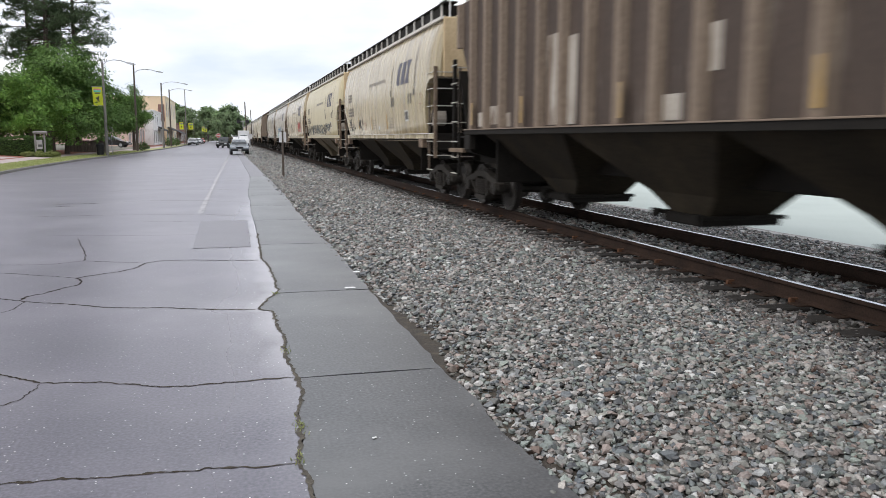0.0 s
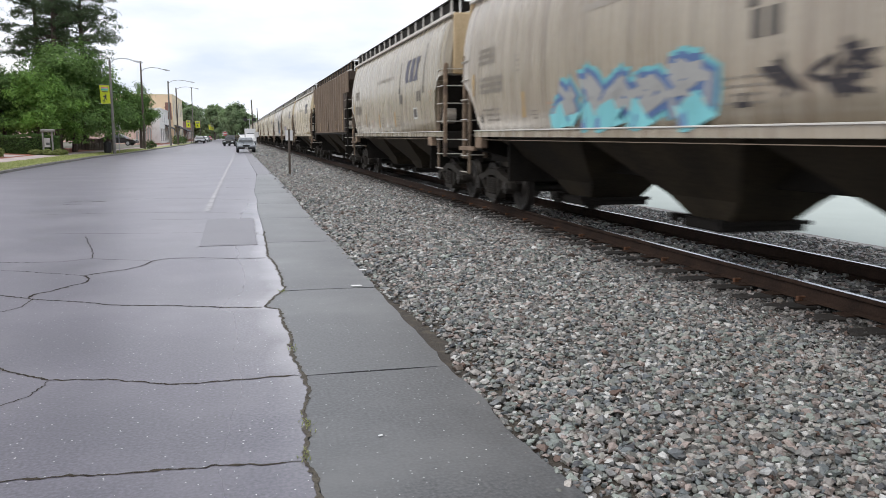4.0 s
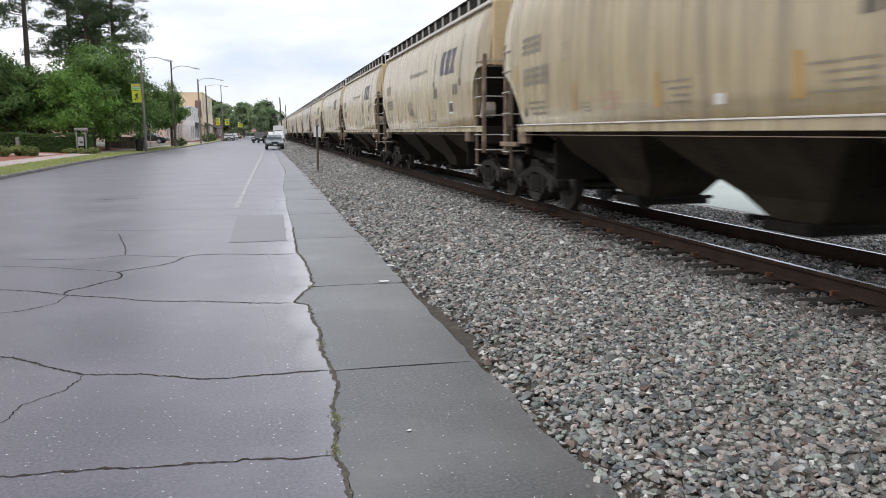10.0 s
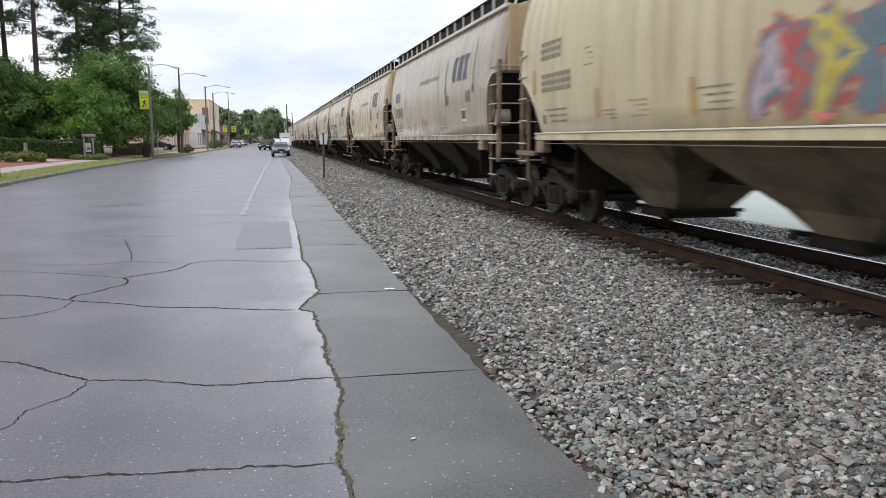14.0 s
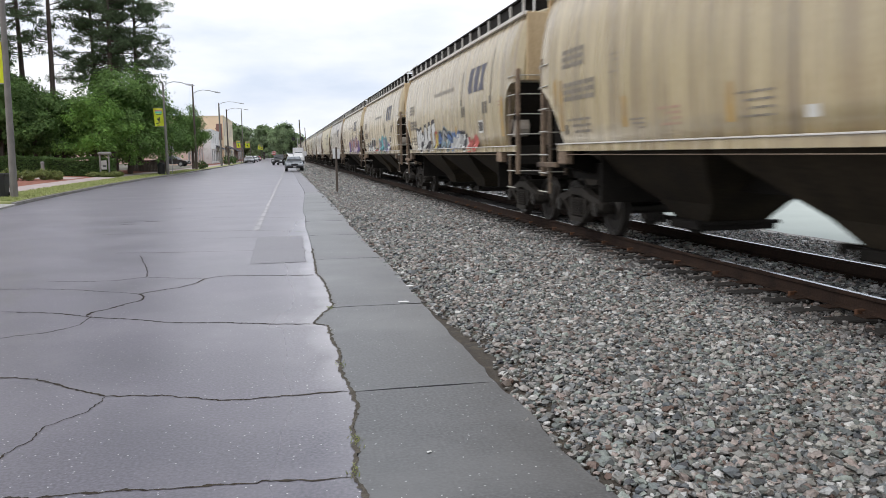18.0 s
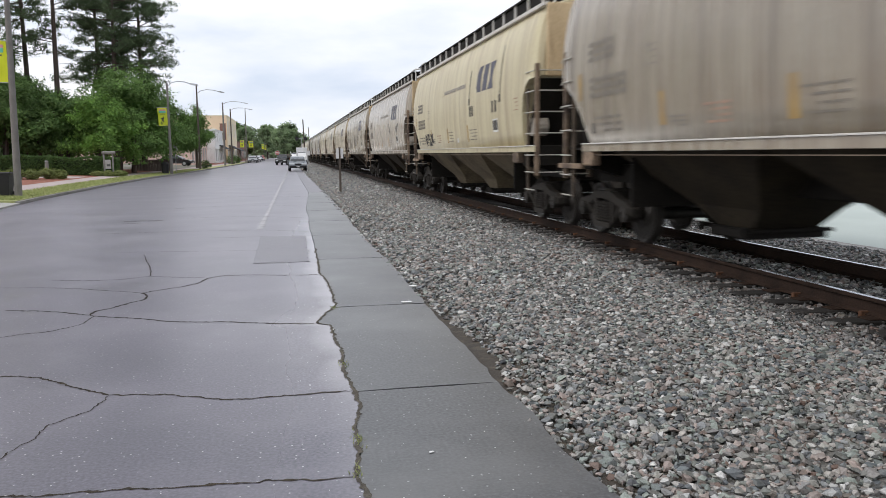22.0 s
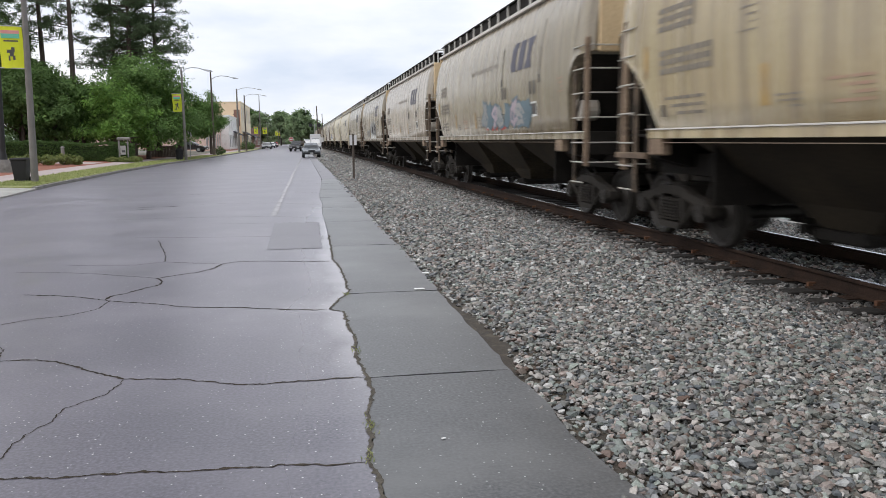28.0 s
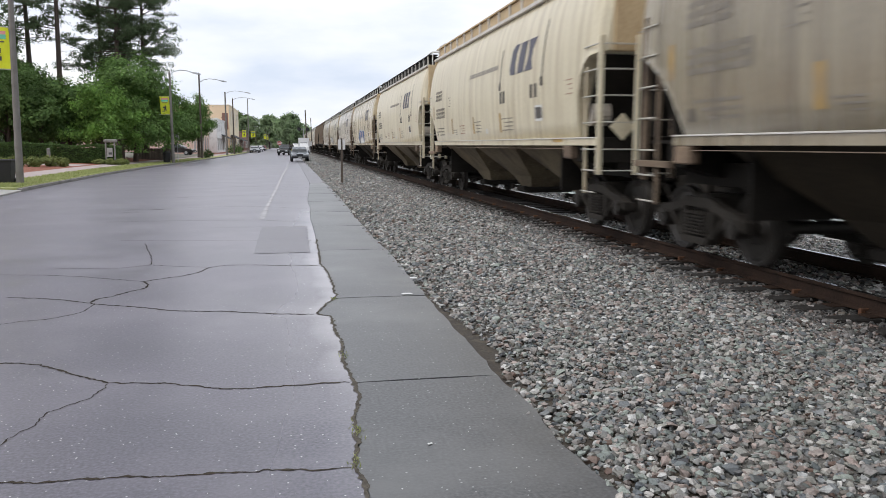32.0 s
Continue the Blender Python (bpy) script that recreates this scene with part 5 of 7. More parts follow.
    for y0, y1, z, rows, pitch, tall in ((5.0, 6.0, 1.98, 3, 0.1, 0.04), (3.88, 4.2, 2.88, 4, 0.085, 0.02), (3.1, 3.58, 1.9, 3, 0.06, 0.022), (0.2, 0.86, 2.06, 4, 0.085, 0.025), (-2.7, -1.85, 2.06, 4, 0.085, 0.025)):
        dash_rows(bm, y0, y1, z, rows, pitch, height=tall)
    tagged(part("stencil", bm, FADED, body), kind="stuff")
    bm = bmesh.new()
    dash_rows(bm, -1.5, 1.4, 3.22, 1, 0.1, height=0.1)
    tagged(part("stencil", bm, FAINT, body), kind="stuff")
    bm = bmesh.new()
    dash_rows(bm, 2.1, 2.68, 2.0, 4, 0.07, height=0.03)
    dash_rows(bm, -6.45, -6.1, 2.6, 4, 0.08, height=0.022)
    tagged(part("stencil", bm, FAINT_RED, body), kind="stuff")
    for y, z in ((6.5, 2.3), (3.64, 1.81), (0.92, 1.77), (-1.76, 1.77)):
        part("reflector", patch(y, y + 0.13, z, z + 0.44), YELLOW_DECAL, body)
    part("small_plate", patch(-0.48, -0.30, 1.76, 1.88), WHITE_DECAL, body)
    part("small_plate", patch(6.02, 6.14, 1.76, 1.92), MARK_BLACK, body)
    return car


def ribbed_hopper():
    """Straight-sided covered hopper with upright ribs."""
    car = thing("hopper_car", "rusty brown rib-sided covered hopper rail car rolling on the track", "rail car", group="freight train cars")
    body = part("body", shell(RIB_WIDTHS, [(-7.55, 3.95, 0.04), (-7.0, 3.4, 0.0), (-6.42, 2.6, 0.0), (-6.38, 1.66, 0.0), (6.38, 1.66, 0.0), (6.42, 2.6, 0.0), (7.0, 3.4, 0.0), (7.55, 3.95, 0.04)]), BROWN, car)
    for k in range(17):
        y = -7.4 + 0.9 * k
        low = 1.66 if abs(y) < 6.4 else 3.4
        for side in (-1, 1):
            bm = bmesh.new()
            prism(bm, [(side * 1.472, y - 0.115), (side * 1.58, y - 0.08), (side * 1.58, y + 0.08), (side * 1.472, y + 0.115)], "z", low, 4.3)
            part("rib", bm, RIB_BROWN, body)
    base_frame(car, BLACK_STEEL, 1.56, 1.66)
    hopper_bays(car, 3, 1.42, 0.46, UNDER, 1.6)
    ladders(car, BLACK_STEEL, 1.57, 1.0)
    roof_walk(car, BLACK_STEEL, RIB_BROWN)
    running_gear(car)
    couplers(car)
    for y, z in ((5.95, 1.75), (3.15, 1.75), (-0.35, 1.75), (-3.85, 1.75), (-6.3, 1.75), (-6.3, 2.2)):
        part("reflector", boxed(-1.586, -1.590, y - 0.05, y + 0.05, z, z + 0.45), YELLOW_DECAL, body)
    for y0, y1, z0, z1 in ((4.65, 5.15, 1.75, 2.1), (1.9, 2.3, 1.7, 3.1), (1.2, 1.6, 1.7, 3.0), (5.36, 5.85, 1.72, 2.0), (3.95, 4.4, 1.7, 1.95), (-1.6, -1.2, 1.7, 2.0), (-2.3, -1.85, 2.2, 2.7)):
        part("primer_patch", boxed(-1.473, -1.478, y0, y1, z0, z1), PRIMER, body, "worn pale primer patch")
    return car


FIRST, LAST = -2, 45
BROWN_CARS = (-1, 5, 38, 39, 44)
CREAM_CARS = (1, 13, 22, 32, 33)
GREY_CARS = (3, 8, 14, 21, 23, 29, 35, 40)
GRIMY_CARS = (4, 24, 28, 30, 31, 37, 43)
plain = smooth_hopper()
ribbed = ribbed_hopper()
CARS = {}
for k in range(FIRST, LAST + 1):
    start = pose(TRACK_X, 17.8 + CAR_L * (k + 0.5), HEAD_Z)
    if k in BROWN_CARS:
        CARS[k] = copy_thing(ribbed, start) if -1 in CARS else ribbed
    else:
        CARS[k] = copy_thing(plain, start) if -2 in CARS else plain
    CARS[k].matrix_basis = start
    paint, words = (PALE_CREAM, "pale cream") if k in (32, 33) else (CREAM, "cream-yellow") if k in CREAM_CARS else (GREY_TAN, "dull grey-tan") if k in GREY_CARS else (GRIMY_TAN, "grimy dark tan") if k in GRIMY_CARS else (None, "")
    if paint:
        CARS[k]["label"] = words + " round-sided covered hopper rail car rolling on the track"
        for ob in CARS[k].children:
            what = ob.name.split(".")[0]
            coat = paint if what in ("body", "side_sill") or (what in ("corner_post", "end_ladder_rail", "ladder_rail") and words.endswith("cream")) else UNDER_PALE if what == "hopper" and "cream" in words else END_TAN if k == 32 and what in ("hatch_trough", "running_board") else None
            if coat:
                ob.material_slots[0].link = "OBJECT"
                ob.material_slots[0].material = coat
    # the older cars at the head carry their emblem nearer the leading end
    for ob in CARS[k].children_recursive:
        what = ob.name.split(".")[0]
        if what in ("emblem", "stroke_mark", "black_square"):
            ob.location.y = -0.75 if k < 20 else 0.0 if k == 32 else -0.25
        elif what in ("data_plate", "plate_edge") and k < 20:
            ob.location.y = 0.4


bm = bmesh.new()
prism(bm, [(-1.2, 1.55), (-0.98, 1.77), (-1.2, 1.99), (-1.42, 1.77)], "y", -7.70, -7.692)
part("sill_reflector", boxed(-1.604, -1.607, -6.05, -5.5, 1.535, 1.605), YELLOW_DECAL, CARS[32])
part("placard_holder", bm, PALE_CREAM, CARS[32], "pale diamond-shaped placard plate")


# tall reflectors at the ends of two cars
for k, y in ((17, 6.2), (18, 6.2), (18, -6.58)):
    side = [ob for ob in CARS[k].children if ob.name.split(".")[0] == "body"][0]
    part("tall_reflector", patch(y, y + 0.17, 1.82, 2.7), YELLOW_DECAL, side)


def rolled(t):
    """Metres that the train has rolled since the clip's start."""
    drift = np.interp(t, [0, 3, 6, 9, 13, 17, 20, 22, 24, 28, 30, 32], [0.0, 0.2, 0.65, 1.15, 1.9, 2.4, 3.0, 3.6, 4.25, 5.55, 6.05, 6.65])
    return CAR_L * t + float(drift)

# ---- trees, hedges and grass ----


def leaf_quads(centres, normals, size, rng, slim=1.0):
    """One small leaf card per centre, turned about its normal; two triangles folded along the midrib."""
    n = len(centres)
    a = rng.normal(size=(n, 3))
    t = a - (a * normals).sum(1, keepdims=True) * normals
    t /= np.linalg.norm(t, axis=1, keepdims=True) + 1e-9
    b = np.cross(normals, t)
    s = size * rng.uniform(0.6, 1.35, (n, 1))
    fold = normals * s * 0.18
    v = np.stack([centres - t * s, centres + b * s * 0.55 * slim + fold, centres + t * s, centres - b * s * 0.55 * slim + fold], 1).reshape(-1, 3)
    k = 4 * np.arange(n)[:, None]
    f = np.concatenate([k + [0, 1, 2], k + [0, 2, 3]], 1).reshape(-1, 3)
    return v, f


def foliage(lobes, clumps, per_clump, spread, size, seed, flat=1.0):
    """Leaf clumps gathered on the skins of a few lobes (x, y, z, rx, ry, rz)."""
    rng = np.random.default_rng(seed)
    lobes = np.array(lobes, float)
    weight = lobes[:, 3] * lobes[:, 4] * lobes[:, 5]
    pick = rng.choice(len(lobes), clumps, p=weight / weight.sum())
    d = rng.normal(size=(clumps, 3))
    d /= np.linalg.norm(d, axis=1, keepdims=True)
    r = rng.uniform(0.35, 1.0, (clumps, 1)) ** 0.45 * rng.uniform(0.85, 1.12, (clumps, 1))
    c = lobes[pick, :3] + d * r * lobes[pick, 3:]
    each = np.repeat(np.arange(clumps), per_clump)
    off = rng.normal(size=(len(each), 3)) * spread * np.array([1, 1, 0.7 * flat])
    p = c[each] + off
    nrm = d[each] * 0.8 + rng.normal(size=(len(each), 3)) * 0.42 + np.array([0, 0, 0.45])
    nrm /= np.linalg.norm(nrm, axis=1, keepdims=True)
    return leaf_quads(p, nrm, size, rng)


def branch(bm, a, b, r0, r1, bend, seed):
    pts = [Vector(a).lerp(Vector(b), k / 4) + Vector((noise.noise((k, seed, 0)), noise.noise((k, seed, 5)), 0.4 * noise.noise((k, seed, 9)))) * bend * (1 if 0 < k < 4 else 0) for k in range(5)]
    for k in range(4):
        tube(bm, pts[k], pts[k + 1], r0 + (r1 - r0) * k / 4, r0 + (r1 - r0) * (k + 1) / 4, sides=7)


def leafy_tree(x, y, top, spread, mat, seed, label, low=1.6, clumps=260, per=26, size=0.16, base_z=None, kind="tree"):
    z0 = land_z(x) if base_z is None else base_z
    tree = thing("tree", label, "tree", pose(x, y, z0 - 0.05))
    r = random.Random(seed)
    h = top - z0
    bm = bmesh.new()
    branch(bm, (0, 0, 0), (r.uniform(-0.3, 0.3), r.uniform(-0.3, 0.3), h * 0.55), 0.05 * h**0.6 + 0.04, 0.06, 0.15, seed)
    lobes = [(0, 0, h * 0.62, spread * 0.75, spread * 0.75, h * 0.34)]
    for k in range(10):
        a = 2 * math.pi * k / 5 + r.uniform(-0.4, 0.4)
        d = spread * (r.uniform(0.4, 0.72) if k < 6 else r.uniform(0.1, 0.5))
        z = r.uniform(low + 0.6, h * 0.66) if k < 6 else h * r.uniform(0.66, 0.86)
        rad = spread * r.uniform(0.32, 0.5)
        lobes.append((d * math.cos(a), d * math.sin(a), z, rad, rad, rad * 0.75))
        branch(bm, (0, 0, h * r.uniform(0.2, 0.45)), (d * math.cos(a), d * math.sin(a), z), 0.07, 0.02, 0.3, seed + k)
    part("trunk", bm, BARK, tree)
    v, f = foliage(lobes, clumps, per, 0.19 * spread**0.5, size, seed)
    v[:, 2] = np.maximum(v[:, 2], low * 0.6)
    crown = new("crown", raw("crown", v, f, mat))
    crown.parent = tree
    return tree


def pine_tree(x, y, h, bare, spread, seed, dense=1.0):
    z0 = land_z(x)
    tree = thing("pine_tree", "tall dark pine with a bare trunk and open needled crown", "tree", pose(x, y, z0 - 0.05), group="pines behind the park")
    r = random.Random(seed)
    rng = np.random.default_rng(seed)
    lean = (r.uniform(-0.35, 0.35), r.uniform(-0.5, 0.5))
    bm = bmesh.new()
    branch(bm, (0, 0, 0), (*lean, h), 0.30, 0.05, 0.12, seed)
    part("trunk", bm, BARK, tree)
    centres = []
    limb = bmesh.new()
    count = int(46 * dense)
    for k in range(count):
        z = bare + (h - bare) * ((k + r.random()) / count) ** 0.9
        s = spread * (1.0 - 0.6 * ((z - bare) / (h - bare)) ** 1.5) * r.uniform(0.55, 1.1)
        a = r.uniform(0, 2 * math.pi)
        tip = (math.cos(a) * s, math.sin(a) * s, z + r.uniform(-0.5, 0.9))
        tube(limb, (lean[0] * z / h, lean[1] * z / h, z), tip, 0.05, 0.015, sides=5)
        for _ in range(8):
            f = r.uniform(0.45, 1.08)
            centres.append((tip[0] * f + r.gauss(0, 0.3), tip[1] * f + r.gauss(0, 0.3), z + (tip[2] - z) * f + r.gauss(0.1, 0.22)))
    for k in range(5):
        a = r.uniform(0, 6.28)
        z = r.uniform(bare * 0.45, bare)
        tube(limb, (0, 0, z), (math.cos(a) * 1.6, math.sin(a) * 1.6, z + 0.2), 0.03, 0.01, sides=5)
    tagged(part("branching", limb, BARK, tree), kind="stuff")
    c = np.array(centres)
    each = np.repeat(np.arange(len(c)), 30)
    d = rng.normal(size=(len(each), 3))
    d /= np.linalg.norm(d, axis=1, keepdims=True)
    p = c[each] + d * rng.uniform(0.05, 0.72, (len(each), 1)) * np.array([1, 1, 0.42])
    v, f = leaf_quads(p, d, 0.16, rng, slim=0.4)
    crown = new("crown", raw("crown", v, f, NEEDLE))
    crown.parent = tree
    return tree


def hedge_block(name, x0, x1, y0, y1, z0, z1, mat, seed, label, count, size=0.07):
    rng = np.random.default_rng(seed)
    ob = thing(name, label, "hedge", pose((x0 + x1) / 2, (y0 + y1) / 2, z0))
    # plain filler box; its colour holds the hedge's inner shade
    bm = boxed(-(x1 - x0) / 2 + 0.2, (x1 - x0) / 2 - 0.2, -(y1 - y0) / 2 + 0.2, (y1 - y0) / 2 - 0.2, -0.02, z1 - z0 - 0.2)
    part("woody_core", bm, HEDGE_CORE, ob)
    u = rng.uniform(-1, 1, (count, 3))
    axis = rng.choice([1, 1, 1, 2, 2, 2, 0], count)
    u[np.arange(count), axis] = np.sign(u[np.arange(count), axis]) * rng.uniform(0.86, 1.05, count)
    p = u * np.array([(x1 - x0) / 2, (y1 - y0) / 2, (z1 - z0) / 2]) + np.array([0, 0, (z1 - z0) / 2])
    p[:, 2] = np.abs(p[:, 2]) + 0.06 * np.sin(p[:, 0] * 2.1)
    n = rng.normal(size=(count, 3)) + np.sign(u) * 0.4
    n /= np.linalg.norm(n, axis=1, keepdims=True)
    v, f = leaf_quads(p, n, size, rng)
    c = new("leaves", raw("leaves", v, f, mat))
    c.parent = ob
    return ob


def shrub(x, y, w, h, mat, seed, label="clipped yellow-green rounded shrub in mulch", z=None, group="shrubs in the mulch bed"):
    rng = np.random.default_rng(seed)
    z0 = land_z(x) if z is None else z
    ob = thing("shrub", label, "shrub", pose(x, y, z0), group=group)
    bm = bmesh.new()
    for k in range(6):
        a = k * 1.05
        tube(bm, (0, 0, -0.02), (math.cos(a) * w * 0.3, math.sin(a) * w * 0.3, h * 0.7), 0.02, 0.008, sides=5)
    part("woody_core", bm, BARK, ob)
    v, f = foliage([(0, 0, h * 0.5, w * 0.5, w * 0.5, h * 0.5), (w * 0.15, 0, h * 0.45, w * 0.4, w * 0.4, h * 0.4)], 150, 14, 0.05, 0.05, seed)
    v[:, 2] = np.maximum(v[:, 2], 0.01)
    c = new("leaves", raw("leaves", v, f, mat))
    c.parent = ob
    return ob


GREEN = "broad leafy green tree in full leaf at the park's edge"
for k, (x, y, top, spread, mat, low) in enumerate([
    (-12.9, 71.5, 9.5, 4.6, LEAF_MID, 1.3), (-17.4, 69, 7.2, 3.4, LEAF_DARK, 1.2), (-21.5, 67, 8.2, 4.0, LEAF_DARK, 1.4),
    (-25.5, 68, 10.6, 4.6, LEAF_DARK, 1.2), (-11.3, 79, 7.4, 2.9, LEAF_MID, 1.5), (-17.0, 80, 7.4, 4.5, LEAF_DARK, 1.4),
    (-24.0, 82, 8.0, 4.5, LEAF_DARK, 1.4), (-29.5, 66, 9.5, 4.2, LEAF_DARK, 1.2), (-15.3, 92, 8.0, 4.0, LEAF_DARK, 1.6),
    (-27.5, 73, 12, 4.6, LEAF_DARK, 1.4), (-22.0, 74, 8.0, 3.8, LEAF_DARK, 1.4), (-14.3, 66.3, 6.4, 2.9, LEAF_BRIGHT, 0.9), (-18.6, 66.0, 5.6, 2.4, LEAF_DARK, 0.9), (-26.0, 71.5, 15.0, 4.4, LEAF_DARK, 1.4), (-23.6, 73.5, 12.4, 2.9, LEAF_DARK, 1.4), (-31.5, 74, 15, 4.6, LEAF_DARK, 1.4)]):
    leafy_tree(x, y, top, spread, mat, 20 + k, GREEN if mat is not LEAF_DARK else "dense dark green tree behind the hedge", low, clumps=int(13 * spread**2), per=84, size=0.128)
leafy_tree(-10.35, 97, 7.9, 2.1, LEAF_MID, 61, "small street tree with a slim trunk and dark crown", 2.4, clumps=150, per=60, size=0.12)

for k, (x, y, h, bare, spread, dense) in enumerate([
    (-26.4, 75, 24, 9, 3.6, 0.9), (-23.0, 75, 25, 9.5, 3.4, 0.8), (-22.1, 76, 24, 10, 3.0, 0.7), (-19.6, 75, 25, 10, 3.2, 0.7),
    (-15.2, 77, 23, 7.6, 4.9, 2.0), (-15.6, 79.5, 22, 8.0, 3.4, 1.4), (-13.4, 80, 19, 8.8, 3.8, 1.3), (-17.2, 81, 22, 8.4, 4.0, 0.9), (-29, 80, 24, 11, 3.6, 0.7), (-33, 86, 25, 11, 4.0, 0.8)]):
    pine_tree(x, y, h, bare, spread, 100 + k, dense)

hedge_block("hedge", -34, -23.0, 61.4, 62.6, 0.6, 1.80, HEDGE_LEAF, 7, "long clipped dark green hedge behind the planting", 26000, 0.06)
hedge_block("hedge", -22.9, -17.0, 61.4, 62.6, 0.45, 1.76, HEDGE_LEAF, 8, "long clipped dark green hedge behind the planting", 16000, 0.06)
hedge_block("hedge", -16.9, -12.3, 61.2, 62.4, 0.28, 1.6, HEDGE_LEAF, 9, "clipped dark green hedge beside the park sign", 12000, 0.06)
for k, (x, y, w, h) in enumerate([(-18.0, 51.5, 1.0, 0.6), (-16.9, 51.2, 1.0, 0.65), (-15.9, 50.8, 1.1, 0.9), (-15.1, 51.2, 1.1, 0.8), (-14.6, 52.6, 1.2, 0.95), (-13.9, 52.8, 0.9, 0.8), (-13.4, 60.3, 1.0, 0.45), (-12.6, 60.4, 1.2, 0.55), (-11.9, 60.6, 1.0, 0.6)]):
    shrub(x, y, w * 0.88, h * 0.75, BUSH_LEAF, 200 + k)
for k, (x, y, w, h) in enumerate([(-9.2, 94, 1.5, 1.0), (-9.4, 138, 2.0, 1.5), (-9.1, 143, 2.2, 1.7), (-8.9, 150, 1.8, 1.5)]):
    shrub(x, y, w, h, HEDGE_LEAF, 240 + k, "dark green rounded street-side shrub", group="street-side shrubs")

# grass blades along the verge
rng = np.random.default_rng(77)
n = 16000
gy = 30 + 60 * rng.random(n) ** 1.4
gx = np.array([kerb_x(v) for v in gy]) - 0.2 - 1.65 * rng.random(n)
gz = np.array([land_z(v) for v in gx])
hgt, wid = rng.uniform(0.03, 0.11, n), rng.uniform(0.012, 0.03, n)
ang = rng.uniform(0, math.pi, n)
tip = np.stack([gx + rng.normal(0, 0.04, n), gy + rng.normal(0, 0.04, n), gz + hgt], 1)
v = np.stack([np.stack([gx - wid * np.cos(ang), gy - wid * np.sin(ang), gz], 1), np.stack([gx + wid * np.cos(ang), gy + wid * np.sin(ang), gz], 1), tip], 1).reshape(-1, 3)
tagged(new("grass", raw("grass", v, np.arange(3 * n).reshape(-1, 3), GRASS_BLADE)), "uneven yellow-green grass on the verge", "grass", kind="stuff")

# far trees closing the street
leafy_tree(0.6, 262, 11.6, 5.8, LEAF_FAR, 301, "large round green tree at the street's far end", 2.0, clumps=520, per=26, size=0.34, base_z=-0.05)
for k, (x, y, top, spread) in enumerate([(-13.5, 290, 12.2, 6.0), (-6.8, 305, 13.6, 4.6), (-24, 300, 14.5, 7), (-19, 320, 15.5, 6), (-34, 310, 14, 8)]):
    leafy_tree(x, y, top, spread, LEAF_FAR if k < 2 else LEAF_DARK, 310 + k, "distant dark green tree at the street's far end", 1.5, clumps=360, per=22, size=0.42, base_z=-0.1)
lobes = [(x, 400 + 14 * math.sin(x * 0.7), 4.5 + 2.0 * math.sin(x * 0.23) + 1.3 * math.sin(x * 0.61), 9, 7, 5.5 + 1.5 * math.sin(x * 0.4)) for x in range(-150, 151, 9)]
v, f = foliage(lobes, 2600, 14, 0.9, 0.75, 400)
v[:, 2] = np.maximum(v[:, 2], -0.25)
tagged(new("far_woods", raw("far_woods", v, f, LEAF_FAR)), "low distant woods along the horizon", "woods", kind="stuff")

# ---- street furniture ----


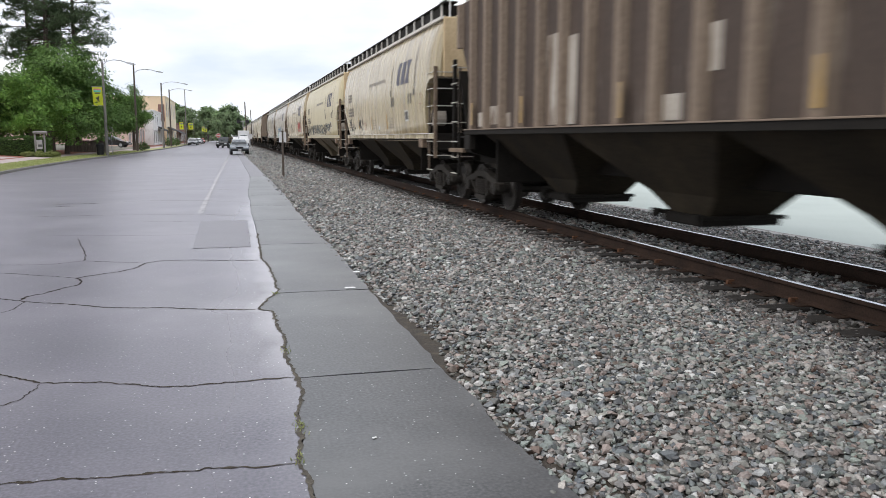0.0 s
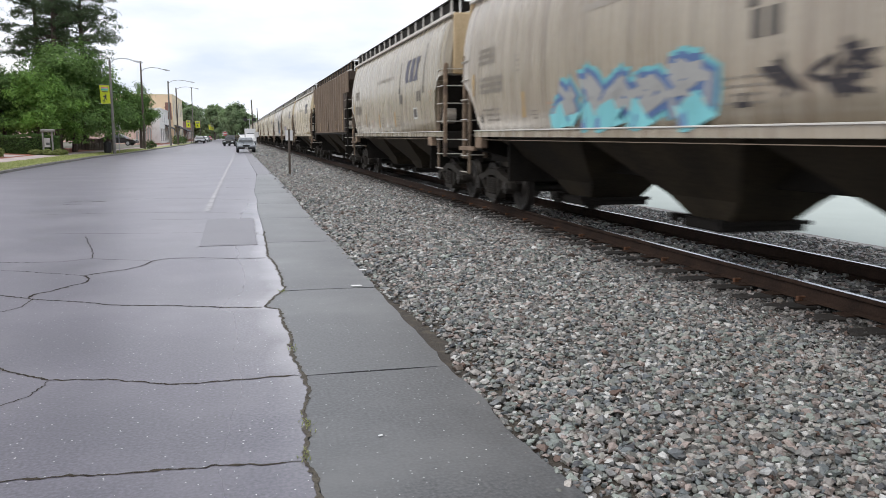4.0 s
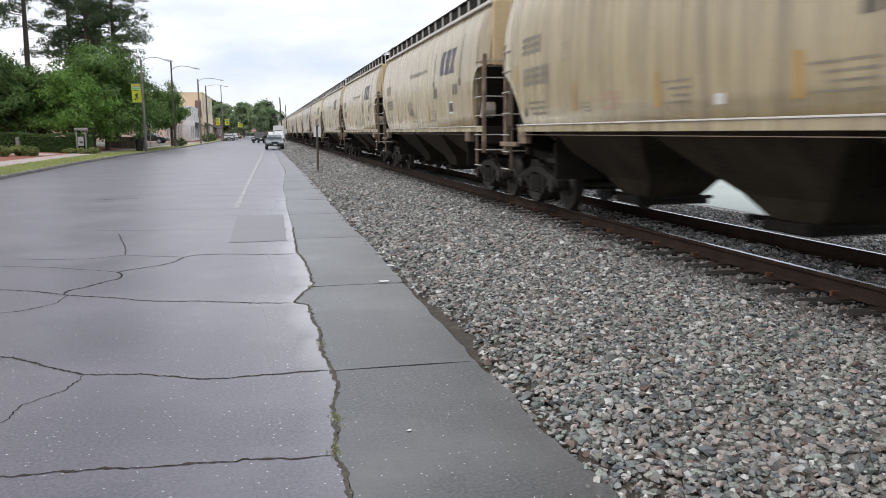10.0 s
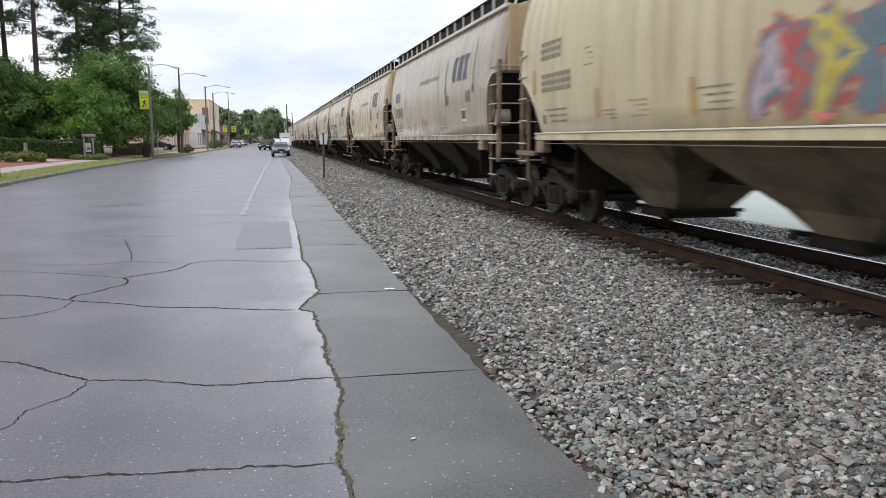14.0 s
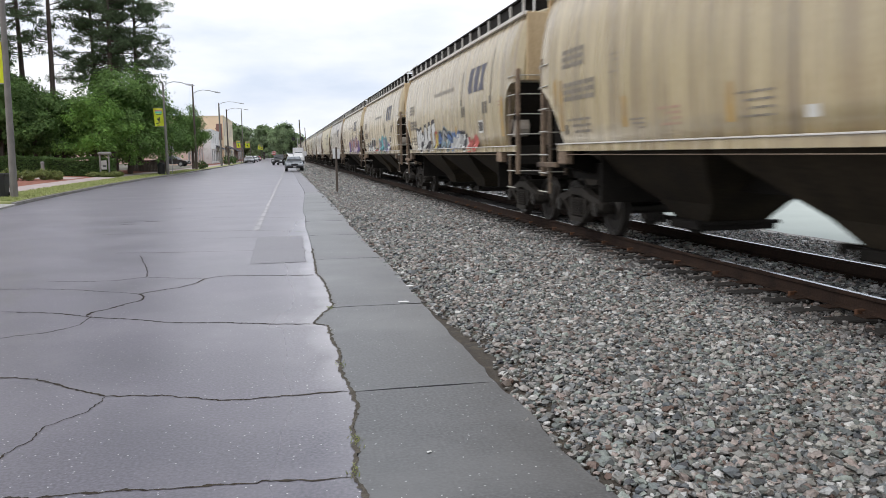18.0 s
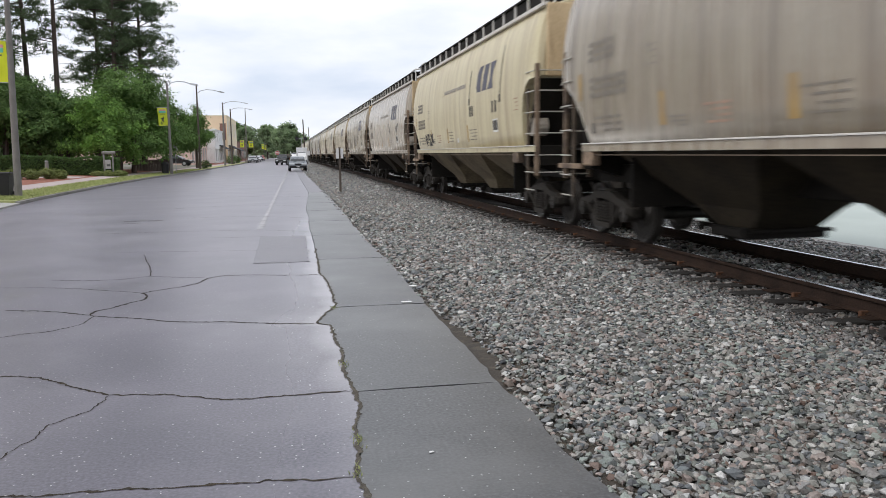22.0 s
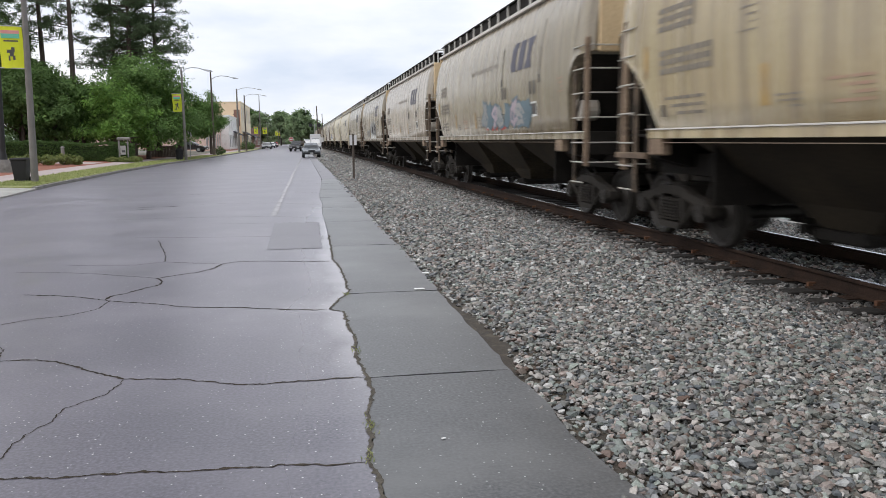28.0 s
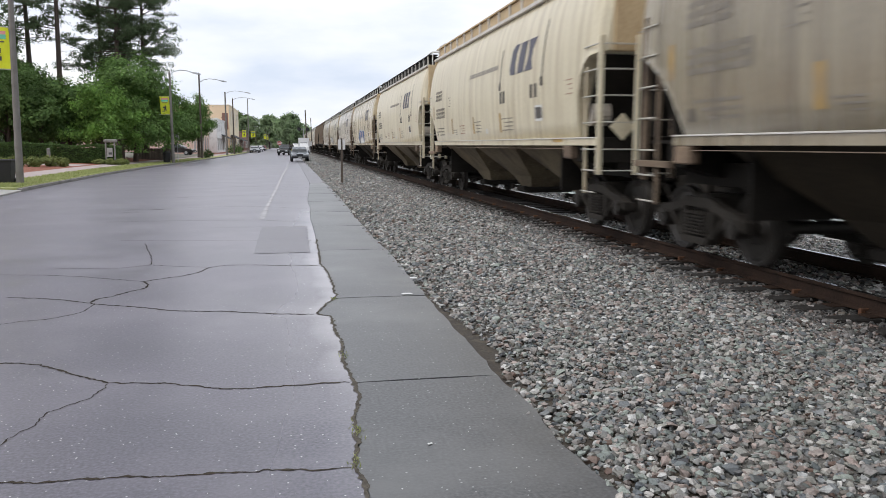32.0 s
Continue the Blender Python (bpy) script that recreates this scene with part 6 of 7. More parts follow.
def street_lamp(x, y, h, arm, r, banner, label, mat=POLE_GREY, arm_z=None, tilt=0.0):
    z0 = land_z(x) if x < -9 else 0.1
    ob = thing("street_lamp", label, "street lamp", pose(x, y, z0 - 0.05, 0, tilt), group="street lamps")
    part("pole", tube(bmesh.new(), (0, 0, 0), (0, 0, h), r, r * 0.6, sides=14), mat, ob)
    az = (arm_z or h) - 0.25
    if arm:
        bm = bmesh.new()
        pts = [(0.05, 0, az), (arm * 0.18, 0, az + 0.28), (arm * 0.45, 0, az + 0.42), (arm * 0.75, 0, az + 0.36), (arm, 0, az + 0.2)]
        for a, b in zip(pts, pts[1:]):
            tube(bm, a, b, 0.035, sides=8)
        part("arm", bm, GALV, ob)
        bm = bmesh.new()
        loft(bm, [[(arm - 0.1, -0.06, az + 0.17), (arm - 0.1, 0.06, az + 0.17), (arm - 0.1, 0.06, az + 0.26), (arm - 0.1, -0.06, az + 0.26)],
                  [(arm + 0.25, -0.13, az + 0.08), (arm + 0.25, 0.13, az + 0.08), (arm + 0.25, 0.1, az + 0.24), (arm + 0.25, -0.1, az + 0.24)],
                  [(arm + 0.6, -0.08, az + 0.07), (arm + 0.6, 0.08, az + 0.07), (arm + 0.6, 0.05, az + 0.14), (arm + 0.6, -0.05, az + 0.14)]])
        part("lamp_head", bm, GALV, ob)
    if banner:
        zb, zt, w, lean = banner
        for z in (zb, zt):
            part("banner_arm", tube(bmesh.new(), (0, 0, z), (-w - 0.2, 0, z + 0.02), 0.018, sides=6), GALV, ob)
        bm = bmesh.new()
        rows = []
        for i in range(9):
            u = i / 8
            rows.append([bm.verts.new((-0.14 - w * k / 6 + lean * (1 - u) * 0.5, 0.03 * math.sin(k * 1.1 + u * 3) + 0.02 * math.sin(u * 7), zb + (zt - zb) * u)) for k in range(7)])
        for p, q in zip(rows, rows[1:]):
            for k in range(6):
                bm.faces.new((p[k], p[k + 1], q[k + 1], q[k]))
        bmesh.ops.solidify(bm, geom=bm.faces[:], thickness=0.006)
        cloth = part("banner", bm, BANNER_YELLOW, ob, "bright yellow printed cloth banner")
        h2 = zt - zb
        part("print_stripe", boxed(-0.22 + lean * 0.06, -0.06 - w * 0.95 + lean * 0.06, -0.075, -0.07, zb + h2 * 0.82, zb + h2 * 0.90), BANNER_PINK, cloth)
        part("print_stripe", boxed(-0.22 + lean * 0.08, -0.06 - w * 0.95 + lean * 0.08, -0.075, -0.07, zb + h2 * 0.71, zb + h2 * 0.82), BANNER_GREEN, cloth)
        part("print_lettering", boxed(-0.28 + lean * 0.1, -0.06 - w * 0.85 + lean * 0.1, -0.08, -0.075, zb + h2 * 0.63, zb + h2 * 0.665), SIGN_DARK, cloth)
        bm = bmesh.new()
        for x0, x1, z0_, z1_ in ((0.36, 0.5, 0.38, 0.5), (0.4, 0.56, 0.28, 0.4), (0.5, 0.68, 0.36, 0.44), (0.34, 0.44, 0.2, 0.3), (0.55, 0.62, 0.18, 0.3)):
            box(bm, -0.14 - w * x0 + lean * 0.3, -0.14 - w * x1 + lean * 0.3, -0.08, -0.075, zb + h2 * z0_, zb + h2 * z1_)
        part("print_figure", bm, SIGN_DARK, cloth)
    return ob


street_lamp(-10.12, 32.55, 9.0, 2.4, 0.14, (4.35, 5.9, 0.85, 0.15), "grey concrete street lamp pole with a yellow banner", tilt=1.0)
street_lamp(-9.46, 69.0, 7.55, 1.9, 0.13, (4.05, 5.55, 0.74, 0.12), "grey street lamp pole with arched arm and yellow banner")
street_lamp(-9.5, 92, 9.5, 2.4, 0.13, None, "slim dark street lamp pole with arched arm", POLE_WOOD, 8.7)
street_lamp(-8.75, 119, 9.2, 3.0, 0.16, None, "tall grey street lamp pole with long arm")
street_lamp(-8.75, 135, 9.2, 3.0, 0.15, None, "brown street lamp pole with long arm", POLE_WOOD)
street_lamp(-8.1, 172, 11.3, 0, 0.13, None, "bare grey pole beside the far street")
street_lamp(-8.0, 162, 5.2, 0, 0.08, (3.1, 4.5, 0.75, 0.1), "slim pole with a small yellow banner")
street_lamp(-7.1, 185, 5.4, 0, 0.08, (3.3, 4.7, 1.0, 0.1), "slim pole with a small yellow banner")
for k, y in enumerate((272, 300, 325, 350, 385)):
    street_lamp(-6.9, y, 6.0, 0, 0.1, (3.5, 5.1, 0.85, 0.1), "distant pole with a yellow banner")
# dark ornamental post behind the bin
ob = thing("ornamental_lamp_post", "dark ornamental post on a flared base in the mulch", "lamp post", pose(-14.1, 41, 0.25, 0, 1.5))
bm = bmesh.new()
for a, b, r0, r1 in ((-0.05, 0.25, 0.36, 0.34), (0.25, 0.7, 0.28, 0.18), (0.7, 1.0, 0.18, 0.13), (1.0, 7.2, 0.13, 0.10)):
    tube(bm, (0, 0, a), (0, 0, b), r0, r1, sides=14)
part("post", bm, BLACK_PLASTIC, ob)
part("footing", tube(bmesh.new(), (0, 0, -0.1), (0, 0, 0.62), 0.52, 0.34, sides=12), KERB_STONE, ob, "grey flared concrete footing")
bm = tube(bmesh.new(), (0, 0, 7.1), (-0.4, 0, 7.45), 0.04, sides=8)
tube(bm, (-0.4, 0, 7.45), (-0.8, 0, 7.4), 0.04, sides=8)
part("arm", bm, BLACK_PLASTIC, ob)
bm = bmesh.new()
bmesh.ops.create_icosphere(bm, subdivisions=2, radius=0.2, matrix=Matrix.Translation((-0.8, 0, 7.2)))
part("globe", bm, SIGN_WHITE, ob, "white globe shade")

# dark bin and a small white sign by the second lamp pole
ob = thing("litter_bin", "dark round litter bin at the foot of a lamp pole", "bin", pose(-10.0, 69.2, 0.13))
part("tub", tube(bmesh.new(), (0, 0, -0.03), (0, 0, 0.85), 0.27, 0.31, sides=14), BLACK_PLASTIC, ob)
part("lid", tube(bmesh.new(), (0, 0, 0.85), (0, 0, 1.0), 0.33, 0.16, sides=14), BLACK_PLASTIC, ob)
ob = thing("street_sign", "small white street sign with dark bars on a post", "sign", pose(-9.6, 73, 0.12))
part("post", tube(bmesh.new(), (0, 0, -0.05), (0, 0, 2.7), 0.03, sides=8), GALV, ob)
part("plate", boxed(-0.2, 0.2, -0.045, -0.032, 1.95, 2.65), SIGN_WHITE, ob)
part("print_bar", boxed(-0.05, 0.05, -0.052, -0.046, 2.05, 2.55), SIGN_DARK, ob)
# litter bin
ob = thing("litter_bin", "black plastic wheeled litter bin standing on the verge", "bin", pose(-10.62, 32.7, 0.16))
bm = bmesh.new()
loft(bm, [[(-0.20, -0.22, 0.0), (0.20, -0.22, 0.0), (0.20, 0.22, 0.0), (-0.20, 0.22, 0.0)], [(-0.27, -0.3, 0.82), (0.27, -0.3, 0.82), (0.27, 0.3, 0.82), (-0.27, 0.3, 0.82)]])
part("tub", bm, BLACK_PLASTIC, ob)
part("lid", boxed(-0.3, 0.3, -0.33, 0.33, 0.82, 0.92, bevel=0.02), BLACK_PLASTIC, ob)
part("handle", tube(bmesh.new(), (-0.25, 0.4, 0.86), (0.25, 0.4, 0.86), 0.02, sides=6), BLACK_PLASTIC, ob)
for s in (-0.22, 0.22):
    part("wheel", tube(bmesh.new(), (s - 0.03, 0.25, 0.1), (s + 0.03, 0.25, 0.1), 0.1, sides=12), RUBBER, ob)

# sign on a post between road and track, seen from its back
ob = thing("post_sign", "white-faced square sign on a dark timber post in the ballast", "sign", pose(2.23, 33.3, -0.05))
part("post", boxed(-0.045, 0.045, -0.045, 0.045, -0.2, 1.95, bevel=0.008), POLE_WOOD, ob)
part("plate", boxed(-0.15, 0.15, -0.052, -0.046, 1.48, 1.9), SIGN_WHITE, ob)
part("plate_strip", boxed(-0.035, 0.035, -0.058, -0.052, 1.44, 1.94), POLE_WOOD, ob)

# park sign, bollards and boards
ob = thing("park_sign", "small white notice board under a grey cap by the hedge", "sign", pose(-12.65, 60.6, land_z(-12.65)))
for x in (-0.3, 0.3):
    part("post", boxed(x - 0.05, x + 0.05, -0.05, 0.05, -0.1, 1.6), KERB_STONE, ob)
part("cap", boxed(-0.42, 0.5, -0.16, 0.16, 1.6, 1.82, bevel=0.06), KERB_STONE, ob)
part("board", boxed(-0.22, 0.16, -0.06, -0.02, 0.55, 1.2, bevel=0.01), CONCRETE, ob)
part("lettering", boxed(-0.12, 0.12, -0.066, -0.061, 0.72, 0.88), SIGN_DARK, ob)
for x, y in ((-16.6, 59.8), (-21.5, 60.2)):
    ob = thing("bollard", "short grey stone bollard beside the path", "bollard", pose(x, y, land_z(x)), group="bollards")
    part("shaft", tube(bmesh.new(), (0, 0, -0.05), (0, 0, 0.95), 0.13, 0.12, sides=12), KERB_STONE, ob)
    part("cap", tube(bmesh.new(), (0, 0, 0.95), (0, 0, 1.05), 0.15, 0.08, sides=12), KERB_STONE, ob)
ob = thing("board_fence", "low grey-brown board fence under the trees", "fence", pose(-12.6, 79.6, 0.2))
board_me = mesh_of("board", boxed(-0.065, 0.065, -0.012, 0.012, -0.05, 1.1), WOOD_FENCE)
for k in range(24):
    b = new("board", board_me)
    b.parent, b.matrix_basis = ob, pose(-1.7 + 0.14 * k, 0, 0.01 * math.sin(k * 2.1))
for z in (0.25, 0.85):
    part("fence_rail", boxed(-1.75, 1.6, 0.014, 0.05, z, z + 0.08), WOOD_FENCE, ob)

# ---- buildings along the street ----


def building(x0, x1, y0, y1, h, mats, label, bays, storeys, door_bay=0, awning=None, parapet=0.5):
    """A flat-roofed block whose street side faces +x; mats: street wall, end wall."""
    ob = thing("shop_building", label, "building", pose(x0, y0, 0.1))
    w, d = x0 - x1, y1 - y0
    street, end = mats
    part("end_wall", boxed(-w, 0, -0.25, 0, -0.15, h), end, ob)
    part("rear_wall", boxed(-w - 0.25, -w, -0.25, d, -0.15, h), end, ob)
    part("far_wall", boxed(-w, 0, d, d + 0.25, -0.15, h), end, ob)
    # street wall with real openings: piers, sills and heads round each opening
    wall = bmesh.new()
    pitch = d / bays
    sh = h / storeys
    glass = []
    for s in range(storeys):
        lo, hi = (0.5, 2.9) if s == 0 else (s * sh + 0.8, s * sh + sh - 0.8)
        hi = min(hi, (s + 1) * sh - 0.3)
        box(wall, 0, -0.25, 0, d, s * sh - (0.15 if s == 0 else 0), lo)
        box(wall, 0, -0.25, 0, d, hi, (s + 1) * sh)
        for b in range(bays):
            m0, m1 = (0.12, 0.88) if s == 0 else (0.3, 0.7)
            box(wall, 0, -0.25, b * pitch, (b + m0) * pitch, lo, hi)
            box(wall, 0, -0.25, (b + m1) * pitch, (b + 1) * pitch, lo, hi)
            glass.append(((b + m0) * pitch, (b + m1) * pitch, lo, hi))
    part("street_wall", wall, street, ob)
    for a, b, lo, hi in glass:
        win = part("window", boxed(-0.12, -0.14, a, b, lo, hi), WINDOW_GLASS, ob)
        bm = bmesh.new()
        for yy in (a, (a + b) / 2, b):
            box(bm, -0.06, -0.12, yy - 0.04, yy + 0.04, lo, hi)
        box(bm, -0.06, -0.12, a, b, hi - 0.08, hi)
        part("window_frame", bm, WALL_WHITE, win)
    part("roof", boxed(-w, -0.25, 0, d, h - 0.5, h - 0.3), ROOF_GREY, ob)
    part("cornice", boxed(0.12, -0.3, -0.3, d + 0.3, h, h + 0.22, bevel=0.03), street, ob)
    part("parapet_cap", boxed(0.05 - w, -0.3, -0.32, -0.05, h, h + 0.15), street, ob)
    if awning:
        a, b, z = awning
        bm = bmesh.new()
        prism(bm, [(0.0, z), (1.3, z - 0.7), (1.3, z - 0.85), (0.0, z - 0.15)], "y", a, b)
        part("awning", bm, AWNING, ob)
    return ob


building(-14.0, -32, 124, 148, 4.6, (WALL_BRICK, WALL_BRICK), "low pale pink brick shop building", 6, 1)
building(-12.7, -28, 150, 170, 6.2, (WALL_WHITE, WALL_WHITE), "white painted two-storey shop building", 5, 2, awning=(10, 19, 3.6))
building(-11.9, -30, 171, 203, 9.7, (WALL_CREAM, WALL_ORANGE), "tall peach and cream stucco shop building", 6, 2, awning=(3, 20, 3.7))
building(-12.6, -28, 206, 262, 5.0, (WALL_RED, WALL_RED), "low red brick shop building", 8, 1, awning=(4, 30, 3.4))
# projecting dark sign box on the white building
ob = thing("projecting_sign", "dull red projecting shop sign box", "sign", pose(-12.6, 169.0, 4.8))
part("box", boxed(-0.6, 0.6, -0.12, 0.12, 0, 3.4, bevel=0.03), WALL_RED, ob)
part("bracket", boxed(-0.75, -0.55, -0.04, 0.04, 1.0, 1.1), BLACK_STEEL, ob)
part("bracket", boxed(-0.75, -0.55, -0.04, 0.04, 2.4, 2.5), BLACK_STEEL, ob)

# poles and signs towards the crossing
for x, y, h, r in ((3.65, 152, 8.3, 0.15), (4.6, 152, 6.8, 0.1)):
    ob = thing("utility_pole", "dark timber utility pole beside the track", "utility pole", pose(x, y, -0.1, 0, -1.6), group="utility poles")
    part("shaft", tube(bmesh.new(), (0, 0, -0.2), (0, 0, h), r, r * 0.7, sides=10), POLE_WOOD, ob)
ob = thing("crossing_sign", "small white square sign on a post near the crossing", "sign", pose(3.25, 118, -0.05))
part("post", tube(bmesh.new(), (0, 0, -0.1), (0, 0, 2.2), 0.04, sides=8), GALV, ob)
part("plate", boxed(-0.3, 0.3, -0.06, -0.045, 1.5, 2.2), SIGN_WHITE, ob)
ob = thing("no_entry_sign", "round red no-entry sign with a white bar on a post", "sign", pose(-1.45, 145, 0.0))
part("post", tube(bmesh.new(), (0, 0, -0.05), (0, 0, 2.2), 0.035, sides=8), GALV, ob)
part("disc", tube(bmesh.new(), (0, -0.06, 1.95), (0, -0.04, 1.95), 0.36, sides=20), SIGN_RED, ob)
part("rim", tube(bmesh.new(), (0, -0.039, 1.95), (0, -0.03, 1.95), 0.42, sides=20), SIGN_WHITE, ob)
part("bar", boxed(-0.27, 0.27, -0.068, -0.061, 1.87, 2.03), SIGN_WHITE, ob)
ob = thing("crossing_signal", "railway crossing signal with two dark round lamps", "signal", pose(2.8, 142, 0.0))
part("mast", tube(bmesh.new(), (0, 0, -0.1), (0, 0, 4.6), 0.07, sides=10), GALV, ob)
for x in (-0.75, 0.75):
    part("lamp_disc", tube(bmesh.new(), (x, -0.1, 4.4), (x, -0.06, 4.4), 0.34, sides=18), BLACK_PLASTIC, ob)
part("lamp_arm", boxed(-0.75, 0.75, -0.05, 0.0, 4.36, 4.44), GALV, ob)

# scraps on the apron
for x, y, rot, s in ((1.24, 8.3, 20, 0.65), (1.47, 9.3, -10, 0.5), (0.72, 4.0, 30, 0.16)):
    ob = solid("paper_scrap", boxed(-0.09 * s, 0.09 * s, -0.045 * s, 0.045 * s, 0.0, 0.006, bevel=0.002), PAPER, "small scrap of white paper on the apron", "litter", group="litter scraps", m=pose(x, y, 0.004, 3, 4, rot))

# ---- vehicles ----


def wheel_on(parent, x, y, r, side):
    tyre = part("tyre", tube(bmesh.new(), (x, y, r), (x - side * 0.22, y, r), r, sides=20), RUBBER, parent)
    part("rim", tube(bmesh.new(), (x + side * 0.012, y, r), (x - side * 0.02, y, r), r * 0.62, sides=14), RIM, tyre)


def vehicle(name, label, paint, m, length=4.6, width=1.82, height=1.46, bonnet=0.92, van=False, boxy=False):
    """A road vehicle whose front faces -y."""
    ob = thing(name, label, "truck" if van else "car", m, group="" if van else "cars on the street")
    l, w = length / 2, width / 2
    belt = bonnet + 0.03
    if boxy:
        prof = [(-l, 0.35), (-l + 0.05, 0.8), (-l + 0.15, bonnet), (-l + 1.0, bonnet + 0.08), (l - 0.05, belt + 0.02), (l, 0.8), (l, 0.35)]
        roof = [(-l + 0.95, belt), (-l + 1.7, height), (l - 0.35, height), (l - 0.08, belt)]
    else:
        prof = [(-l, 0.33), (-l + 0.04, 0.62), (-l + 0.2, 0.74), (-l + 1.15, bonnet), (l - 0.7, belt + 0.02), (l - 0.06, bonnet - 0.06), (l, 0.6), (l, 0.33)]
        roof = [(-l + 1.1, belt - 0.03), (-l + 1.85, height - 0.04), (-l + 2.4, height), (l - 1.3, height - 0.03), (l - 0.6, belt)]
    rings = [[(s * (w - inset), y, z) for y, z in prof] for s, inset in ((-1, 0.07), (-1, 0.0), (1, 0.0), (1, 0.07))]
    for ring, inset in zip(rings, (1, 0, 0, 1)):
        if inset:
            ring[:] = [(x, y * 0.985, 0.02 + z * 0.97) for x, y, z in ring]
    part("body", loft(bmesh.new(), rings), paint, ob)
    if van:
        part("cargo_box", boxed(-w - 0.02, w + 0.02, -l + 1.9, l + 1.2, 0.75, 2.8, bevel=0.04), paint, ob)
    bm = bmesh.new()
    loft(bm, [[(-(w - 0.08), y, z) if z < height - 0.1 else (-(w - 0.25), y, z) for y, z in roof], [((w - 0.08), y, z) if z < height - 0.1 else ((w - 0.25), y, z) for y, z in roof]])
    cabin = part("cabin", bm, paint, ob)
    # glass, slightly proud of the cabin
    (ya, za), (yb, zb) = roof[0], roof[1]
    d = Vector((0, -(zb - za), yb - ya)).normalized() * 0.012
    bm = bmesh.new()
    wa, wb = w - 0.16, w - 0.3
    vs = [bm.verts.new(Vector(p) + Vector((0, d.y, d.z))) for p in ((-wa, ya + 0.08, za + 0.06), (wa, ya + 0.08, za + 0.06), (wb, yb - 0.03, zb - 0.05), (-wb, yb - 0.03, zb - 0.05))]
    bm.faces.new(vs)
    bmesh.ops.solidify(bm, geom=bm.faces[:], thickness=0.004)
    part("windscreen", bm, CAR_GLASS, cabin)
    for s in (-1, 1):
        for a, b in ((0.08, 0.48), (0.52, 0.92)):
            y0, y1 = roof[0][0] + (roof[-1][0] - roof[0][0]) * a, roof[0][0] + (roof[-1][0] - roof[0][0]) * b
            bm = bmesh.new()
            t0 = max(y0, roof[1][0] - 0.1) if a < 0.3 else y0
            t1 = min(y1, roof[-2][0] + 0.1) if b > 0.6 else y1
            vs = [bm.verts.new(p) for p in ((s * (w - 0.068), y0, belt + 0.05), (s * (w - 0.068), y1, belt + 0.05), (s * (w - 0.225), t1, height - 0.1), (s * (w - 0.225), t0, height - 0.1))]
            bm.faces.new(vs)
            bmesh.ops.solidify(bm, geom=bm.faces[:], thickness=0.006)
            part("side_window", bm, CAR_GLASS, cabin)
        part("headlight", boxed(s * (w - 0.12), s * (w - 0.52), -l - 0.005, -l + 0.2, 0.62, 0.76, bevel=0.02), LAMP_CLEAR, ob)
        part("tail_light", boxed(s * (w - 0.08), s * (w - 0.3), l - 0.1, l + 0.01, 0.68, 0.85, bevel=0.02), SIGN_RED, ob)
        part("mirror", boxed(s * (w - 0.02), s * (w + 0.1), -l + 1.45, -l + 1.6, belt, belt + 0.15, bevel=0.03), paint, ob)
        for y in (-l + 0.85, l - 0.9):
            wheel_on(ob, s * (w + 0.005), y, 0.33, s)
    part("grille", boxed(-w + 0.55, w - 0.55, -l - 0.012, -l + 0.03, 0.58, 0.74, bevel=0.01), BLACK_PLASTIC, ob)
    part("bumper", boxed(-w + 0.03, w - 0.03, -l - 0.06, -l + 0.2, 0.34, 0.54, bevel=0.05), BLACK_PLASTIC, ob)
    part("number_plate", boxed(-0.15, 0.15, -l - 0.07, -l - 0.061, 0.41, 0.50), SIGN_WHITE, ob)
    return ob


vehicle("car", "silver-grey sedan parked facing along the street", PAINT_SEDAN, pose(1.1, 79.5, 0.0, 0, 0, 1), width=1.72, height=1.45)
vehicle("delivery_truck", "white delivery truck with a box body parked by the track", PAINT_WHITE, pose(2.75, 138, 0.0, 0, 0, 0), width=1.76, height=2.1, bonnet=1.2, van=True, boxy=True)
vehicle("car", "white van parked behind the sedan", PAINT_WHITE, pose(1.75, 160, 0.0, 0, 0, 0), width=1.9, height=1.95, bonnet=1.05, boxy=True)
vehicle("car", "black sport utility car crossing the street", PAINT_BLACK, pose(-0.25, 128, 0.0, 0, 0, -14), length=4.7, height=1.7, bonnet=1.0, boxy=True)
vehicle("car", "dark sedan parked in the side lot", PAINT_BLACK, pose(-14.3, 108, 0.3, 0, 0, 80))
for x, y, paint, words in ((-6.8, 168, PAINT_SILVER, "silver"), (-6.8, 196, PAINT_WHITE, "white"), (-6.8, 176, PAINT_DARK, "dark grey"), (-6.8, 225, PAINT_RED, "red"), (-6.8, 212, PAINT_BLACK, "black")):
    vehicle("car", words + " car parked along the far kerb", paint, pose(x, y, 0.0, 0, 0, 2))

# ---- spray-paint on single cars: abstract strokes bent to the body ----


def spray(name, base, rough=0.6):
    return material(name, tuple(0.8 * c for c in base), base, rough=rough, scale=2.5, fine=25, bump=0.03)


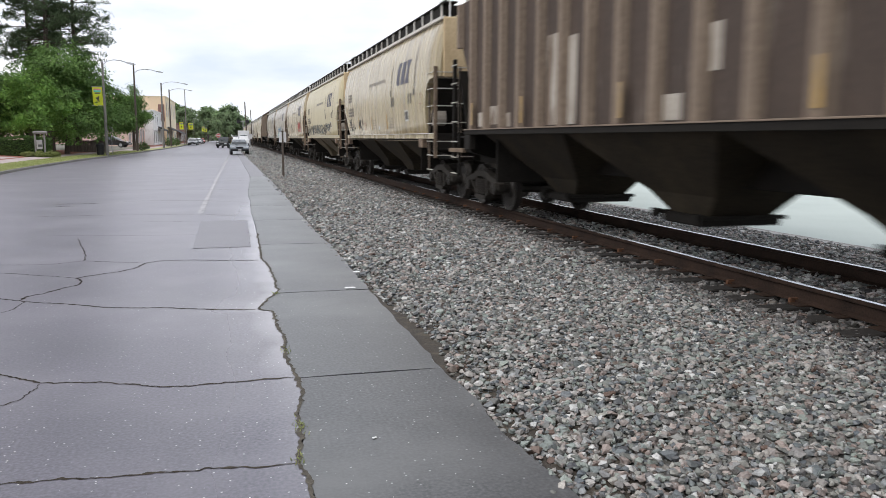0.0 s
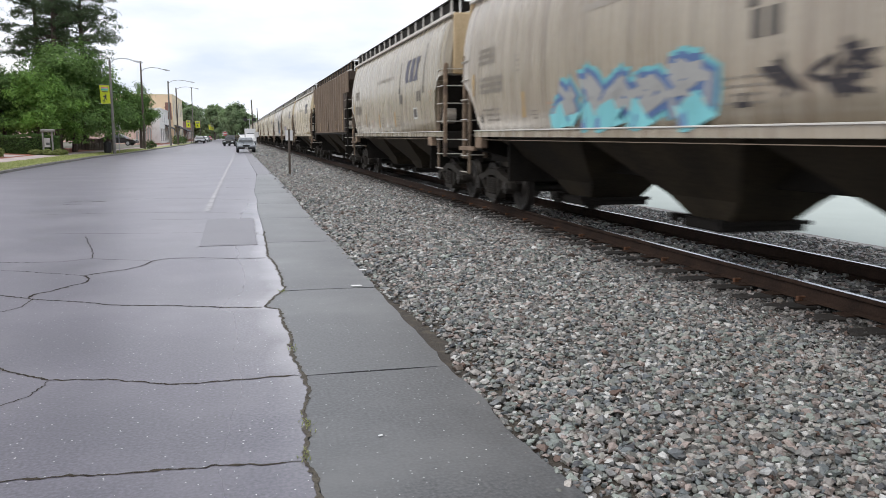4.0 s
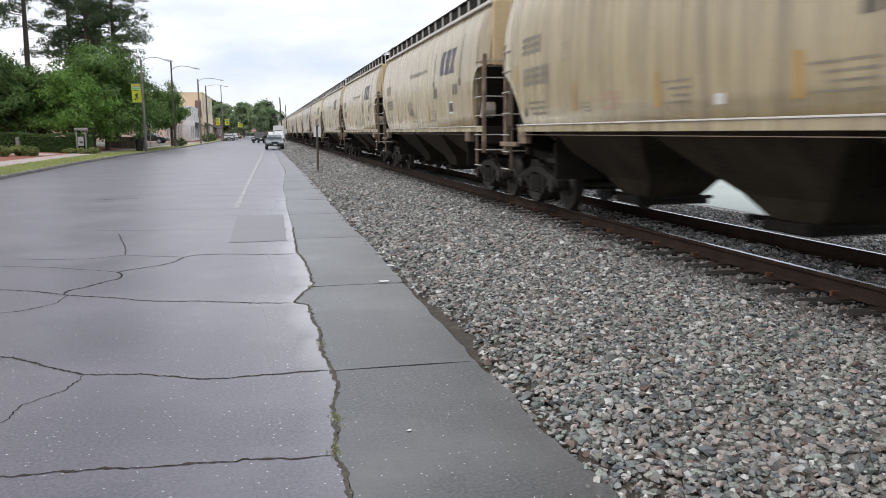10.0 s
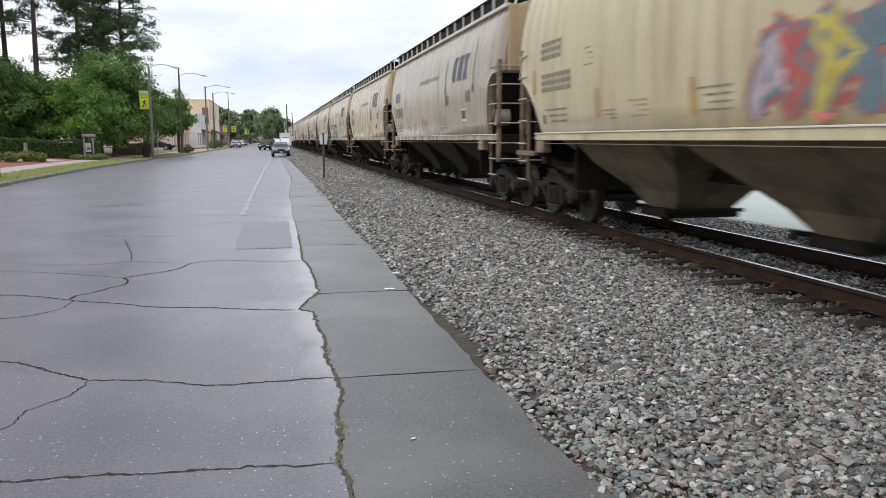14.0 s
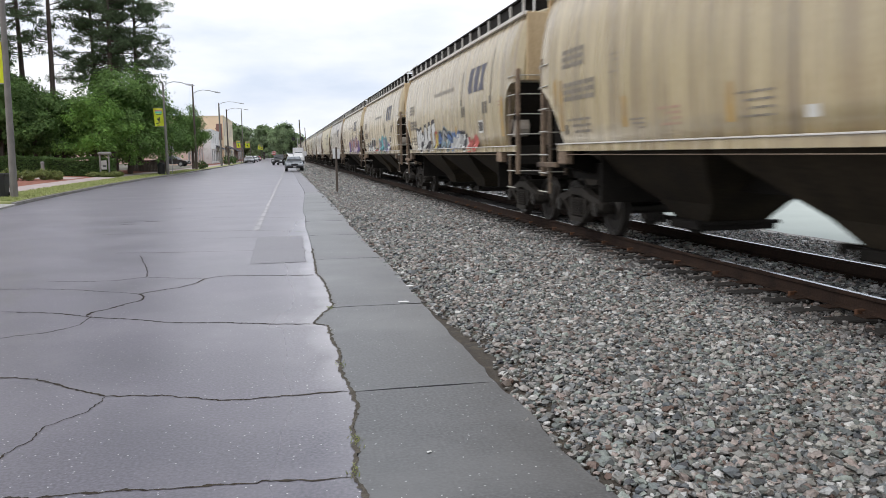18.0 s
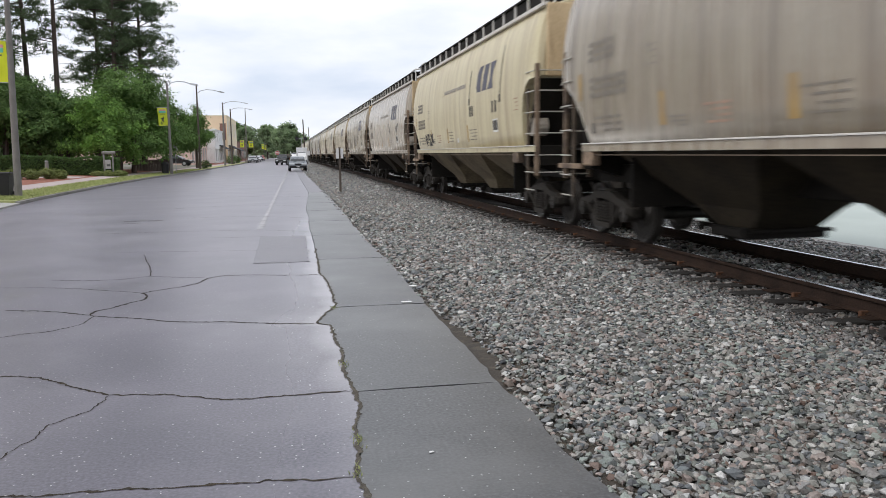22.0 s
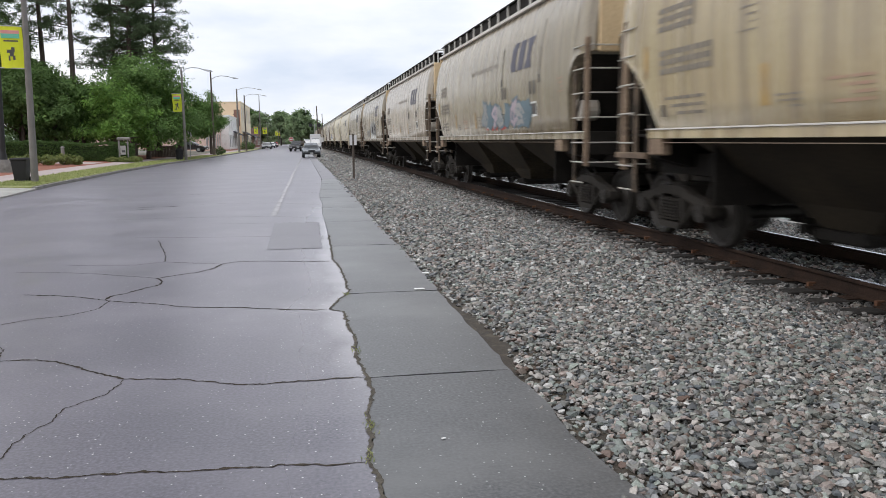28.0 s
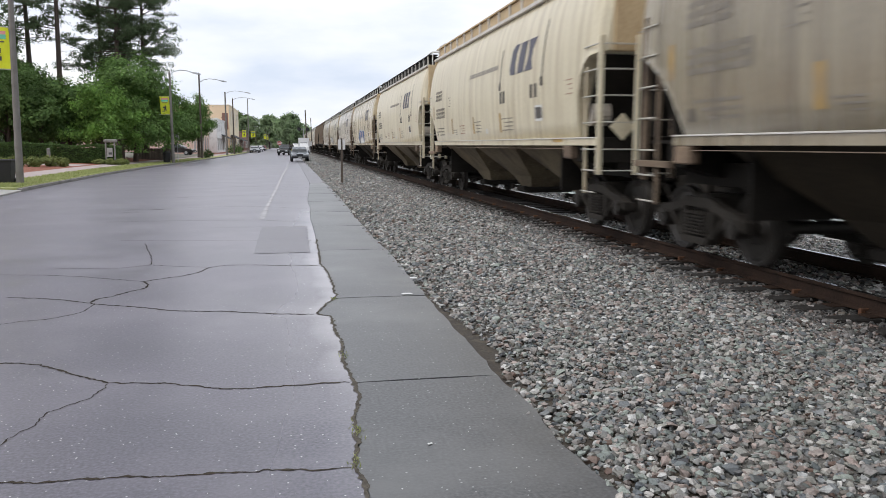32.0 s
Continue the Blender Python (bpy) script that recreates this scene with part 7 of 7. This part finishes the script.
SPRAY = {"white": spray("white_spray_paint", (0.62, 0.62, 0.60)), "black": spray("black_spray_paint", (0.035, 0.03, 0.035)), "teal": spray("teal_spray_paint", (0.16, 0.46, 0.50)),
         "blue": spray("blue_spray_paint", (0.09, 0.16, 0.33)), "red": spray("red_spray_paint", (0.46, 0.11, 0.09)), "pink": spray("pink_spray_paint", (0.50, 0.26, 0.25)),
         "purple": spray("purple_spray_paint", (0.16, 0.11, 0.26)), "green": spray("green_spray_paint", (0.03, 0.055, 0.042)), "grey": spray("grey_spray_paint", (0.36, 0.36, 0.35)),
         "mauve": spray("mauve_spray_paint", (0.46, 0.38, 0.42)), "smudge": spray("faded_smudge_paint", (0.17, 0.155, 0.125)), "slate": spray("slate_spray_paint", (0.15, 0.21, 0.24)), "yellow": spray("yellow_spray_paint", (0.55, 0.45, 0.10))}


def stroke(bm, pts, width, off):
    """A band of paint along a bent line of (y, z) points."""
    fine = []
    for (y0, z0), (y1, z1) in zip(pts, pts[1:]):
        n = max(1, int(math.hypot(y1 - y0, z1 - z0) / 0.12))
        fine += [(y0 + (y1 - y0) * k / n, z0 + (z1 - z0) * k / n) for k in range(n)]
    fine.append(pts[-1])
    last = None
    for k, (y, z) in enumerate(fine):
        ay, az = fine[max(0, k - 1)]
        by, bz = fine[min(len(fine) - 1, k + 1)]
        d = math.hypot(by - ay, bz - az) or 1
        ny, nz = -(bz - az) / d, (by - ay) / d
        w = width * (0.8 if k in (0, len(fine) - 1) else 1.0)
        pair = []
        for s in (-1, 1):
            zz = min(4.25, max(1.478, z + s * nz * w))
            pair.append(bm.verts.new((-(wide(zz) if zz > 1.62 else 1.601) - off, y + s * ny * w, zz)))
        if last:
            bm.faces.new((last[0], last[1], pair[1], pair[0]))
        last = pair


def painted(car, y0, y1, z0, z1, colours, seed, glyphs=0, thick=0.11):
    """A row of bulging abstract shapes: halo, outline, fill. colours: halo, outline, fills."""
    r = random.Random(seed)
    body = [ob for ob in CARS[car].children if ob.name.split(".")[0] == "body"][0]
    halo, line, fills = colours
    n = glyphs or max(2, int(abs(y1 - y0) / 0.75))
    w = (y1 - y0) / n
    shapes = []
    for k in range(n):
        a = y0 + w * k
        h = (z1 - z0) * r.uniform(0.75, 1.0)
        u = lambda p, q: (a + w * p, z0 + h * q)  # noqa: E731
        lines = []
        for _ in range(3):
            lean = r.uniform(-0.25, 0.25)
            pts = [u(r.uniform(0.0, 0.5) + lean, r.uniform(0.0, 0.15))]
            for q in (0.35, 0.65, 1.0):
                pts.append(u(r.uniform(-0.1, 1.1) + lean, min(1.0, q + r.uniform(-0.12, 0.1))))
            if r.random() < 0.6:
                pts.append(u(r.uniform(0.3, 1.2), r.uniform(0.3, 0.8)))
            lines.append(pts)
        shapes.append(lines)
    if halo:
        bm = bmesh.new()
        for lines in shapes:
            for pts in lines:
                stroke(bm, pts, thick * 2.0, 0.007)
        part("painted_halo", bm, SPRAY[halo], body)
    for k, lines in enumerate(shapes):
        if line:
            bm = bmesh.new()
            for pts in lines:
                stroke(bm, pts, thick * 1.4, 0.011 + 0.0004 * k)
            part("painted_outline", bm, SPRAY[line], body)
        bm = bmesh.new()
        for pts in lines:
            stroke(bm, pts, thick * 0.6, 0.015 + 0.0004 * k)
        part("painted_shape", bm, SPRAY[fills[k % len(fills)]], body)
    CARS[car]["label"] = CARS[car]["label"].split(" covered")[0].split(" hopper")[0] + " hopper rail car with spray-painted sides"


def scribble(car, y0, y1, z0, z1, colour, seed, count=6):
    r = random.Random(seed)
    body = [ob for ob in CARS[car].children if ob.name.split(".")[0] == "body"][0]
    bm = bmesh.new()
    for _ in range(count):
        y, z = r.uniform(y1, y0), r.uniform(z0, z1)
        stroke(bm, [(y + r.uniform(-0.25, 0.25), min(z1, max(z0, z + r.uniform(-0.2, 0.2)))) for _ in range(5)], 0.03, 0.008)
    tagged(part("painted_scribble", bm, SPRAY[colour], body), kind="stuff")


BARS = (([(0.25, 0.0), (0.3, 0.5), (0.2, 1.0)], [(0.0, 0.92), (0.85, 1.0)]), ([(0.15, 0.0), (0.2, 1.0)], [(0.2, 0.5), (0.8, 0.62)], [(0.8, 0.0), (0.75, 0.95)]),
        ([(0.2, 1.0), (0.2, 0.1)], [(0.2, 0.08), (0.85, 0.12)], [(0.85, 0.12), (0.7, 0.75)]), ([(0.15, 0.0), (0.4, 1.0)], [(0.45, 1.0), (0.85, 0.0)]),
        ([(0.8, 0.95), (0.2, 0.9)], [(0.2, 0.9), (0.15, 0.1)], [(0.15, 0.08), (0.8, 0.12)], [(0.2, 0.5), (0.65, 0.55)]))


def block_row(car, y0, y1, z0, z1, fills, shade, seed, count, thick=0.1, drop=(0.07, 0.09)):
    """A row of heavy abstract bar shapes, each with a shade peeping out above it."""
    r = random.Random(seed)
    body = [ob for ob in CARS[car].children if ob.name.split(".")[0] == "body"][0]
    w = (y1 - y0) / count
    for k in range(count):
        a, top = y0 + w * k, z0 + (z1 - z0) * r.uniform(0.86, 1.0)
        bars = BARS[(k + seed) % len(BARS)]
        for name, colour, width, off, dy, dz in (("painted_shade", shade, thick * 1.3, 0.008, drop[0], drop[1]), ("painted_shape", fills[k % len(fills)], thick, 0.013, 0.0, 0.0)):
            bm = bmesh.new()
            for bar in bars:
                stroke(bm, [(a + w * (0.06 + 0.88 * u) + dy, z0 + (top - z0) * v + dz) for u, v in bar], width, off + 0.0003 * k)
            part(name, bm, SPRAY[colour], body)


scribble(1, 6.3, -4.5, 1.7, 2.2, "smudge", 1, 50)
scribble(1, 6.0, -4.3, 1.68, 2.1, "black", 51, 34)
scribble(1, 4.0, -4.6, 1.75, 2.15, "slate", 52, 22)
scribble(0, 6.0, 1.0, 1.75, 2.2, "black", 2, 8)
scribble(2, 3.3, 1.8, 1.8, 2.5, "smudge", 31, 12)
painted(2, -2.9, -5.2, 1.85, 2.6, (None, None, ("red",)), 3, 5, 0.09)
painted(3, 2.2, -1.6, 1.7, 2.35, ("teal", "blue", ("grey",)), 4)
scribble(3, -2.0, -4.0, 1.8, 2.3, "black", 14, 8)
painted(7, 3.1, 0.2, 1.58, 2.35, (None, "purple", ("white", "mauve", "white")), 5, 5, 0.1)
painted(8, -2.5, -5.0, 1.85, 2.95, ("green", "green", ("green", "black")), 6, 3, 0.2)
painted(8, -2.7, -4.9, 1.80, 2.1, (None, "blue", ("blue",)), 7, 5, 0.09)
painted(13, -0.15, -4.2, 1.66, 2.72, ("red", "slate", ("mauve", "red", "yellow", "slate", "pink", "teal")), 8, 8, 0.085)
scribble(13, -0.8, -3.4, 1.72, 1.9, "red", 41, 12)
painted(16, 4.6, 0.2, 1.56, 2.62, ("teal", "black", ("white", "grey")), 9, 7, 0.09)
block_row(18, 4.8, 1.2, 1.54, 2.34, ("white",), "black", 11, 5, 0.15)
painted(18, 0.9, -1.0, 1.6, 2.12, ("slate", "black", ("blue", "grey", "blue")), 11, 3, 0.085)
painted(18, -1.1, -2.2, 1.6, 2.05, ("grey", "blue", ("blue", "white")), 45, 2, 0.09)
block_row(18, -2.0, -3.2, 1.56, 2.0, ("grey", "white"), "black", 46, 2, 0.13)
block_row(18, -3.1, -4.3, 1.52, 1.92, ("red",), "red", 47, 2, 0.12, (0.0, 0.0))
block_row(18, 1.32, 0.95, 1.6, 2.1, ("yellow",), "red", 48, 1, 0.07)
block_row(19, 4.9, 1.1, 1.54, 2.12, ("black",), "white", 12, 4, 0.16, (-0.08, 0.05))
block_row(19, 1.5, 0.2, 1.52, 1.68, ("red",), "smudge", 49, 3, 0.05)
painted(19, -0.3, -3.3, 1.56, 2.24, ("teal", "slate", ("mauve", "slate", "teal")), 13, 5, 0.085)
painted(19, -3.3, -4.3, 1.56, 1.95, ("white", "purple", ("purple",)), 15, 2, 0.07)
painted(20, 1.1, -0.3, 1.60, 2.2, ("purple", "purple", ("purple",)), 17, 2, 0.14)
painted(20, -0.3, -5.3, 1.60, 2.55, ("mauve", "black", ("pink", "mauve", "pink")), 16, 6, 0.12)
painted(20, -5.2, -6.3, 1.62, 2.2, ("purple", "purple", ("purple",)), 44, 2, 0.12)
scribble(22, 4.7, 3.4, 1.72, 2.1, "black", 18, 14)
scribble(10, 1.8, 0.9, 1.95, 2.45, "smudge", 19, 6)
scribble(12, 0.9, 0.0, 1.8, 2.15, "smudge", 20, 5)
scribble(24, 3.9, 3.2, 1.95, 2.5, "smudge", 21, 12)
scribble(24, 0.9, -0.8, 2.0, 2.75, "smudge", 42, 18)
painted(28, 0.1, -4.4, 1.76, 2.4, (None, "slate", ("grey", "slate", "mauve")), 22, 8, 0.085)
scribble(28, 0.0, -4.0, 1.72, 1.85, "red", 43, 10)
painted(30, 3.4, 1.0, 1.72, 2.25, (None, None, ("grey",)), 23, 3, 0.1)
painted(30, 0.4, -3.0, 1.72, 2.6, ("white", "grey", ("grey", "black")), 24, 4, 0.12)
scribble(11, 2.0, -3.0, 1.8, 2.2, "grey", 25, 8)
painted(34, 2.0, -2.0, 1.72, 2.4, ("white", "blue", ("blue", "mauve")), 26)
painted(36, 4.0, 0.0, 1.72, 2.3, (None, "black", ("white",)), 27)


def motions():
    """The train rolls towards the viewer; its wheels turn with it."""
    times = [0, 3, 6, 9, 13, 17, 20, 22, 24, 28, 30, 32]
    for k, car in CARS.items():
        walk(car, [(t, pose(TRACK_X, 17.8 + CAR_L * (k + 0.5) - rolled(t), HEAD_Z)) for t in times])
    turns = {}
    for car in CARS.values():
        for w in [ob for ob in car.children if ob.name.split(".")[0] == "wheelset"]:
            y = round(w.location.y, 2)
            if y not in turns:
                walk(w, [(n / 30, pose(0, y, WHEEL_R, math.degrees(rolled(n / 30) / WHEEL_R))) for n in range(961)])
                turns[y] = w.animation_data
            else:
                w.rotation_mode = "QUATERNION"
                keys = w.animation_data_create()
                keys.action, keys.action_slot = turns[y].action, turns[y].action_slot


motions()
